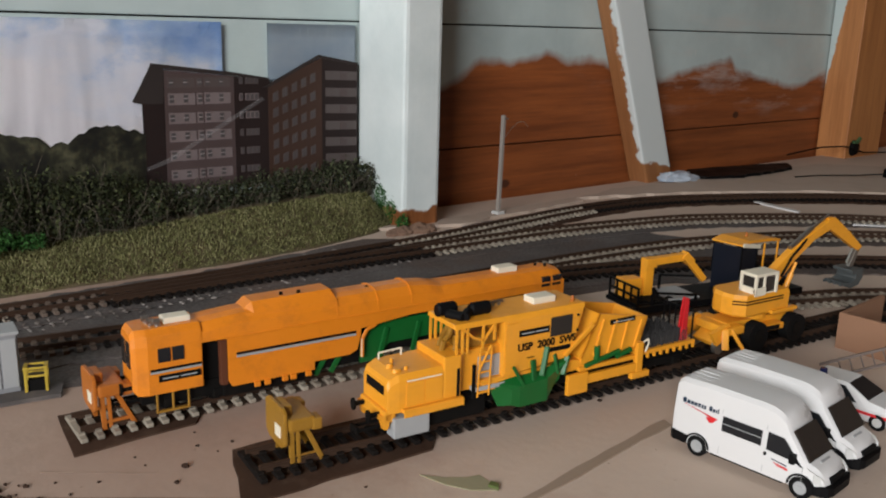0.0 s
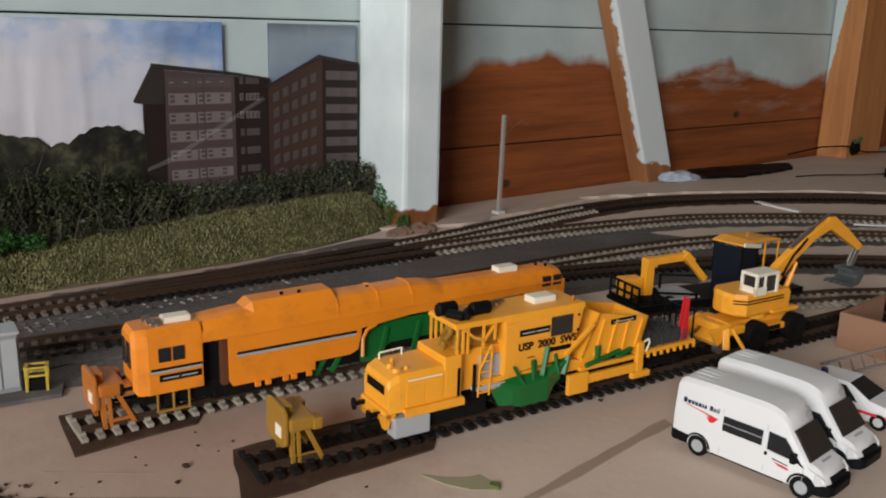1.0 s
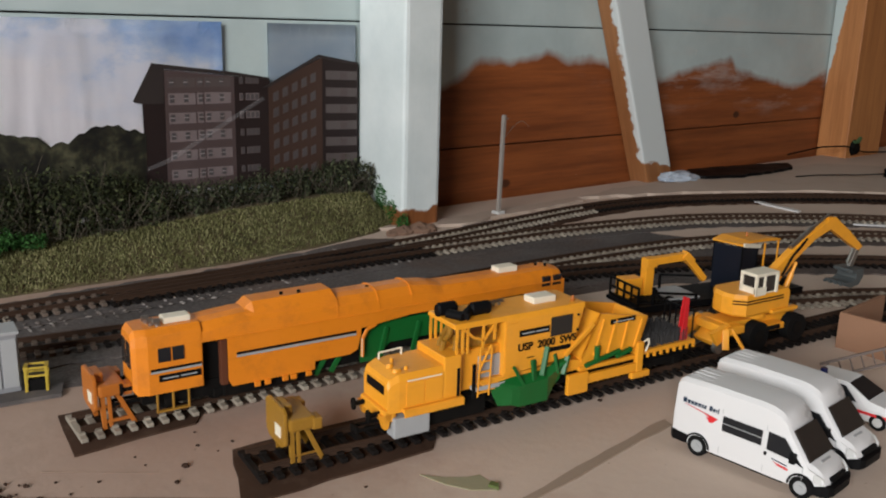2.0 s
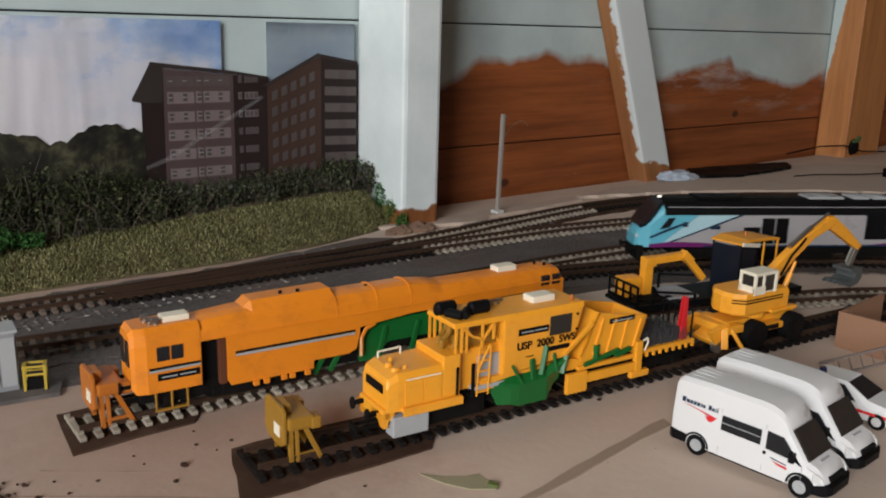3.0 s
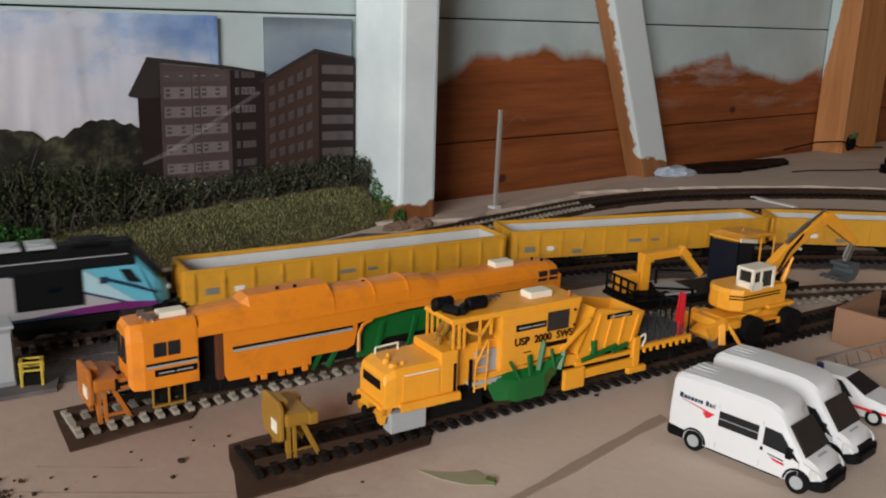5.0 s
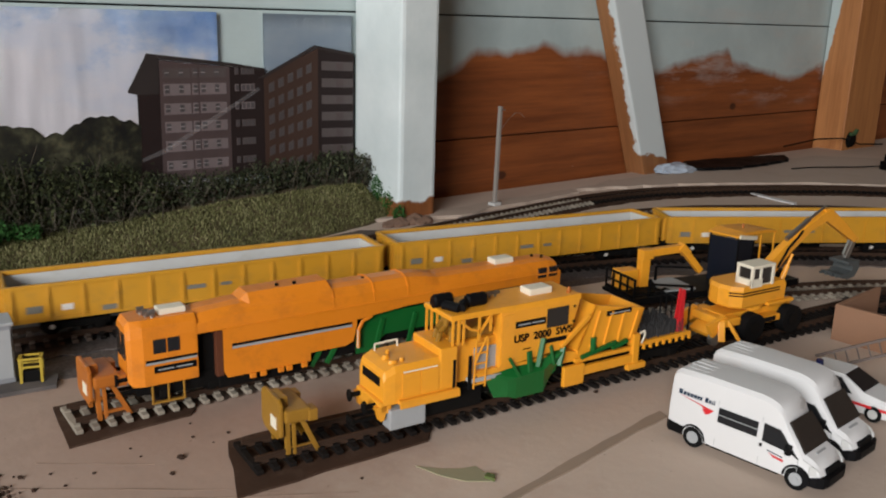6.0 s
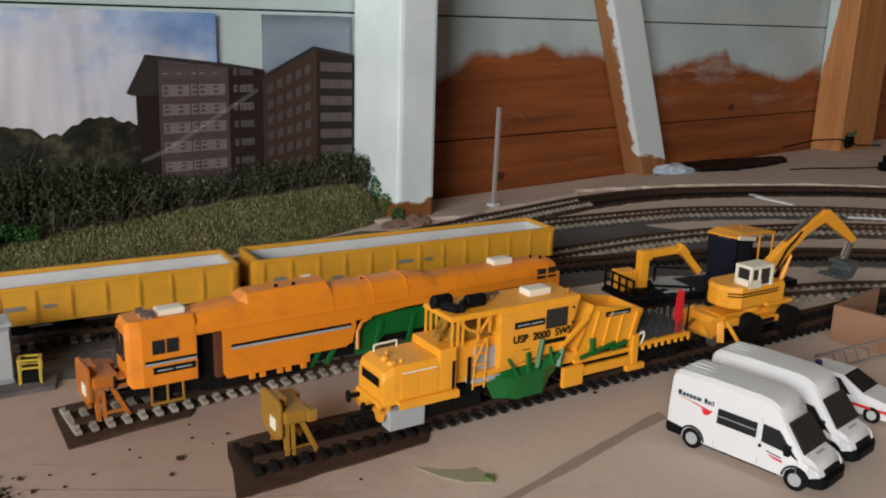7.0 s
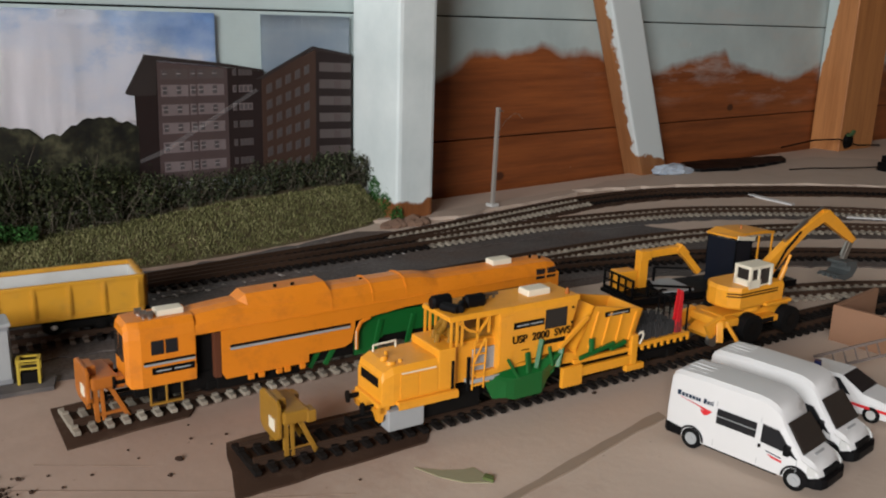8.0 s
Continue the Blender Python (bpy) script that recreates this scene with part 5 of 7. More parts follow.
    for y in (-0.0015, 0.0080):
        b = bmesh.new()
        rod(b, (0.3420, y, 0.0290), (0.3500, y, 0.0450), 0.0017, 10)
        rod(b, (0.3500, y, 0.0450), (0.3535, y, 0.0520), 0.0010, 10)
        part("boom_ram", b, Y, boom)
    b = bmesh.new()
    rod(b, (0.3520, 0.0032, 0.0605), (0.3720, 0.0032, 0.0715), 0.0016, 10)
    rod(b, (0.3720, 0.0032, 0.0715), (0.3880, 0.0032, 0.0790), 0.0009, 10)
    part("dipper_ram", b, STEEL, boom)
    b = bmesh.new()
    pipe(b, [(0.3420, -0.0004, 0.0440), (0.3500, -0.0008, 0.0560), (0.3580, -0.0004, 0.0615), (0.3640, 0.0004, 0.0655)], 0.0008)
    part("hydraulic_hose", b, BLACK, boom)
    dark = plain("bucket_grey", (0.09, 0.10, 0.10), 0.5, metal=0.4)
    b = bmesh.new()
    beam(b, (0.4235, 0.0032, 0.0530), (0.4175, 0.0032, 0.0400), 0.003, 0.004, 0.0005)
    beam(b, (0.4205, 0.0032, 0.0545), (0.4150, 0.0032, 0.0430), 0.0016, 0.002)
    lk = part("bucket_link", b, STEEL, t)
    b = bmesh.new()
    prism(b, [(0.4110, 0.0400), (0.4230, 0.0400), (0.4240, 0.0340), (0.4200, 0.0290), (0.4120, 0.0275), (0.4040, 0.0300), (0.4030, 0.0325), (0.4110, 0.0315), (0.4160, 0.0335), (0.4160, 0.0370), (0.4110, 0.0380)], -0.0040, 0.0105, "y", 0.0004)
    for k in range(4):
        box(b, 0.4010, 0.4045, -0.0035 + k * 0.004, -0.0020 + k * 0.004, 0.0302, 0.0318)
    part("bucket", b, dark, t, "dark grey bucket")
    return t


def crane_wagon():
    t = thing("crane_wagon", "black flat wagon with railings, yellow crane arm and canopied cab", "railway vehicle", CF)
    Y, w = YELLOW, 0.016
    b = bmesh.new()
    box(b, 0.0105, 0.158, -w, w, 0.0125, 0.0150, 0.0005)
    box(b, 0.0105, 0.158, -w - 0.0006, -w + 0.0008, 0.0105, 0.0150)
    part("deck", b, BLACK, t)
    b = bmesh.new()
    box(b, 0.030, 0.068, -0.012, 0.014, 0.0150, 0.0162)
    part("deck_plate", b, GREY, t, "dusty grey deck plate")
    b = bmesh.new()
    for z in (0.0275, 0.0215):
        beam(b, (0.0135, -0.0162, z), (0.0135, 0.0162, z), 0.0012, 0.0012)
    rail = part("railing", b, BLACK, t)
    for k in range(5):
        y = -0.0158 + k * 0.0079
        part("railing_bar", beam(bmesh.new(), (0.0135, y, 0.0120), (0.0135, y, 0.0280), 0.0012, 0.0012), BLACK, rail)
    part("kick_plate", box(bmesh.new(), 0.0129, 0.0141, -0.0162, 0.0162, 0.0140, 0.0170), BLACK, t)
    b = bmesh.new()
    for p, q in (((0.026, -0.0150, 0.0145), (0.026, -0.0150, 0.0270)), ((0.026, -0.015, 0.0270), (0.031, -0.015, 0.0200)), ((0.026, -0.0150, 0.0235), (0.062, -0.0150, 0.0185)), ((0.052, 0.012, 0.0150), (0.052, 0.012, 0.0265)), ((0.052, 0.012, 0.0262), (0.086, 0.006, 0.0235)), ((0.062, -0.015, 0.0150), (0.062, -0.015, 0.0190))):
        beam(b, p, q, 0.0014, 0.0014)
    part("stowage_frame", b, BLACK, t)
    b = bmesh.new()
    box(b, 0.0150, 0.0300, 0.002, 0.0125, 0.0150, 0.0285, 0.0008)
    part("control_box", b, Y, t)
    b = bmesh.new()
    beam(b, (0.0345, 0.004, 0.0150), (0.0345, 0.004, 0.0385), 0.0070, 0.0060, 0.0006)
    beam(b, (0.0325, 0.004, 0.0390), (0.0660, 0.004, 0.0405), 0.0055, 0.0052, 0.0006)
    box(b, 0.0312, 0.0400, 0.0004, 0.0076, 0.0355, 0.0420, 0.0008)
    arm = part("crane_arm", b, Y, t)
    b = bmesh.new()
    beam(b, (0.0630, 0.003, 0.0425), (0.0700, 0.003, 0.0360), 0.0062, 0.0058, 0.0006)
    beam(b, (0.0670, 0.003, 0.0390), (0.0830, 0.003, 0.0225), 0.0042, 0.0045, 0.0005)
    part("crane_jib", b, Y, arm)
    # dark screened cab under a yellow canopy
    b = bmesh.new()
    prism(b, [(0.0780, 0.0150), (0.1160, 0.0150), (0.1160, 0.0260), (0.1000, 0.0270), (0.0780, 0.0330)], -0.0145, 0.0130)
    cab = part("cab_body", b, BLUE_GLASS, t, "blue-black screened cab body")
    b = bmesh.new()
    prism(b, [(0.0775, 0.0150), (0.0785, 0.0150), (0.0785, 0.0475), (0.0775, 0.0475)], -0.0145, 0.0130)
    prism(b, [(0.0785, 0.0270), (0.1050, 0.0270), (0.1050, 0.0460), (0.0785, 0.0480)], -0.0150, -0.0143)
    part("screen", b, BLUE_GLASS, cab)
    b = bmesh.new()
    for p, q in (((0.0785, -0.0148, 0.0270), (0.0785, -0.0148, 0.0490)), ((0.0785, 0.0135, 0.0270), (0.0785, 0.0135, 0.0490)), ((0.1050, -0.0148, 0.0270), (0.1050, -0.0148, 0.0475)), ((0.0785, -0.0148, 0.0475), (0.1050, -0.0148, 0.0462))):
        beam(b, p, q, 0.0016, 0.0016)
    part("cab_frame", b, BLACK, cab)
    b = bmesh.new()
    blue = plain("faded_blue", (0.03, 0.07, 0.16), 0.5)
    box(b, 0.0860, 0.0930, -0.006, 0.004, 0.0270, 0.0420, 0.001)
    part("seat", b, blue, cab)
    b = bmesh.new()
    loft(b, [[(0.0765, -0.0165, 0.0490), (0.0765, 0.0150, 0.0490), (0.0765, 0.0150, 0.0502), (0.0765, -0.0165, 0.0502)], [(0.0900, -0.0165, 0.0500), (0.0900, 0.0150, 0.0500), (0.0900, 0.0140, 0.0525), (0.0900, -0.0155, 0.0515)],
             [(0.1260, -0.0165, 0.0478), (0.1260, 0.0150, 0.0478), (0.1260, 0.0140, 0.0500), (0.1260, -0.0155, 0.0498)], [(0.1440, -0.0165, 0.0462), (0.1440, 0.0150, 0.0462), (0.1440, 0.0145, 0.0476), (0.1440, -0.0160, 0.0476)]])
    can = part("canopy", b, Y, t, "yellow canopy roof")
    b = bmesh.new()
    beam(b, (0.0765, -0.0172, 0.0500), (0.1060, -0.0172, 0.0462), 0.0012, 0.0028)
    part("canopy_edge", b, CREAM, can)
    for x, y in ((0.1180, -0.0150), (0.1425, -0.0150), (0.1425, 0.0135)):
        b = bmesh.new()
        beam(b, (x, y, 0.0145), (x, y, 0.0470), 0.0014, 0.0014)
        part("canopy_post", b, Y, can)
    b = bmesh.new()
    rod(b, (0.1080, -0.001, 0.0505), (0.1080, -0.001, 0.0540), 0.0014, 10, 0.0009)
    part("beacon", b, BUFFER_ORANGE, can)
    b = bmesh.new()
    box(b, 0.12, 0.15, -0.012, 0.012, 0.0150, 0.0215, 0.001)
    part("tool_box", b, BLACK, t)
    bogie(t, 0.034, 0.022, 0.0052)
    bogie(t, 0.135, 0.022, 0.0052)
    # the slewing cab stands turned on the wagon
    turn = pose(0.120, 0.004, 0, 0, 0, 17) @ Matrix.Diagonal((0.77, 0.76, 1, 1)) @ Matrix.Translation((-0.110, 0.0007, 0))
    for o in (cab, can, *cab.children, *can.children):
        o.data.transform(turn)
    return t


def van(m, label):
    t = thing("van", label, "van", m, group="parked white vans")
    c = 0.0125

    def sec(x, zt, zs, wt, ws, lo):
        return [(x, c + y, z) for y, z in ((-ws, lo), (ws, lo), (ws, lo + 0.006), (ws, zs), (wt + 0.0008, zt - 0.0022), (wt - 0.001, zt - 0.0004), (0.0, zt), (-wt + 0.001, zt - 0.0004), (-wt - 0.0008, zt - 0.0022), (-ws, zs))]
    W = 0.0127
    b = loft(bmesh.new(), [
        sec(-0.0142, 0.0300, 0.016, 0.0095, 0.0116, 0.0062), sec(-0.0136, 0.0335, 0.017, 0.0100, 0.0124, 0.0050), sec(-0.0110, 0.0355, 0.018, 0.0103, W, 0.0046), sec(0.0050, 0.0363, 0.018, 0.0104, W, 0.0044),
        sec(0.0290, 0.0364, 0.018, 0.0104, W, 0.0044), sec(0.0335, 0.0359, 0.018, 0.0103, W, 0.0044), sec(0.0378, 0.0345, 0.018, 0.0102, W, 0.0044), sec(0.0412, 0.0320, 0.0178, 0.0100, W, 0.0044), sec(0.0434, 0.0280, 0.0172, 0.0098, W, 0.0044),
        sec(0.0538, 0.0166, 0.0146, 0.0108, 0.0125, 0.0044), sec(0.0580, 0.0150, 0.0132, 0.0105, 0.0122, 0.0045), sec(0.0618, 0.0120, 0.0110, 0.0098, 0.0114, 0.0048), sec(0.0634, 0.0085, 0.0075, 0.0088, 0.0100, 0.0050)])
    body = part("body", b, WHITE, t, "white body with a high roof", smooth=True)
    body.data.set_sharp_from_angle(angle=radians(32))
    for k in range(4):
        b = bmesh.new()
        y = c - 0.006 + k * 0.004
        box(b, -0.010, 0.0265, y - 0.0003, y + 0.0003, 0.0358, 0.03628 - 0.0426 * abs(y - c) - 0.00010)
        part("roof_rib", b, WHITE, body)
    b = bmesh.new()
    ws = lambda x, z, h: [(x, c - h, z - 0.0004), (x, c + h, z - 0.0004), (x - 0.0008, c + h, z - 0.0012), (x - 0.0008, c - h, z - 0.0012)]
    loft(b, [[(x + 0.0012, y, z + 0.0008) for x, y, z in ws(0.0436, 0.0277, 0.0095)], [(x + 0.0012, y, z + 0.0006) for x, y, z in ws(0.0536, 0.0168, 0.0107)]])
    part("windscreen", b, SMOKE, t, "dark windscreen")
    for s in (-1, 1):
        # lower side plane, leaning inwards above the waist
        def on(x, z, out=0.0005):
            lean = max(0.0, z - 0.018) / 0.0161 * 0.0015
            return (x, c + s * (W - lean + out), z)

        def panel(name, pts, material, label="", out=0.0005):
            b = bmesh.new()
            loft(b, [[on(x, z, -0.0006) for x, z in pts], [on(x, z, out) for x, z in pts]])
            return part(name, b, material, t, label)
        panel("side_window", [(0.0115, 0.0172), (0.0305, 0.0172), (0.0305, 0.0240), (0.0115, 0.0240)], DARK_GLASS, "dark side window")
        panel("window_bar", [(0.0115, 0.0206), (0.0305, 0.0206), (0.0305, 0.0209), (0.0115, 0.0209)], GREY, out=0.0007)
        panel("door_window", [(0.0335, 0.0166), (0.0478, 0.0156), (0.0455, 0.0200), (0.0415, 0.0240), (0.0335, 0.0246)], DARK_GLASS)
        panel("quarter_glass", [(0.0478, 0.0156), (0.0520, 0.0142), (0.0462, 0.0195)], BLACK)
        for x in (0.0107, 0.0322, 0.0520):
            panel("door_seam", [(x, 0.0055), (x + 0.00022, 0.0055), (x + 0.00022, 0.0270 if x < 0.04 else 0.0150), (x, 0.0270 if x < 0.04 else 0.0150)], GREY, out=0.00012)
        panel("door_handle", [(0.0325, 0.0138), (0.0337, 0.0138), (0.0337, 0.0152), (0.0325, 0.0152)], BLACK, out=0.0008)
        # maker's and owner's marks as plain shapes
        navy = LOCO_NAVY
        for k, (x0, x1) in enumerate(((-0.0095, -0.0078), (-0.0072, -0.0058), (-0.0053, -0.0041), (-0.0036, -0.0022), (-0.0017, -0.0004), (0.0001, 0.0010), (0.0014, 0.0024), (0.0041, 0.0055), (0.0060, 0.0070), (0.0075, 0.0080), (0.0085, 0.0089))):
            h = 0.0022 if k in (0, 7, 10) else 0.0016
            panel("mark_bar", [(x0, 0.0240), (x1, 0.0240), (x1, 0.0240 + h), (x0, 0.0240 + h)], navy, out=0.0003)
        panel("mark_stripe", [(-0.0085, 0.0235), (0.0020, 0.0218), (0.0070, 0.0200), (0.0090, 0.0213)], RED, "red swoosh mark", out=0.0003)
        panel("mark_stripe", [(0.0030, 0.0206), (0.0085, 0.0209), (0.0068, 0.0190), (0.0050, 0.0186)], RED, out=0.00035)
        panel("mark_bar", [(0.0375, 0.0120), (0.0450, 0.0112), (0.0450, 0.0103), (0.0400, 0.0108)], RED, out=0.0003)
        panel("mark_bar", [(0.0365, 0.0133), (0.0445, 0.0125), (0.0445, 0.0121), (0.0365, 0.0129)], navy, out=0.0003)
        b = bmesh.new()
        loft(b, [[(x - k * 0.0012, c + s * (y + k * -0.0008), z) for x, y, z in ((0.0578, 0.0126, 0.0088), (0.0624, 0.0112, 0.0088), (0.0622, 0.0108, 0.0112), (0.0600, 0.0118, 0.0126), (0.0578, 0.0125, 0.0130))] for k in (1, 0)])
        part("headlamp", b, PALE_GREY, t)
        b = bmesh.new()
        box(b, 0.0455, 0.0485, c + s * 0.0128 - 0.0016, c + s * 0.0128 + 0.0016, 0.0145, 0.0190, 0.0007)
        part("mirror", b, BLACK, t)
        for x in (0.0, 0.0497):
            b = bmesh.new()
            rod(b, (x, c + s * 0.0085, 0.0050), (x, c + s * 0.0128, 0.0050), 0.0050, 24)
            tyre = part("wheel", b, TYRE, t)
            b = bmesh.new()
            rod(b, (x, c + s * 0.0120, 0.0050), (x, c + s * 0.0131, 0.0050), 0.0029, 20)
            rod(b, (x, c + s * 0.0131, 0.0050), (x, c + s * 0.0134, 0.0050), 0.0012, 12)
            part("hub", b, GREY, tyre)
            b = bmesh.new()
            n = 10
            ring = lambda r, y: [(x + r * math.cos(math.pi * i / n), y, 0.0050 + r * math.sin(math.pi * i / n)) for i in range(n + 1)]
            rings = [[a, d, e, f] for a, d, e, f in zip(ring(0.0063, c + s * 0.0122), ring(0.0063, c + s * 0.0131), ring(0.0054, c + s * 0.0131), ring(0.0054, c + s * 0.0122))]
            loft(b, rings)
            part("wheel_arch", b, BLACK, t)
        b = bmesh.new()
        box(b, 0.0068, 0.0430, c + s * 0.0120 - 0.0006, c + s * 0.0120 + 0.0006, 0.0036, 0.0048)
        part("sill", b, BLACK, t)
    b = bmesh.new()
    loft(b, [[(-0.0150, c - 0.0112, 0.0045), (-0.0150, c + 0.0112, 0.0045), (-0.0150, c + 0.0112, 0.0085), (-0.0150, c - 0.0112, 0.0085)], [(-0.0130, c - 0.0130, 0.0042), (-0.0130, c + 0.0130, 0.0042), (-0.0130, c + 0.0130, 0.0092), (-0.0130, c - 0.0130, 0.0092)],
             [(-0.0055, c - 0.0130, 0.0042), (-0.0055, c + 0.0130, 0.0042), (-0.0055, c + 0.0130, 0.0085), (-0.0055, c - 0.0130, 0.0085)]])
    part("rear_bumper", b, BLACK, t)
    b = bmesh.new()
    loft(b, [[(0.0560, c - 0.0131, 0.0040), (0.0560, c + 0.0131, 0.0040), (0.0560, c + 0.0131, 0.0070), (0.0560, c - 0.0131, 0.0070)], [(0.0618, c - 0.0124, 0.0040), (0.0618, c + 0.0124, 0.0040), (0.0618, c + 0.0124, 0.0088), (0.0618, c - 0.0124, 0.0088)],
             [(0.0645, c - 0.0105, 0.0040), (0.0645, c + 0.0105, 0.0040), (0.0645, c + 0.0105, 0.0086), (0.0645, c - 0.0105, 0.0086)], [(0.0658, c - 0.0075, 0.0044), (0.0658, c + 0.0075, 0.0044), (0.0658, c + 0.0075, 0.0080), (0.0658, c - 0.0075, 0.0080)]])
    part("front_bumper", b, BLACK, t)
    b = bmesh.new()
    prism(b, [(c - 0.006, 0.0088), (c + 0.006, 0.0088), (c + 0.0065, 0.0112), (c - 0.0065, 0.0112)], 0.0612, 0.0638, "x")
    part("grille", b, BLACK, t)
    for y0, y1 in ((-0.004, 0.004),):
        b = bmesh.new()
        loft(b, [[(0.0560, c + y0, 0.0160), (0.0560, c + y1, 0.0160), (0.0560, c + y1, 0.0155), (0.0560, c + y0, 0.0155)], [(0.0570, c + y0, 0.0156), (0.0570, c + y1, 0.0156), (0.0570, c + y1, 0.0151), (0.0570, c + y0, 0.0151)]])
        part("mark_bar", b, GREY, t)
    # short snub nose ahead of the side windows
    for o in t.children_recursive:
        if not o.name.startswith(("wheel", "hub")):
            for v in o.data.vertices:
                if v.co.x > 0.030:
                    v.co.x = 0.030 + (v.co.x - 0.030) * 0.89
    return t


def car(m):
    t = thing("car", "white model car with dark windows, red stripe and a blue beacon", "car", m)
    c = 0.011
    sec = lambda x, zt, wt, ws: [(x, c + y, z) for y, z in ((-ws, 0.003), (ws, 0.003), (ws, 0.0095), (wt, zt), (-wt, zt), (-ws, 0.0095))]
    b = loft(bmesh.new(), [sec(-0.012, 0.0105, 0.0088, 0.0100), sec(-0.0105, 0.0125, 0.0092, 0.0108), sec(-0.004, 0.0190, 0.0085, 0.0112), sec(0.014, 0.0195, 0.0084, 0.0112), sec(0.026, 0.0132, 0.0096, 0.0112), sec(0.040, 0.0112, 0.0092, 0.0106), sec(0.0435, 0.0085, 0.0080, 0.0092), sec(0.0440, 0.0050, 0.0080, 0.0090)])
    part("body", b, WHITE, t)
    b = bmesh.new()
    loft(b, [[(0.0148, c + y, 0.0194) for y in (-0.0078, 0.0078)] + [(0.0140, c + y, 0.0186) for y in (0.0078, -0.0078)], [(0.0260, c + y, 0.0139) for y in (-0.0090, 0.0090)] + [(0.0250, c + y, 0.0130) for y in (0.0090, -0.0090)]])
    part("windscreen", b, DARK_GLASS, t)
    for s in (-1, 1):
        b = bmesh.new()
        loft(b, [[(x, c + s * (0.0112 - (z - 0.0095) / 0.0098 * 0.0028 + o), z) for x, z in ((-0.003, 0.0112), (0.0205, 0.0112), (0.0135, 0.0176), (-0.0010, 0.0176))] for o in (-0.0005, 0.0004)])
        part("side_window", b, DARK_GLASS, t)
        plate_on("stripe", t, 0.003, 0.040, 0.0066, 0.0080, c + s * 0.0112, RED, "red side stripe") if s > 0 else None
        b = bmesh.new()
        loft(b, [[(x, c - (0.0112 if x < 0.03 else 0.0108) - o, z) for x, z in ((0.003, 0.0066), (0.028, 0.0066), (0.040, 0.0066), (0.040, 0.0080), (0.028, 0.0080), (0.003, 0.0080))] for o in (-0.0005, 0.0003)]) if s < 0 else b.free()
        if s < 0:
            part("stripe", b, RED, t, "red side stripe")
        for x in (0.0, 0.032):
            b = bmesh.new()
            rod(b, (x, c + s * 0.0080, 0.0042), (x, c + s * 0.0114, 0.0042), 0.0042, 20)
            wheel = part("wheel", b, TYRE, t)
            b = bmesh.new()
            rod(b, (x, c + s * 0.0110, 0.0042), (x, c + s * 0.0117, 0.0042), 0.0024, 16)
            part("hub", b, PALE_GREY, wheel)
    b = bmesh.new()
    rod(b, (0.000, c - 0.0055, 0.0190), (0.000, c - 0.0055, 0.0222), 0.0021, 14, 0.0017)
    part("beacon", b, plain("blue_beacon", (0.01, 0.015, 0.07), 0.2), t, "dark blue beacon")
    return t


VAN_TURN = -47.04
van(pose(0.1207, 0.372, 0, 0, 0, VAN_TURN), "white model high-roof van with dark side window and red mark")
van(pose(0.1467, 0.3985, 0, 0, 0, VAN_TURN - 1.5), "white model high-roof van parked beside another white van")
car(pose(0.1982, 0.4273, 0, 0, 0, -47.5))
tamping_machine()
ballast_regulator()
excavator()
crane_wagon()


# ---------------- small things on the table ----------------
def buffer_stop(m, material, label):
    """A moulded rail-built buffer stop with sloping legs and a round-cornered target frame."""
    t = thing("buffer_stop", label, "buffer stop", m, group="buffer stops at the siding ends")
    for y in (-0.0085, 0.0085):
        b = bmesh.new()
        beam(b, (0.0035, y, 0.0030), (0.0030, y, 0.0225), 0.0022, 0.0022, 0.0003)
        beam(b, (0.0175, y, 0.0030), (0.0085, y, 0.0225), 0.0022, 0.0022, 0.0003)
        beam(b, (0.0065, y, 0.0030), (0.0060, y, 0.0225), 0.0015, 0.0018, 0.0003)
        beam(b, (0.0035, y, 0.0065), (0.0160, y, 0.0065), 0.0014, 0.0014)
        part("leg_frame", b, material, t)
    b = bmesh.new()
    box(b, 0.0010, 0.0130, -0.0125, 0.0125, 0.0200, 0.0260, 0.0012)
    box(b, 0.0115, 0.0160, -0.0130, -0.0060, 0.0195, 0.0250, 0.0008)
    box(b, 0.0115, 0.0160, 0.0060, 0.0130, 0.0195, 0.0250, 0.0008)
    part("beam", b, material, t)
    b = bmesh.new()
    prism(b, [(-0.0110, 0.0140), (-0.0070, 0.0115), (0.0070, 0.0115), (0.0110, 0.0140), (0.0110, 0.0285), (0.0080, 0.0305), (-0.0080, 0.0305), (-0.0110, 0.0285)], -0.0010, 0.0008, "x", 0.0005)
    prism(b, [(-0.0070, 0.0255), (0.0070, 0.0255), (0.0055, 0.0300), (-0.0055, 0.0300)], 0.0008, 0.0050, "x", 0.0008)
    part("target", b, material, t)
    b = bmesh.new()
    box(b, -0.0014, -0.0008, -0.0070, -0.0010, 0.0160, 0.0215)
    part("target_panel", b, CREAM, t)
    return t


buffer_stop(pose(-0.0705, 0.352, 0.0, 0, 0, 32.05), BUFFER_YELLOW, "ochre moulded buffer stop on the dark siding")
buffer_stop(pose(-0.1640, 0.3810, 0.0, 0, 0, 35.5), BUFFER_ORANGE, "amber moulded buffer stop on the pale siding")

CORK = plain("brown_underlay", (0.055, 0.030, 0.019), 0.85, vary=0.35, scale=80, relief=0.0008, dirt=(0.2, 0.14, 0.1))


def local_strip(m, pts):
    return [tuple((m @ Vector((x, y, 0)))[:2]) for x, y in pts]


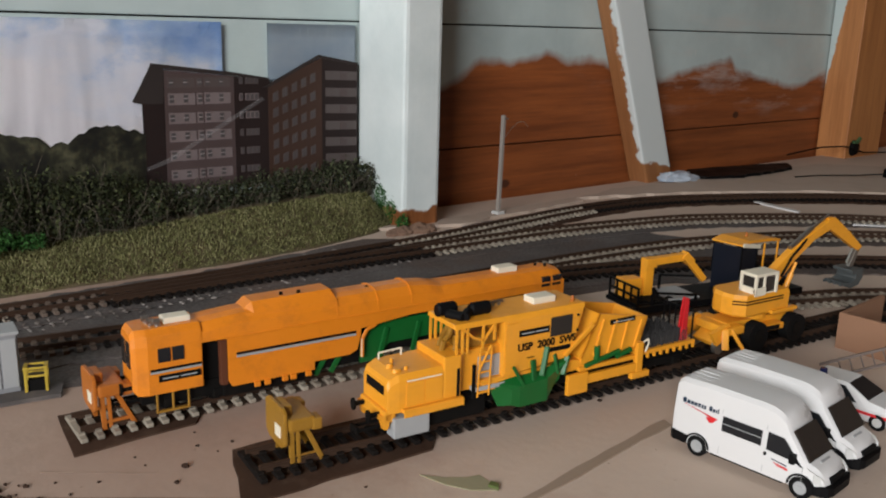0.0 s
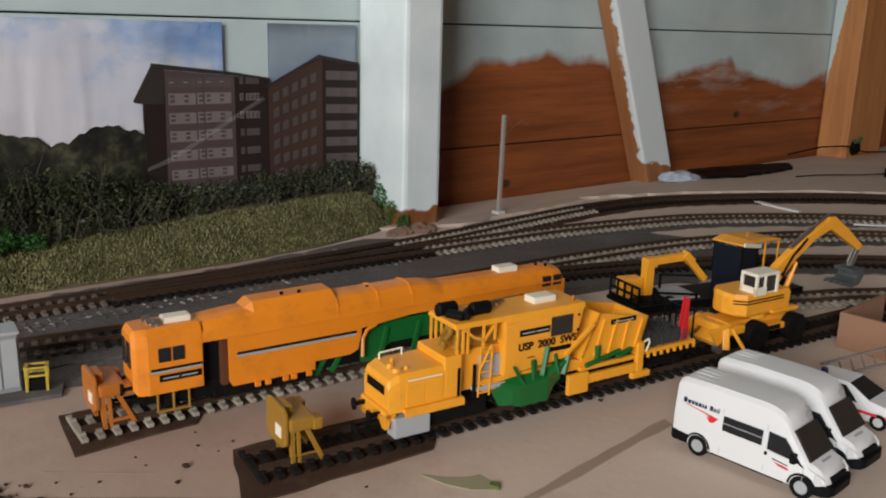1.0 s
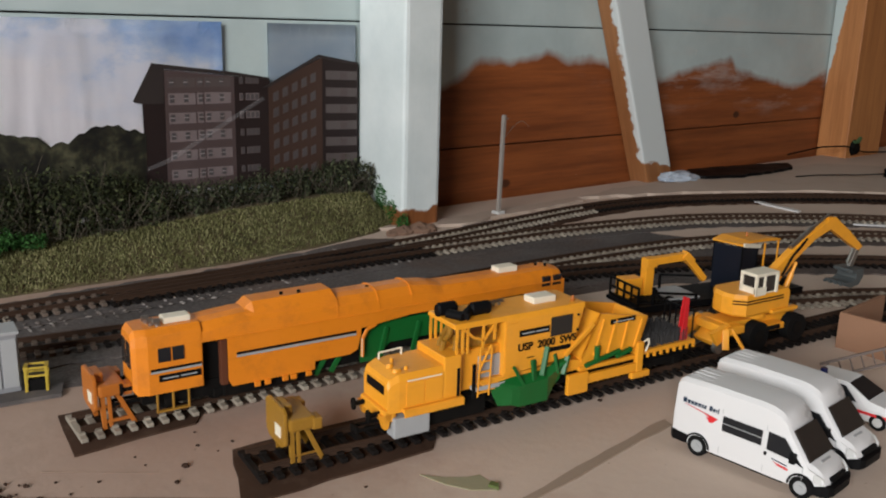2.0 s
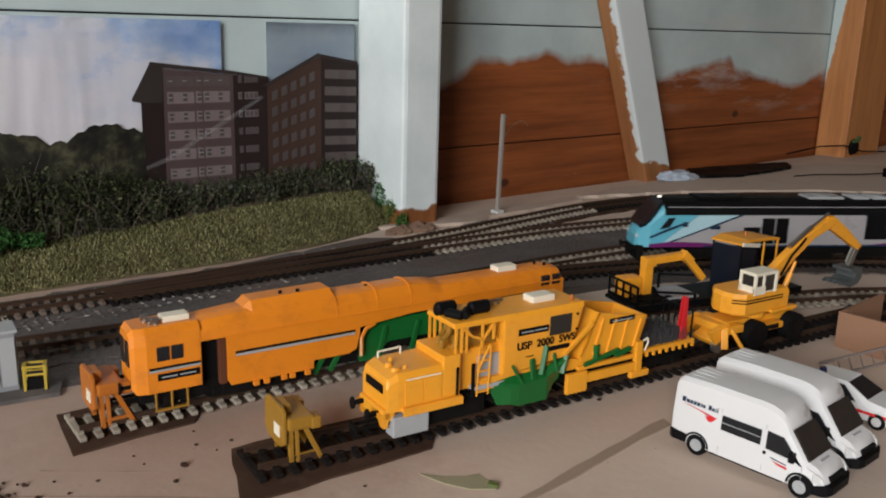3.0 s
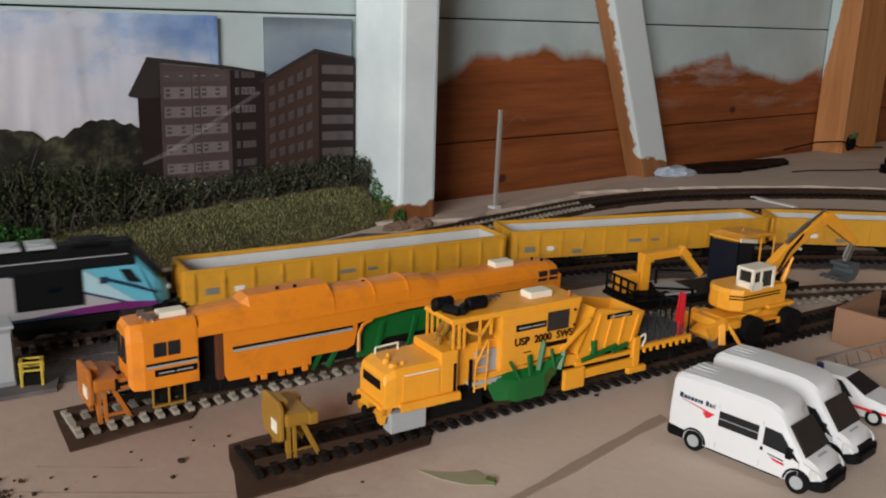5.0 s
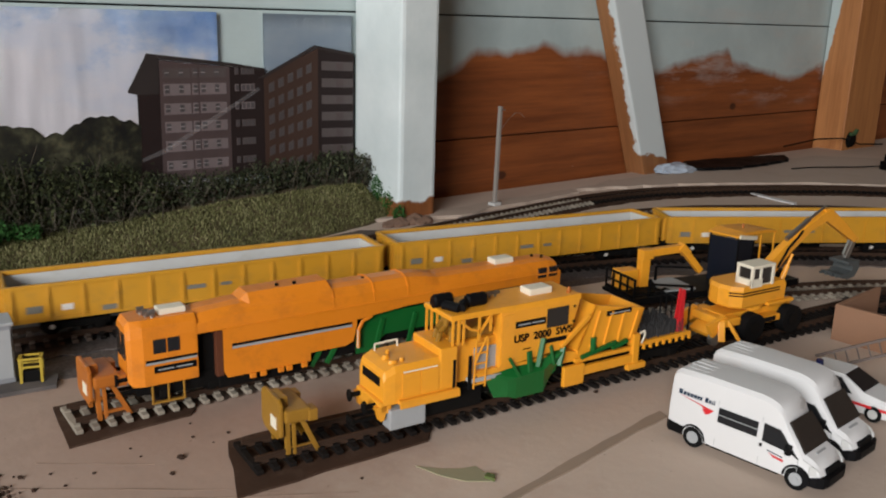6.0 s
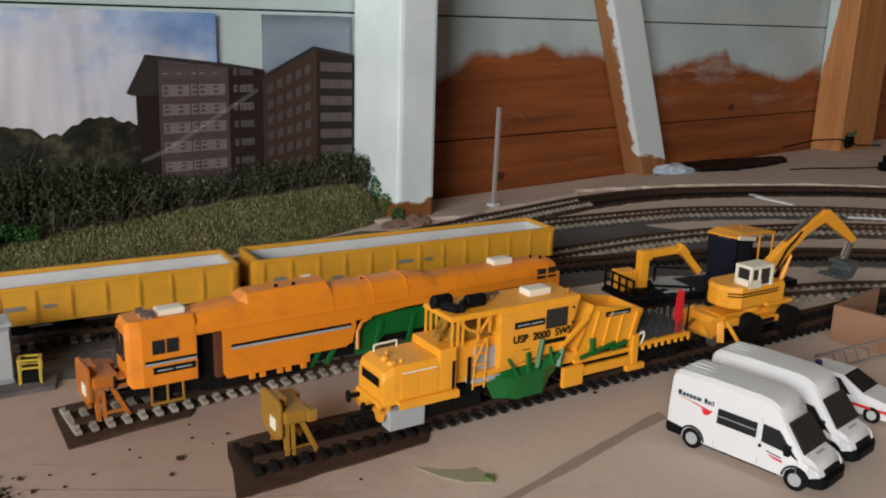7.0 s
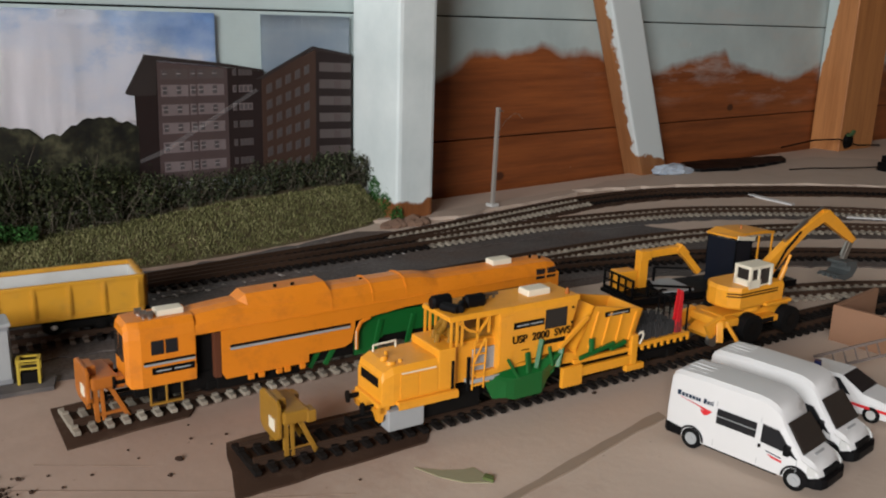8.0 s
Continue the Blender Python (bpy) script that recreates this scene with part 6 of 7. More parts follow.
patch("underlay", "brown card underlay below the dark siding", "underlay", local_strip(AF, [(-0.018, -0.027), (0.075, -0.021), (0.082, -0.012), (0.082, 0.024), (-0.006, 0.022)]), 0.0, 0.0010, CORK, 0.0006, 3)
_bf = pose(-0.170, 0.377, 0, 0, 0, 35.6)
patch("underlay", "brown card underlay below the pale siding", "underlay", local_strip(_bf, [(-0.006, -0.024), (0.050, -0.020), (0.056, -0.012), (0.056, 0.024), (-0.004, 0.022)]), 0.0, 0.0010, CORK, 0.0008, 4)
patch("road_strip", "dull grey-brown painted strip across the table", "road", [(0.020, 0.312), (0.025, 0.3112), (0.1165, 0.4030), (0.1145, 0.409)], 0.0, 0.0007, plain("grey_brown_paint", (0.30, 0.225, 0.165), 0.8, vary=0.2, scale=50), 0.0006, 5)
patch("paint_smear", "pale green paint smear on the table", "stain", [(-0.008, 0.3455), (0.004, 0.339), (0.016, 0.334), (0.026, 0.3345), (0.0235, 0.341), (0.0195, 0.347), (0.013, 0.3455), (0.004, 0.344)], 0.0, 0.0004, plain("green_smear", (0.259, 0.238, 0.144), 0.8, vary=0.3, scale=90), 0.0012, 6)
patch("moss_tuft", "small dull green tuft on the table", "stain", [(0.0225, 0.3375), (0.0265, 0.3355), (0.0270, 0.3385), (0.0240, 0.3405)], 0.0, 0.0016, plain("moss_green", (0.09, 0.12, 0.03), 0.9, vary=0.3), 0.0005, 7)

_rnd = random.Random(11)
SPECK = plain("dark_crumb", (0.045, 0.026, 0.018), 0.9, vary=0.4)
for _x, _y, _r in ((-0.1102, 0.3477, 0.0019), (-0.1099, 0.334, 0.0013), (-0.1424, 0.3327, 0.0009), (-0.1105, 0.3673, 0.0009), (-0.0956, 0.3727, 0.0009), (-0.085, 0.3446, 0.0008), (-0.1156, 0.3808, 0.0007), (-0.1349, 0.355, 0.0007),
                   (0.0856, 0.4303, 0.0014), (-0.0298, 0.3346, 0.0008), (-0.100, 0.363, 0.0006), (-0.128, 0.348, 0.0006), (-0.150, 0.322, 0.0009), (-0.160, 0.331, 0.0008), (0.110, 0.448, 0.0010)):
    _b = bmesh.new()
    bmesh.ops.create_icosphere(_b, subdivisions=2, radius=_r)
    for _v in _b.verts:
        _v.co *= _rnd.uniform(0.7, 1.15)
        _v.co.z = max(-_r * 0.35, _v.co.z * 0.5)
    _o = new("crumb", mesh_of(_b, SPECK))
    _o.matrix_basis = pose(_x, _y, _r * 0.35, 0, 0, _rnd.uniform(0, 360))
    tagged(_o, "small dark brown crumb on the table", "crumb", group="crumbs on the table")
_b = bmesh.new()
for _ in range(260):
    _a, _d = _rnd.uniform(0, 6.28), abs(_rnd.gauss(0, 0.010))
    _c = Vector((-0.181 + _d * math.cos(_a), 0.310 + _d * 0.8 * math.sin(_a), 0.0))
    _t = bmesh.new()
    bmesh.ops.create_icosphere(_t, subdivisions=1, radius=_rnd.uniform(0.0005, 0.0014))
    join(_b, _t, Matrix.Translation(_c + Vector((0, 0, 0.0006))))
tagged(new("grit", mesh_of(_b, SPECK)), "scatter of dark grit on the table", "grit", kind="stuff")

CRACK = plain("crack_line", (0.24, 0.165, 0.12), 0.9, vary=0.3)
for _pts in ([(-0.20, 0.3175), (-0.150, 0.3195), (-0.085, 0.3225), (-0.060, 0.3215), (-0.060, 0.3220), (-0.085, 0.3231), (-0.150, 0.3201), (-0.20, 0.3181)],
             [(-0.170, 0.3395), (-0.120, 0.3415), (-0.120, 0.3418), (-0.170, 0.3399)], [(-0.16, 0.308), (-0.03, 0.3235), (-0.03, 0.3238), (-0.16, 0.3084)]):
    patch("crack", "thin dark crack in the table paint", "crack", _pts, 0.0, 0.0002, CRACK, 0.0003, 9)

# grey platform with relay cabinet and yellow frame
patch("platform", "grey painted platform slab", "platform", [(-0.262, 0.3930), (-0.2215, 0.4010), (-0.1940, 0.4165), (-0.1980, 0.4290), (-0.2160, 0.4420), (-0.262, 0.4350)], 0.0, 0.0022, plain("slab_grey", (0.075, 0.066, 0.062), 0.85, vary=0.25, scale=70, dirt=(0.24, 0.2, 0.17)), 0.0008, 8)


def relay_cabinet():
    t = thing("relay_cabinet", "light grey model trackside cabinet with panelled doors", "cabinet", pose(-0.2150, 0.4180, 0.0022, 0, 0, 33))
    b = bmesh.new()
    box(b, -0.034, 0.0, 0.0, 0.016, 0.0, 0.0315, 0.0008)
    body = part("body", b, plain("cabinet_grey", (0.22, 0.225, 0.235), 0.55, vary=0.1), t)
    b = bmesh.new()
    box(b, -0.035, 0.001, -0.001, 0.017, 0.0310, 0.0328, 0.0005)
    part("lid", b, GREY, t)
    for i in range(4):
        plate_on("door", body, -0.0325 + i * 0.0082, -0.0255 + i * 0.0082, 0.003, 0.029, -0.0001, GREY, t=0.0005)
    b = bmesh.new()
    box(b, -0.0001, 0.0005, 0.003, 0.013, 0.003, 0.029)
    part("end_panel", b, GREY, body)
    return t


relay_cabinet()


def yellow_frame():
    t = thing("hand_frame", "small yellow model lever frame beside the cabinet", "frame", pose(-0.2118, 0.4165, 0.0022, 0, 0, 20) @ Matrix.Diagonal((0.85, 0.7, 0.85, 1)))
    b = bmesh.new()
    for x, y in ((0.0, 0.0), (0.0115, 0.0), (0.0, 0.010), (0.0115, 0.010)):
        beam(b, (x, y, 0.0), (x, y, 0.0155), 0.0016, 0.0016)
    beam(b, (0.0115, 0.0, 0.0150), (0.0115, 0.010, 0.0150), 0.0022, 0.0016)
    beam(b, (0.0, 0.0, 0.0150), (0.0, 0.010, 0.0150), 0.0022, 0.0016)
    for z in (0.010, 0.0150):
        beam(b, (0.0, 0.0, z), (0.0115, 0.0, z), 0.0012, 0.0012)
        beam(b, (0.0, 0.010, z), (0.0115, 0.010, z), 0.0012, 0.0012)
    part("frame", b, plain("dull_yellow", (0.40, 0.28, 0.025), 0.5, vary=0.15), t)
    b = bmesh.new()
    box(b, 0.001, 0.0105, 0.001, 0.009, 0.0, 0.007, 0.0005)
    part("box", b, SOOT, t)
    return t


yellow_frame()

# trackbeds
patch("trackbed", "grey gritty painted ground between the running lines", "trackbed", [(-0.72, 0.10), (-0.50, 0.23), (-0.262, 0.392), (-0.235, 0.425), (-0.195, 0.427), (-0.12, 0.475), (0.05, 0.592), (0.13, 0.640), (0.20, 0.66), (0.25, 0.70), (0.25, 0.80), (0.19, 0.84), (0.10, 0.795), (0.0, 0.775), (-0.07, 0.775), (-0.17, 0.665), (-0.30, 0.56), (-0.45, 0.42), (-0.75, 0.16)], 0.0, 0.0003, BALLAST, 0.004, 20)
trackbed("grey gritty trackbed under the running line", PTS_E, 0.030, 21)
trackbed("grey gritty trackbed under the outer lines", PTS_D1[10:120], 0.028, 22, z=0.0009)
trackbed("grey gritty trackbed under the inner curve", PTS_D2, 0.026, 23, z=0.0007)
trackbed("grey-brown trackbed under the curve", PTS_C, 0.026, 24, z=0.0005)
trackbed("brown underlay along the outer curve", PTS_D1[84:], 0.024, 25, CORK, z=0.0010)
trackbed("pale gritty bed under the siding curve", PTS_B[70:], 0.018, 26, z=0.0006)
_t = thing("railway_junction", "dark sleepers and point rails of the junction", "track", kind="structure")
for _p, _a in PTS_D1[50:98]:
    piece("sleeper", BROWN_ME if _p.x < -0.205 else DARK_ME, _t, pose(_p.x, _p.y, 0.0012, 0, 0, math.degrees(_a)))
for _p, _a in PTS_D2[0:36]:
    piece("sleeper", DARK_ME, _t, pose(_p.x, _p.y, 0.0010, 0, 0, math.degrees(_a)))
for _p, _a in PTS_D1[134:]:
    piece("sleeper", DARK_ME, _t, pose(_p.x, _p.y, 0.0012, 0, 0, math.degrees(_a)))
for _p, _a in PTS_D1[98:134]:
    piece("sleeper", PALE_ME, _t, pose(_p.x, _p.y, 0.0012, 0, 0, math.degrees(_a)))

# pale flakes of plaster and paper between the bank and the tracks
_rnd = random.Random(17)
_b = bmesh.new()
for _ in range(420):
    _p, _a = PTS_D1[_rnd.randrange(52, 125)]
    _k = _rnd.choice((0.020, 0.023, -0.021, -0.028, -0.035)) + _rnd.gauss(0, 0.003)
    _t = bmesh.new()
    _s = _rnd.uniform(0.0006, 0.0020)
    prism(_t, [(_s * _rnd.uniform(0.6, 1.4) * math.cos(_q * 1.2566), _s * _rnd.uniform(0.4, 1.0) * math.sin(_q * 1.2566)) for _q in range(5)], 0.0, 0.0005, "z")
    join(_b, _t, pose(_p.x - math.sin(_a) * _k, _p.y + math.cos(_a) * _k, 0.0011, 0, 0, _rnd.uniform(0, 360)))
tagged(new("flakes", mesh_of(_b, island_vary("plaster_flake", [(0.1, (0.06, 0.05, 0.045)), (0.55, (0.20, 0.17, 0.15)), (0.9, (0.5, 0.46, 0.43))]))), "pale flakes of plaster and paper beside the tracks", "debris", kind="stuff")

# far right: offcuts of card and board along the wall foot
CARD = plain("pale_card", (0.46, 0.37, 0.30), 0.8, vary=0.12, scale=30, dirt=(0.3, 0.22, 0.16))
patch("card_offcut", "pale torn card behind the outer curve", "card", [(0.155, 0.988), (0.195, 1.006), (0.30, 1.045), (0.45, 1.075), (0.70, 1.075), (0.80, 1.30), (0.56, 1.31), (0.42, 1.20), (0.298, 1.112), (0.205, 1.052), (0.180, 1.012)], 0.0, 0.0035, CARD, 0.003, 31)
patch("black_strip", "flat black strip of felt by the wall", "felt", [(0.303, 1.140), (0.345, 1.138), (0.40, 1.160), (0.497, 1.240), (0.505, 1.285), (0.42, 1.245), (0.335, 1.195)], 0.0036, 0.0075, BLACK, 0.002, 32)
patch("card_strip", "thin white card strip on the table", "card", [(0.360, 1.000), (0.3665, 1.004), (0.3965, 0.953), (0.391, 0.948)], 0.0, 0.0020, WHITE, 0.0004, 33)
patch("card_strip", "thin white card strip on the table", "card", [(0.425, 0.8885), (0.428, 0.894), (0.52, 0.885), (0.518, 0.879)], 0.0, 0.0020, WHITE, 0.0004, 34)
patch("table_edge", "pale broken edge of the table along the track", "trim", [(-0.075, 0.800), (-0.030, 0.816), (0.02, 0.838), (0.060, 0.882), (0.110, 0.928), (0.158, 0.976), (0.150, 0.990), (0.100, 0.945), (0.050, 0.902), (0.005, 0.860), (-0.045, 0.826)], 0.0, 0.0030, CARD, 0.0022, 35)

_b = bmesh.new()
bmesh.ops.create_icosphere(_b, subdivisions=3, radius=0.02)
for _v in _b.verts:
    _v.co = Vector((_v.co.x * 1.5, _v.co.y * 0.8, max(-0.001, _v.co.z * 0.5))) * (1 + 0.35 * noise.noise(_v.co * 140))
_o = new("crumpled_bag", mesh_of(_b, plain("pale_blue_film", (0.42, 0.48, 0.55), 0.3, vary=0.2)))
_o.matrix_basis = pose(0.305, 1.128, 0.0045, 0, 0, 30)
tagged(_o, "crumpled pale blue plastic film by the wall", "plastic film")


def catenary_mast():
    t = thing("catenary_mast", "grey model overhead-line mast with a thin wire bracket", "mast", pose(0.0566, 0.8880, 0.0022, 0, 0, 40))
    b = bmesh.new()
    box(b, -0.005, 0.005, -0.005, 0.005, 0.0, 0.004, 0.0008)
    part("base", b, PALE_GREY, t)
    b = bmesh.new()
    beam(b, (0, 0, 0.003), (0.0022, 0, 0.1020), 0.0036, 0.0036, 0.0004)
    part("pole", b, plain("mast_grey", (0.28, 0.25, 0.22), 0.6, vary=0.15), t)
    b = bmesh.new()
    pipe(b, [(0.0015, -0.002, 0.078), (0.010, -0.005, 0.090), (0.016, -0.008, 0.0955), (0.021, -0.010, 0.0955), (0.026, -0.012, 0.0905)], 0.00022, 5)
    pipe(b, [(0.002, -0.002, 0.099), (0.006, -0.003, 0.0985)], 0.0008, 6)
    part("bracket", b, STEEL, t)
    return t


catenary_mast()


def boxed_card(m):
    t = thing("card_box", "open brown hardboard box side beside the siding", "box", m)
    b = bmesh.new()
    box(b, 0.0, 0.075, -0.0015, 0.0015, 0.0, 0.0235, 0.0004)
    part("front", b, plain("hardboard", (0.24, 0.125, 0.07), 0.75, vary=0.15, scale=200), t)
    b = bmesh.new()
    box(b, 0.0, 0.003, 0.0015, 0.06, 0.0, 0.0235, 0.0004)
    part("end", b, plain("hardboard_end", (0.24, 0.125, 0.07), 0.75, vary=0.15, scale=200), t)
    return t


boxed_card(pose(0.2510, 0.5240, 0, 0, 0, -48))


LADDER_BROWN = plain("brown_grey_plastic", (0.13, 0.10, 0.085), 0.6)


def model_ladder(m):
    t = thing("model_ladder", "brown-grey plastic model ladder leaning beside the car", "ladder", m)
    for y in (-0.0045, 0.0045):
        b = bmesh.new()
        beam(b, (0, y, 0), (0, y, 0.062), 0.0011, 0.0014)
        part("stile", b, LADDER_BROWN, t)
    for k in range(10):
        b = bmesh.new()
        rod(b, (0, -0.0045, 0.004 + k * 0.006), (0, 0.0045, 0.004 + k * 0.006), 0.0005, 6)
        part("rung", b, LADDER_BROWN, t)
    return t


model_ladder(Matrix.Translation((0.2170, 0.4650, 0.0065)) @ (Vector((0.05, -0.01, 0.020))).to_track_quat("Z", "Y").to_matrix().to_4x4())

# dark clip with wires at the wall foot, knot in the corner post
_t = thing("cable_clip", "black cable clip with loose wires on the card", "clip", pose(0.607, 1.190, 0.0035, 0, 0, 20))
_b = bmesh.new()
box(_b, 0.0, 0.03, -0.008, 0.008, 0.0, 0.012, 0.001)
box(_b, 0.004, 0.014, -0.006, 0.006, 0.012, 0.021, 0.001)
part("body", _b, BLACK, _t)
_b = bmesh.new()
pipe(_b, [(0.0, 0.0, 0.006), (-0.04, 0.01, 0.004), (-0.09, 0.035, 0.001), (-0.13, 0.03, 0.001)], 0.0009, 6)
part("wire", _b, BLACK, _t)
_t = thing("wall_plug", "dark green round knob on the corner post", "knob", WALL @ pose(0.921, -0.0525, 0.016))
_b = bmesh.new()
rod(_b, (0, 0, 0), (0, -0.006, 0), 0.013, 24, 0.010)
part("body", _b, SOOT, _t)
_b = bmesh.new()
prism(_b, [(-0.011, 0.008), (0.004, 0.008), (0.013, 0.016), (0.006, 0.018), (-0.004, 0.012), (-0.014, 0.013)], -0.008, -0.004, "y", 0.001)
part("rim", _b, plain("dull_green", (0.06, 0.13, 0.05), 0.6), _t)
_b = bmesh.new()
pipe(_b, [(0.70, -0.066, 0.022), (0.80, -0.062, 0.026), (0.88, -0.060, 0.022), (0.93, -0.066, 0.010), (1.0, -0.07, 0.006)], 0.0012, 6)
_o = tagged(new("cable", mesh_of(_b, SOOT)), "thin dark cable along the wall foot", "cable")
_o.matrix_basis = WALL


# ---------------- embankment and backscene ----------------
def foot_n(u):
    return float(np.interp(u, [-1.2, -0.36, -0.19, -0.10, -0.03, 0.005], [-0.098, -0.098, -0.102, -0.094, -0.076, -0.060]))


def crest_z(u):
    return float(np.interp(u, [-1.2, -0.34, -0.255, -0.157, -0.04, -0.015, 0.006], [0.016, 0.017, 0.0215, 0.028, 0.032, 0.030, 0.004]))


def slope_at(u, f):
    """A point of the bank: f = 0 at its foot, 1 at its crest, 2 at the wall."""
    n0, n1, z1 = foot_n(u), -0.040, crest_z(u)
    if f <= 1:
        bulge = math.sin(f * math.pi) * 0.003
        return Vector((u, n0 + (n1 - n0) * f, z1 * f + bulge + 0.0015 * noise.noise(Vector((u * 60, f * 3, 0)))))
    return Vector((u, n1 + (-0.003 - n1) * (f - 1), z1 + 0.004 * (f - 1)))


def embankment():
    t = thing("embankment", "grass-covered model embankment with hedge along its crest", "embankment", WALL, kind="structure")
    b = bmesh.new()
    us = [-0.75 + 0.012 * i for i in range(64)]
    us = [u for u in us if u < 0.008]
    fs = [0, 0.15, 0.3, 0.45, 0.6, 0.75, 0.9, 1.0, 1.4, 2.0]
    grid = [[b.verts.new(slope_at(u, f)) for f in fs] for u in us]
    base = [[b.verts.new((u, slope_at(u, f).y, 0.0)) for f in (0, 2)] for u in us]
    for i in range(len(us) - 1):
        for j in range(len(fs) - 1):
            b.faces.new((grid[i][j], grid[i + 1][j], grid[i + 1][j + 1], grid[i][j + 1]))
    b.faces.new(grid[-1] + [base[-1][1], base[-1][0]])
    part("bank", b, EARTH, t)
    rnd = np.random.RandomState(5)
    verts, faces = [], []
    for _ in range(26000):
        u = rnd.uniform(-0.46, 0.004)
        f = rnd.uniform(0.03, 1.08)
        p = slope_at(u, min(f, 1.0))
        a, h, w = rnd.uniform(0, 6.28), rnd.uniform(0.0012, 0.0034), 0.0006
        d = Vector((math.cos(a), math.sin(a), 0)) * w
        tip = p + Vector((rnd.uniform(-1, 1) * 0.0014, rnd.uniform(-1, 0.3) * 0.0014, h))
        k = len(verts)
        verts += [p - d, p + d, tip]
        faces.append((k, k + 1, k + 2))
    me = bpy.data.meshes.new("grass")
    me.from_pydata(verts, [], faces)
    me.materials.append(GRASS)
    g = tagged(new("grass", me), "mottled green and straw static grass on the bank", "grass", kind="stuff")
    g.matrix_basis = WALL
    return t


def foliage(name, label, category, blobs, count, size, material, seed, twigs=0):
    """Leaf bits filling uneven lumps, thinner towards their skins; blobs are (u, n, z, ru, rn, rz)."""
    rnd = np.random.RandomState(seed)
    t = thing(name, label, category, WALL)
    verts, faces = [], []
    vol = np.array([q[3] * q[4] * q[5] for q in blobs]) ** 0.8
    pick = rnd.choice(len(blobs), count, p=vol / vol.sum())
    for i in pick:
        u, n, z, ru, rn, rz = blobs[i]
        d = rnd.normal(size=3)
        d /= np.linalg.norm(d)
        r = rnd.uniform(0.25, 1.0) ** 0.5 * (1 + 0.35 * noise.noise(Vector(d * 2.2 + i)))
        p = Vector((u + d[0] * ru * r, min(n + d[1] * rn * r, -0.0025), max(z + d[2] * rz * r, 0.004)))
        a, e = Vector(rnd.normal(size=3)).normalized(), Vector(rnd.normal(size=3)).normalized()
        s = size * rnd.uniform(0.5, 1.3)
        k = len(verts)
        verts += [p - a * s, p + e * s * 0.5, p + a * s, p - e * s * 0.5]
        faces.append((k, k + 1, k + 2, k + 3))
    me = bpy.data.meshes.new("leaves")
    me.from_pydata(verts, [], faces)
    me.materials.append(material)
    o = new("leaves", me)
    o.parent = t
    tagged(o, kind="stuff")
    if twigs:
        b = bmesh.new()
        for _ in range(twigs):
            u, n, z, ru, rn, rz = blobs[rnd.randint(len(blobs))]
            p = Vector((u + rnd.uniform(-0.5, 0.5) * ru, n, max(0.004, z - rz)))
            for _ in range(3):
                q = p + Vector((rnd.uniform(-1, 1) * ru * 0.9, rnd.uniform(-1.0, 0.6) * rn * 0.5, rnd.uniform(-0.1, 0.8) * rz))
                rod(b, p, q, 0.0004, 5, 0.0003)
                p = q
        part("twig_tangle", b, TWIG, t, kind="stuff")
    return t


embankment()
_rnd = random.Random(8)
_hedge = []
for _i in range(34):
    _u = -0.235 + _i * 0.0073
    _zc = crest_z(min(_u, -0.02))
    _top = float(np.interp(_u, [-0.24, -0.2, -0.14, -0.08, -0.03, 0.01], [0.058, 0.055, 0.054, 0.056, 0.062, 0.060])) + _rnd.uniform(-0.005, 0.004)
    _hedge.append((_u, -0.026 + _rnd.uniform(-0.006, 0.006), (_zc + _top) / 2, 0.009, 0.012, (_top - _zc) / 2 + 0.003))
foliage("hedge", "tangled dark green lichen hedge along the bank", "hedge", _hedge, 9000, 0.0019, LEAF, 1, 420)
_bush = []
for _i in range(26):
    _u = -0.42 + _i * 0.0078
    _top = float(np.interp(_u, [-0.42, -0.32, -0.27, -0.22], [0.085, 0.078, 0.068, 0.060])) + _rnd.uniform(-0.006, 0.006)
    _zc = crest_z(_u) - 0.004
    _bush.append((_u, -0.028 + _rnd.uniform(-0.010, 0.006), (_zc + _top) / 2, 0.013, 0.014, (_top - _zc) / 2 + 0.002))
foliage("bushes", "dense dark model bushes at the end of the bank", "bush", _bush, 11000, 0.0020, TREE_LEAF, 2, 240)
foliage("bright_bush", "bright green model bush on the bank", "bush", [(-0.352, -0.055, 0.030, 0.022, 0.010, 0.010), (-0.325, -0.052, 0.026, 0.014, 0.008, 0.006), (-0.375, -0.055, 0.034, 0.02, 0.010, 0.014)], 2200, 0.0017, BRIGHT_LEAF, 3)
foliage("bank_tuft", "green painted scrub at the foot of the post", "bush", [(0.002, -0.062, 0.016, 0.006, 0.010, 0.014), (0.000, -0.080, 0.008, 0.007, 0.006, 0.008), (-0.001, -0.045, 0.026, 0.004, 0.010, 0.014)], 1500, 0.0016, BRIGHT_LEAF, 4)
_b = bmesh.new()
for _k in range(26):
    _t = bmesh.new()
    bmesh.ops.create_icosphere(_t, subdivisions=1, radius=_rnd.uniform(0.003, 0.008))
    join(_b, _t, Matrix.Translation((_rnd.uniform(-0.022, 0.030), _rnd.uniform(-0.098, -0.082), 0.0015)) @ Matrix.Diagonal((1.3, 1, _rnd.uniform(0.3, 0.8), 1)))
_o = tagged(new("plaster_lumps", mesh_of(_b, plain("brown_plaster", (0.20, 0.12, 0.08), 0.9, vary=0.4, scale=90))), "rough brown plaster lumps round the post foot", "plaster", kind="stuff")
_o.matrix_basis = WALL


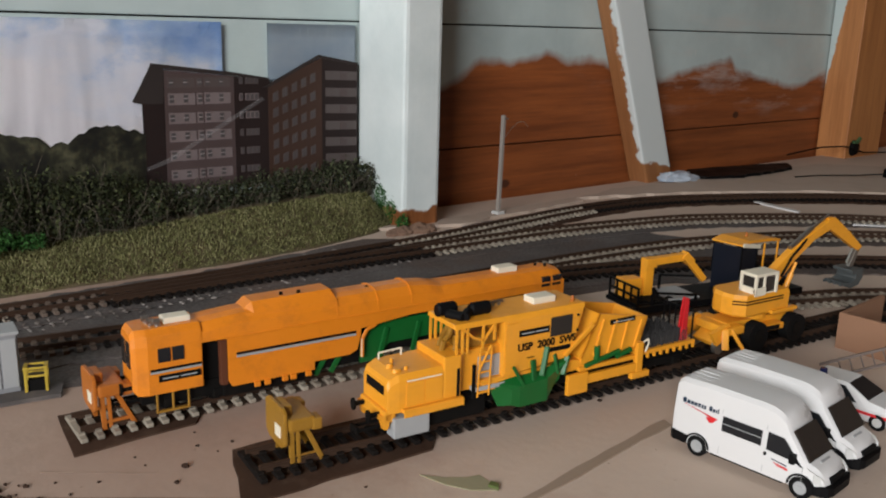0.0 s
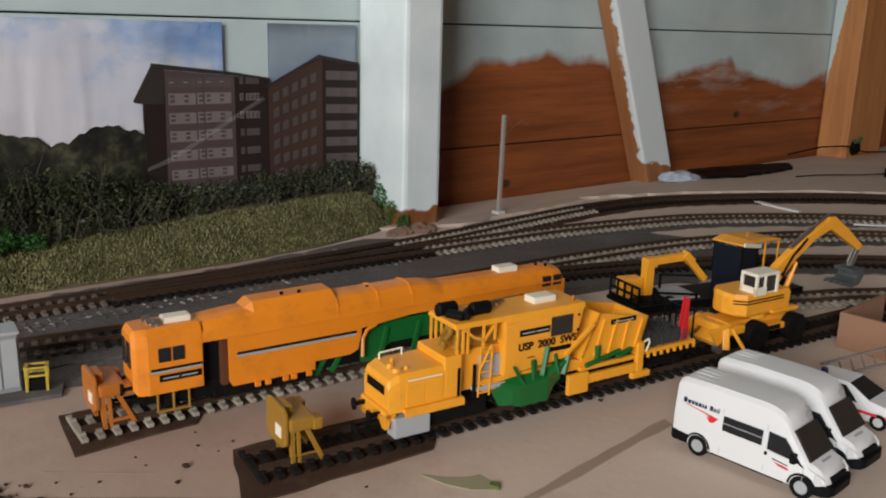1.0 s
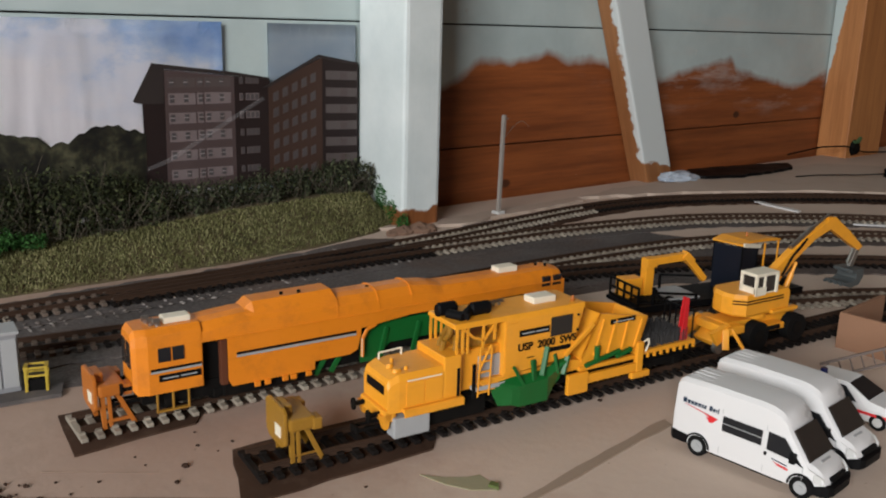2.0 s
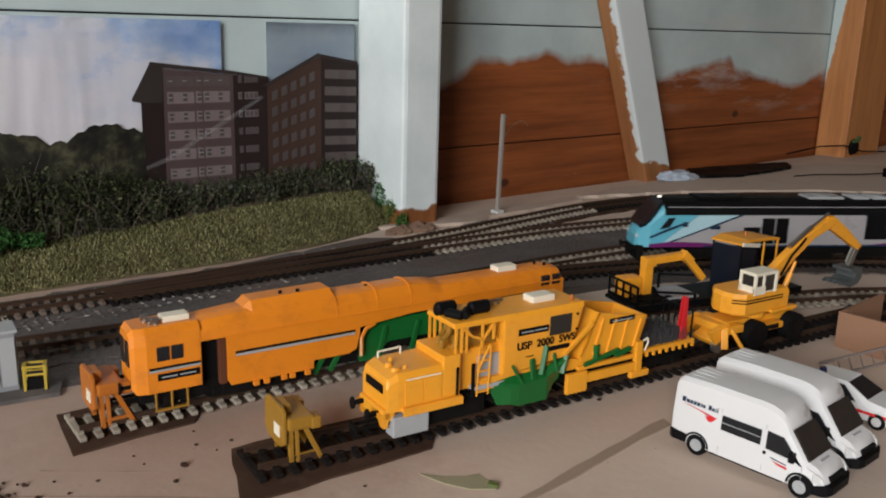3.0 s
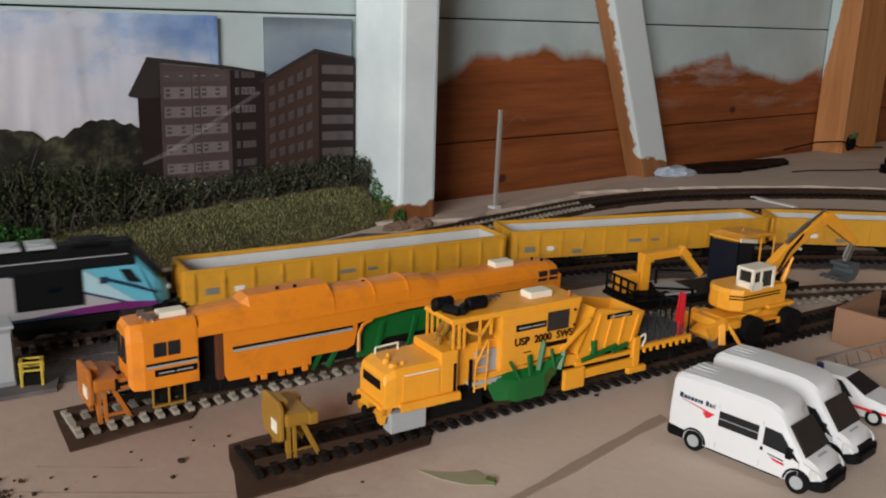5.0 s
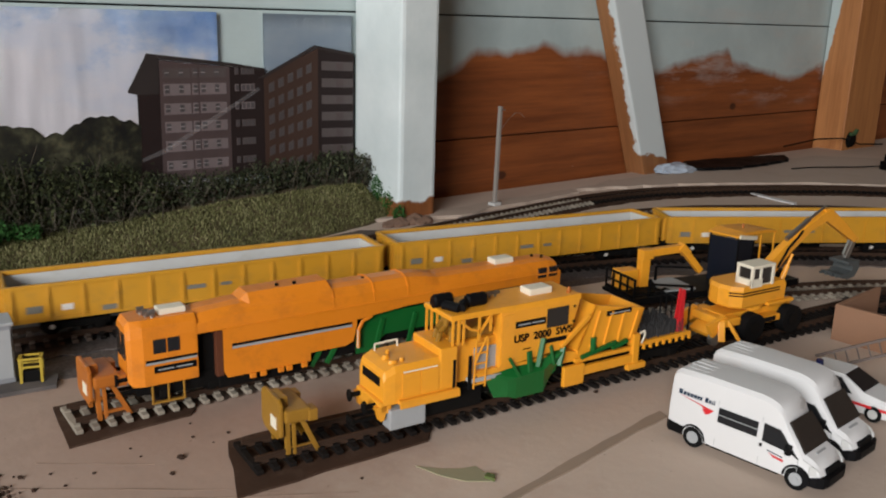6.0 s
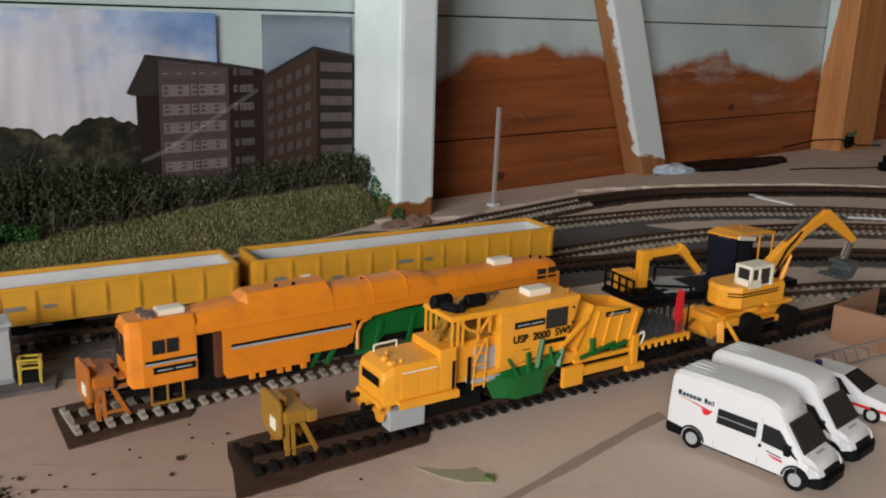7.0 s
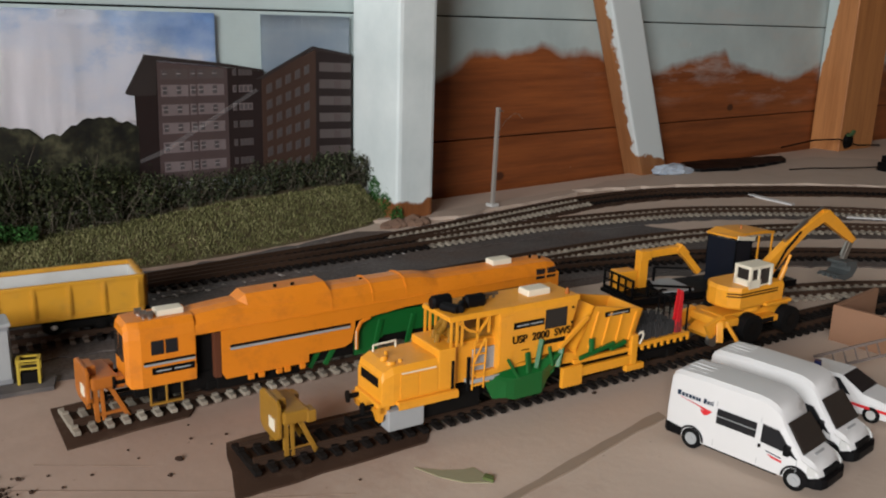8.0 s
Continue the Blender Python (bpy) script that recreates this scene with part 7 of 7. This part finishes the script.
# --- printed backscene: flat sheets and cut-outs on the wall ---
def sky_print():
    m, nt, b = nodes_of("printed_sky")
    v = coords(nt, 1.0)
    x, y, z = sep(nt, v)
    blue = maths(nt, "ADD", maths(nt, "MULTIPLY", maths(nt, "ADD", x, 0.325), 2.9), maths(nt, "MULTIPLY", maths(nt, "SUBTRACT", z, 0.135), 6.0))
    cloud = noise_of(nt, coords(nt, (14.0, 14.0, 22.0)), 1.0, 5.0)
    f = maths(nt, "ADD", blue, maths(nt, "MULTIPLY", maths(nt, "SUBTRACT", cloud, 0.5), 1.3))
    col = ramp_of(nt, f, [(0.1, (0.92, 0.89, 0.92)), (0.40, (0.82, 0.84, 0.92)), (0.58, (0.50, 0.64, 0.86)), (0.85, (0.26, 0.43, 0.76))])
    nt.links.new(col, b.inputs["Base Color"])
    b.inputs["Roughness"].default_value = 0.4
    bump_of(nt, b, noise_of(nt, coords(nt, (26.0, 26.0, 7.0)), 1.0, 2.0), 0.012, 0.4)
    return m


def pale_sky_print():
    m, nt, b = nodes_of("printed_pale_sky")
    col = ramp_of(nt, noise_of(nt, coords(nt, (12.0, 12.0, 26.0)), 1.0, 5.0), [(0.3, (0.34, 0.43, 0.54)), (0.7, (0.48, 0.54, 0.58))])
    nt.links.new(col, b.inputs["Base Color"])
    b.inputs["Roughness"].default_value = 0.45
    return m


def sheet(name, label, u0, u1, z0, z1, material, seed, wave=0.0030):
    """A sheet of paper pinned to the wall, buckled into upright waves."""
    b = bmesh.new()
    nu, nz = 60, 12
    g = []
    for i in range(nu + 1):
        row = []
        for j in range(nz + 1):
            u, z = u0 + (u1 - u0) * i / nu, z0 + (z1 - z0) * j / nz
            n = -0.0030 - wave * (0.5 + 0.5 * noise.noise(Vector((u * 45 + seed, z * 9, seed)))) - wave * 0.5 * abs(noise.noise(Vector((u * 90, z * 14, seed + 5))))
            row.append(b.verts.new((u, n, z)))
        g.append(row)
    for i in range(nu):
        for j in range(nz):
            b.faces.new((g[i][j], g[i + 1][j], g[i + 1][j + 1], g[i][j + 1]))
    r = bmesh.ops.solidify(b, geom=b.faces[:], thickness=0.0003)
    o = new(name, mesh_of(b, material, True))
    o.matrix_basis = WALL
    return tagged(o, label, "backscene print")


sheet("backscene", "creased printed sky sheet pinned on the wall", -0.70, -0.1437, 0.02, 0.1880, sky_print(), 1)
sheet("backscene", "pale printed sky sheet on the wall", -0.0987, -0.0040, 0.03, 0.1880, pale_sky_print(), 2, 0.0006)

BRICK = plain("printed_brick", (0.070, 0.047, 0.045), 0.5, vary=0.25, scale=60, relief=0.0)
BRICK_DARK = plain("printed_dark_gable", (0.024, 0.016, 0.015), 0.5, vary=0.3, scale=60, relief=0.0)
BRICK_BROWN = plain("printed_brown_brick", (0.055, 0.031, 0.023), 0.5, vary=0.25, scale=60, relief=0.0)
PRINT_PALE = plain("printed_panel", (0.165, 0.13, 0.128), 0.5, vary=0.2, scale=120, relief=0.0)
PRINT_GREY = plain("printed_grey_panel", (0.078, 0.060, 0.056), 0.5, vary=0.2, scale=120, relief=0.0)
PRINT_ROOF = plain("printed_roof", (0.035, 0.028, 0.026), 0.5, vary=0.2, relief=0.0)
PRINT_WIN = plain("printed_window", (0.07, 0.06, 0.06), 0.4, vary=0.3, relief=0.0)
PRINT_WHITE = plain("printed_window_frame", (0.30, 0.27, 0.265), 0.4, vary=0.15, relief=0.0)


def card_poly(name, pts, n0, n1, material, parent, label=""):
    b = bmesh.new()
    prism(b, pts, n0, n1)
    return part(name, b, material, parent, label)


def printed_flats():
    t = thing("building_cutout", "printed card cut-out of brown brick flats on the backscene", "backscene print", WALL)
    N = -0.0065
    card_poly("gable", [(-0.2168, 0.045), (-0.1985, 0.045), (-0.1970, 0.1475), (-0.2080, 0.1480), (-0.2166, 0.1200)], N, N + 0.001, BRICK_DARK, t)
    card_poly("front", [(-0.1985, 0.045), (-0.1340, 0.045), (-0.1340, 0.1420), (-0.1970, 0.1480)], N - 0.0002, N + 0.001, BRICK, t)
    card_poly("recess", [(-0.1340, 0.045), (-0.0990, 0.045), (-0.0990, 0.1390), (-0.1340, 0.1420)], N + 0.0002, N + 0.001, BRICK_DARK, t)
    card_poly("wing", [(-0.1005, 0.045), (-0.0440, 0.045), (-0.0440, 0.1580), (-0.1005, 0.1330)], N - 0.0002, N + 0.001, BRICK_BROWN, t)
    card_poly("end_wall", [(-0.0440, 0.045), (-0.0035, 0.045), (-0.0035, 0.1510), (-0.0440, 0.1580)], N, N + 0.001, BRICK_DARK, t)
    card_poly("roof", [(-0.2245, 0.1225), (-0.2090, 0.1500), (-0.2075, 0.1535), (-0.1340, 0.1455), (-0.0995, 0.1400), (-0.0995, 0.1380), (-0.1340, 0.1425), (-0.2060, 0.1495), (-0.2215, 0.1215)], N - 0.0005, N + 0.001, PRINT_ROOF, t)
    card_poly("roof", [(-0.1060, 0.1315), (-0.0470, 0.1605), (-0.0035, 0.1530), (-0.0035, 0.1505), (-0.0470, 0.1578), (-0.1000, 0.1315)], N - 0.0005, N + 0.001, PRINT_ROOF, t)
    card_poly("gable_roof", [(-0.2238, 0.1215), (-0.2166, 0.1200), (-0.1985, 0.1200), (-0.1972, 0.1490), (-0.2072, 0.1515)], N - 0.0003, N + 0.001, PRINT_ROOF, t)
    for k, (z0, z1) in enumerate(((0.133, 0.1415), (0.1185, 0.1285), (0.1025, 0.1120), (0.0870, 0.0965), (0.0705, 0.0800), (0.0540, 0.0630))):
        for u0, u1 in ((-0.1945, -0.1705), (-0.1690, -0.1635), (-0.1620, -0.1375)):
            band = card_poly("window_band", [(u0, z0), (u1, z0), (u1, z1 - 0.0005), (u0, z1)], N - 0.0005, N, PRINT_PALE if k != 0 else PRINT_GREY, t)
            for i in range(2 if u1 - u0 > 0.01 else 1):
                w = u0 + 0.0012 + i * 0.0125
                card_poly("window", [(w, z0 + 0.002), (w + 0.0038, z0 + 0.002), (w + 0.0038, z1 - 0.0015), (w, z1 - 0.0015)], N - 0.0008, N - 0.0004, PRINT_WIN, band)
                card_poly("glazing_bar", [(w, (z0 + z1) / 2), (w + 0.0038, (z0 + z1) / 2), (w + 0.0038, (z0 + z1) / 2 + 0.0006), (w, (z0 + z1) / 2 + 0.0006)], N - 0.0010, N - 0.0006, PRINT_WHITE, band)
        for u0, u1 in ((-0.1290, -0.1255), (-0.1230, -0.1100)):
            zz = z0 + 0.002
            f = card_poly("window_frame", [(u0, zz), (u1, zz), (u1, zz + 0.0062), (u0, zz + 0.0062)], N - 0.0002, N + 0.0003, PRINT_PALE if k in (1, 2) else PRINT_GREY, t)
            for i in range(3 if u1 - u0 > 0.01 else 1):
                w = u0 + 0.0005 + i * 0.0043
                card_poly("pane", [(w, zz + 0.0008), (w + 0.0030, zz + 0.0008), (w + 0.0030, zz + 0.0054), (w, zz + 0.0054)], N - 0.0005, N - 0.0001, PRINT_WIN, f)
    for k in range(6):
        for i in range(5):
            u = -0.0960 + i * 0.0098
            z = 0.1180 + i * 0.0040 - k * (0.0145 + i * 0.0006)
            f = card_poly("window_frame", [(u, z), (u + 0.0058, z + 0.0020), (u + 0.0058, z + 0.0105), (u, z + 0.0080)], N - 0.0005, N, PRINT_GREY, t)
            card_poly("pane", [(u + 0.0007, z + 0.0012), (u + 0.0027, z + 0.0018), (u + 0.0027, z + 0.0080), (u + 0.0007, z + 0.0072)], N - 0.0008, N - 0.0004, PRINT_WIN, f)
            card_poly("pane", [(u + 0.0032, z + 0.0022), (u + 0.0051, z + 0.0028), (u + 0.0051, z + 0.0092), (u + 0.0032, z + 0.0082)], N - 0.0008, N - 0.0004, PRINT_WIN, f)
        z = 0.1360 - k * 0.0158
        bal = card_poly("balcony", [(-0.0400, z + 0.0015), (-0.0045, z), (-0.0045, z + 0.0085), (-0.0400, z + 0.0098)], N - 0.0004, N, PRINT_GREY, t)
        card_poly("pane", [(-0.0235, z + 0.001), (-0.0160, z + 0.0008), (-0.0160, z + 0.0082), (-0.0235, z + 0.0084)], N - 0.0007, N - 0.0003, BRICK, bal)
    return t


printed_flats()


def printed_hill():
    rnd = random.Random(12)
    t = thing("hill_cutout", "printed card strip of dark wooded hills on the backscene", "backscene print", WALL)
    top = []
    for i in range(91):
        u = -0.62 + i * 0.0045
        z = float(np.interp(u, [-0.62, -0.36, -0.326, -0.305, -0.292, -0.279, -0.264, -0.240, -0.2175], [0.105, 0.104, 0.100, 0.098, 0.089, 0.090, 0.099, 0.102, 0.094]))
        top.append((u, z + rnd.uniform(-0.0012, 0.0012) + 0.0030 * abs(math.sin(u * 260 + 3 * math.sin(u * 90)))))
    b = bmesh.new()
    prism(b, [(-0.2175, 0.030), (-0.62, 0.030)] + top, -0.0066, -0.0056)
    bmesh.ops.triangulate(b, faces=[f for f in b.faces if len(f.verts) > 4])
    m, nt, bs = nodes_of("printed_woods")
    v = coords(nt, 1.0)
    big, fine = noise_of(nt, v, 45.0, 3.0), noise_of(nt, v, 190.0, 5.0, 0.7)
    f = maths(nt, "ADD", maths(nt, "MULTIPLY", big, 0.6), maths(nt, "MULTIPLY", fine, 0.4))
    nt.links.new(ramp_of(nt, f, [(0.42, (0.005, 0.005, 0.004)), (0.52, (0.018, 0.018, 0.010)), (0.66, (0.075, 0.072, 0.04))]), bs.inputs["Base Color"])
    bs.inputs["Roughness"].default_value = 0.5
    part("card", b, m, t)
    return t


printed_hill()
_film, _nt, _bs = nodes_of("clear_tape")
_bs.inputs["Base Color"].default_value = (0.75, 0.72, 0.72, 1)
_bs.inputs["Alpha"].default_value = 0.045
_bs.inputs["Roughness"].default_value = 0.25
_b = bmesh.new()
prism(_b, [(-0.2160, 0.0640), (-0.1960, 0.0700), (-0.1050, 0.1210), (-0.1080, 0.1235), (-0.1960, 0.0745), (-0.2160, 0.0670)], -0.0084, -0.0082)
_o = tagged(new("clear_tape", mesh_of(_b, _film)), "diagonal strip of shiny clear tape over the print", "tape")
_o.matrix_basis = WALL



motions()
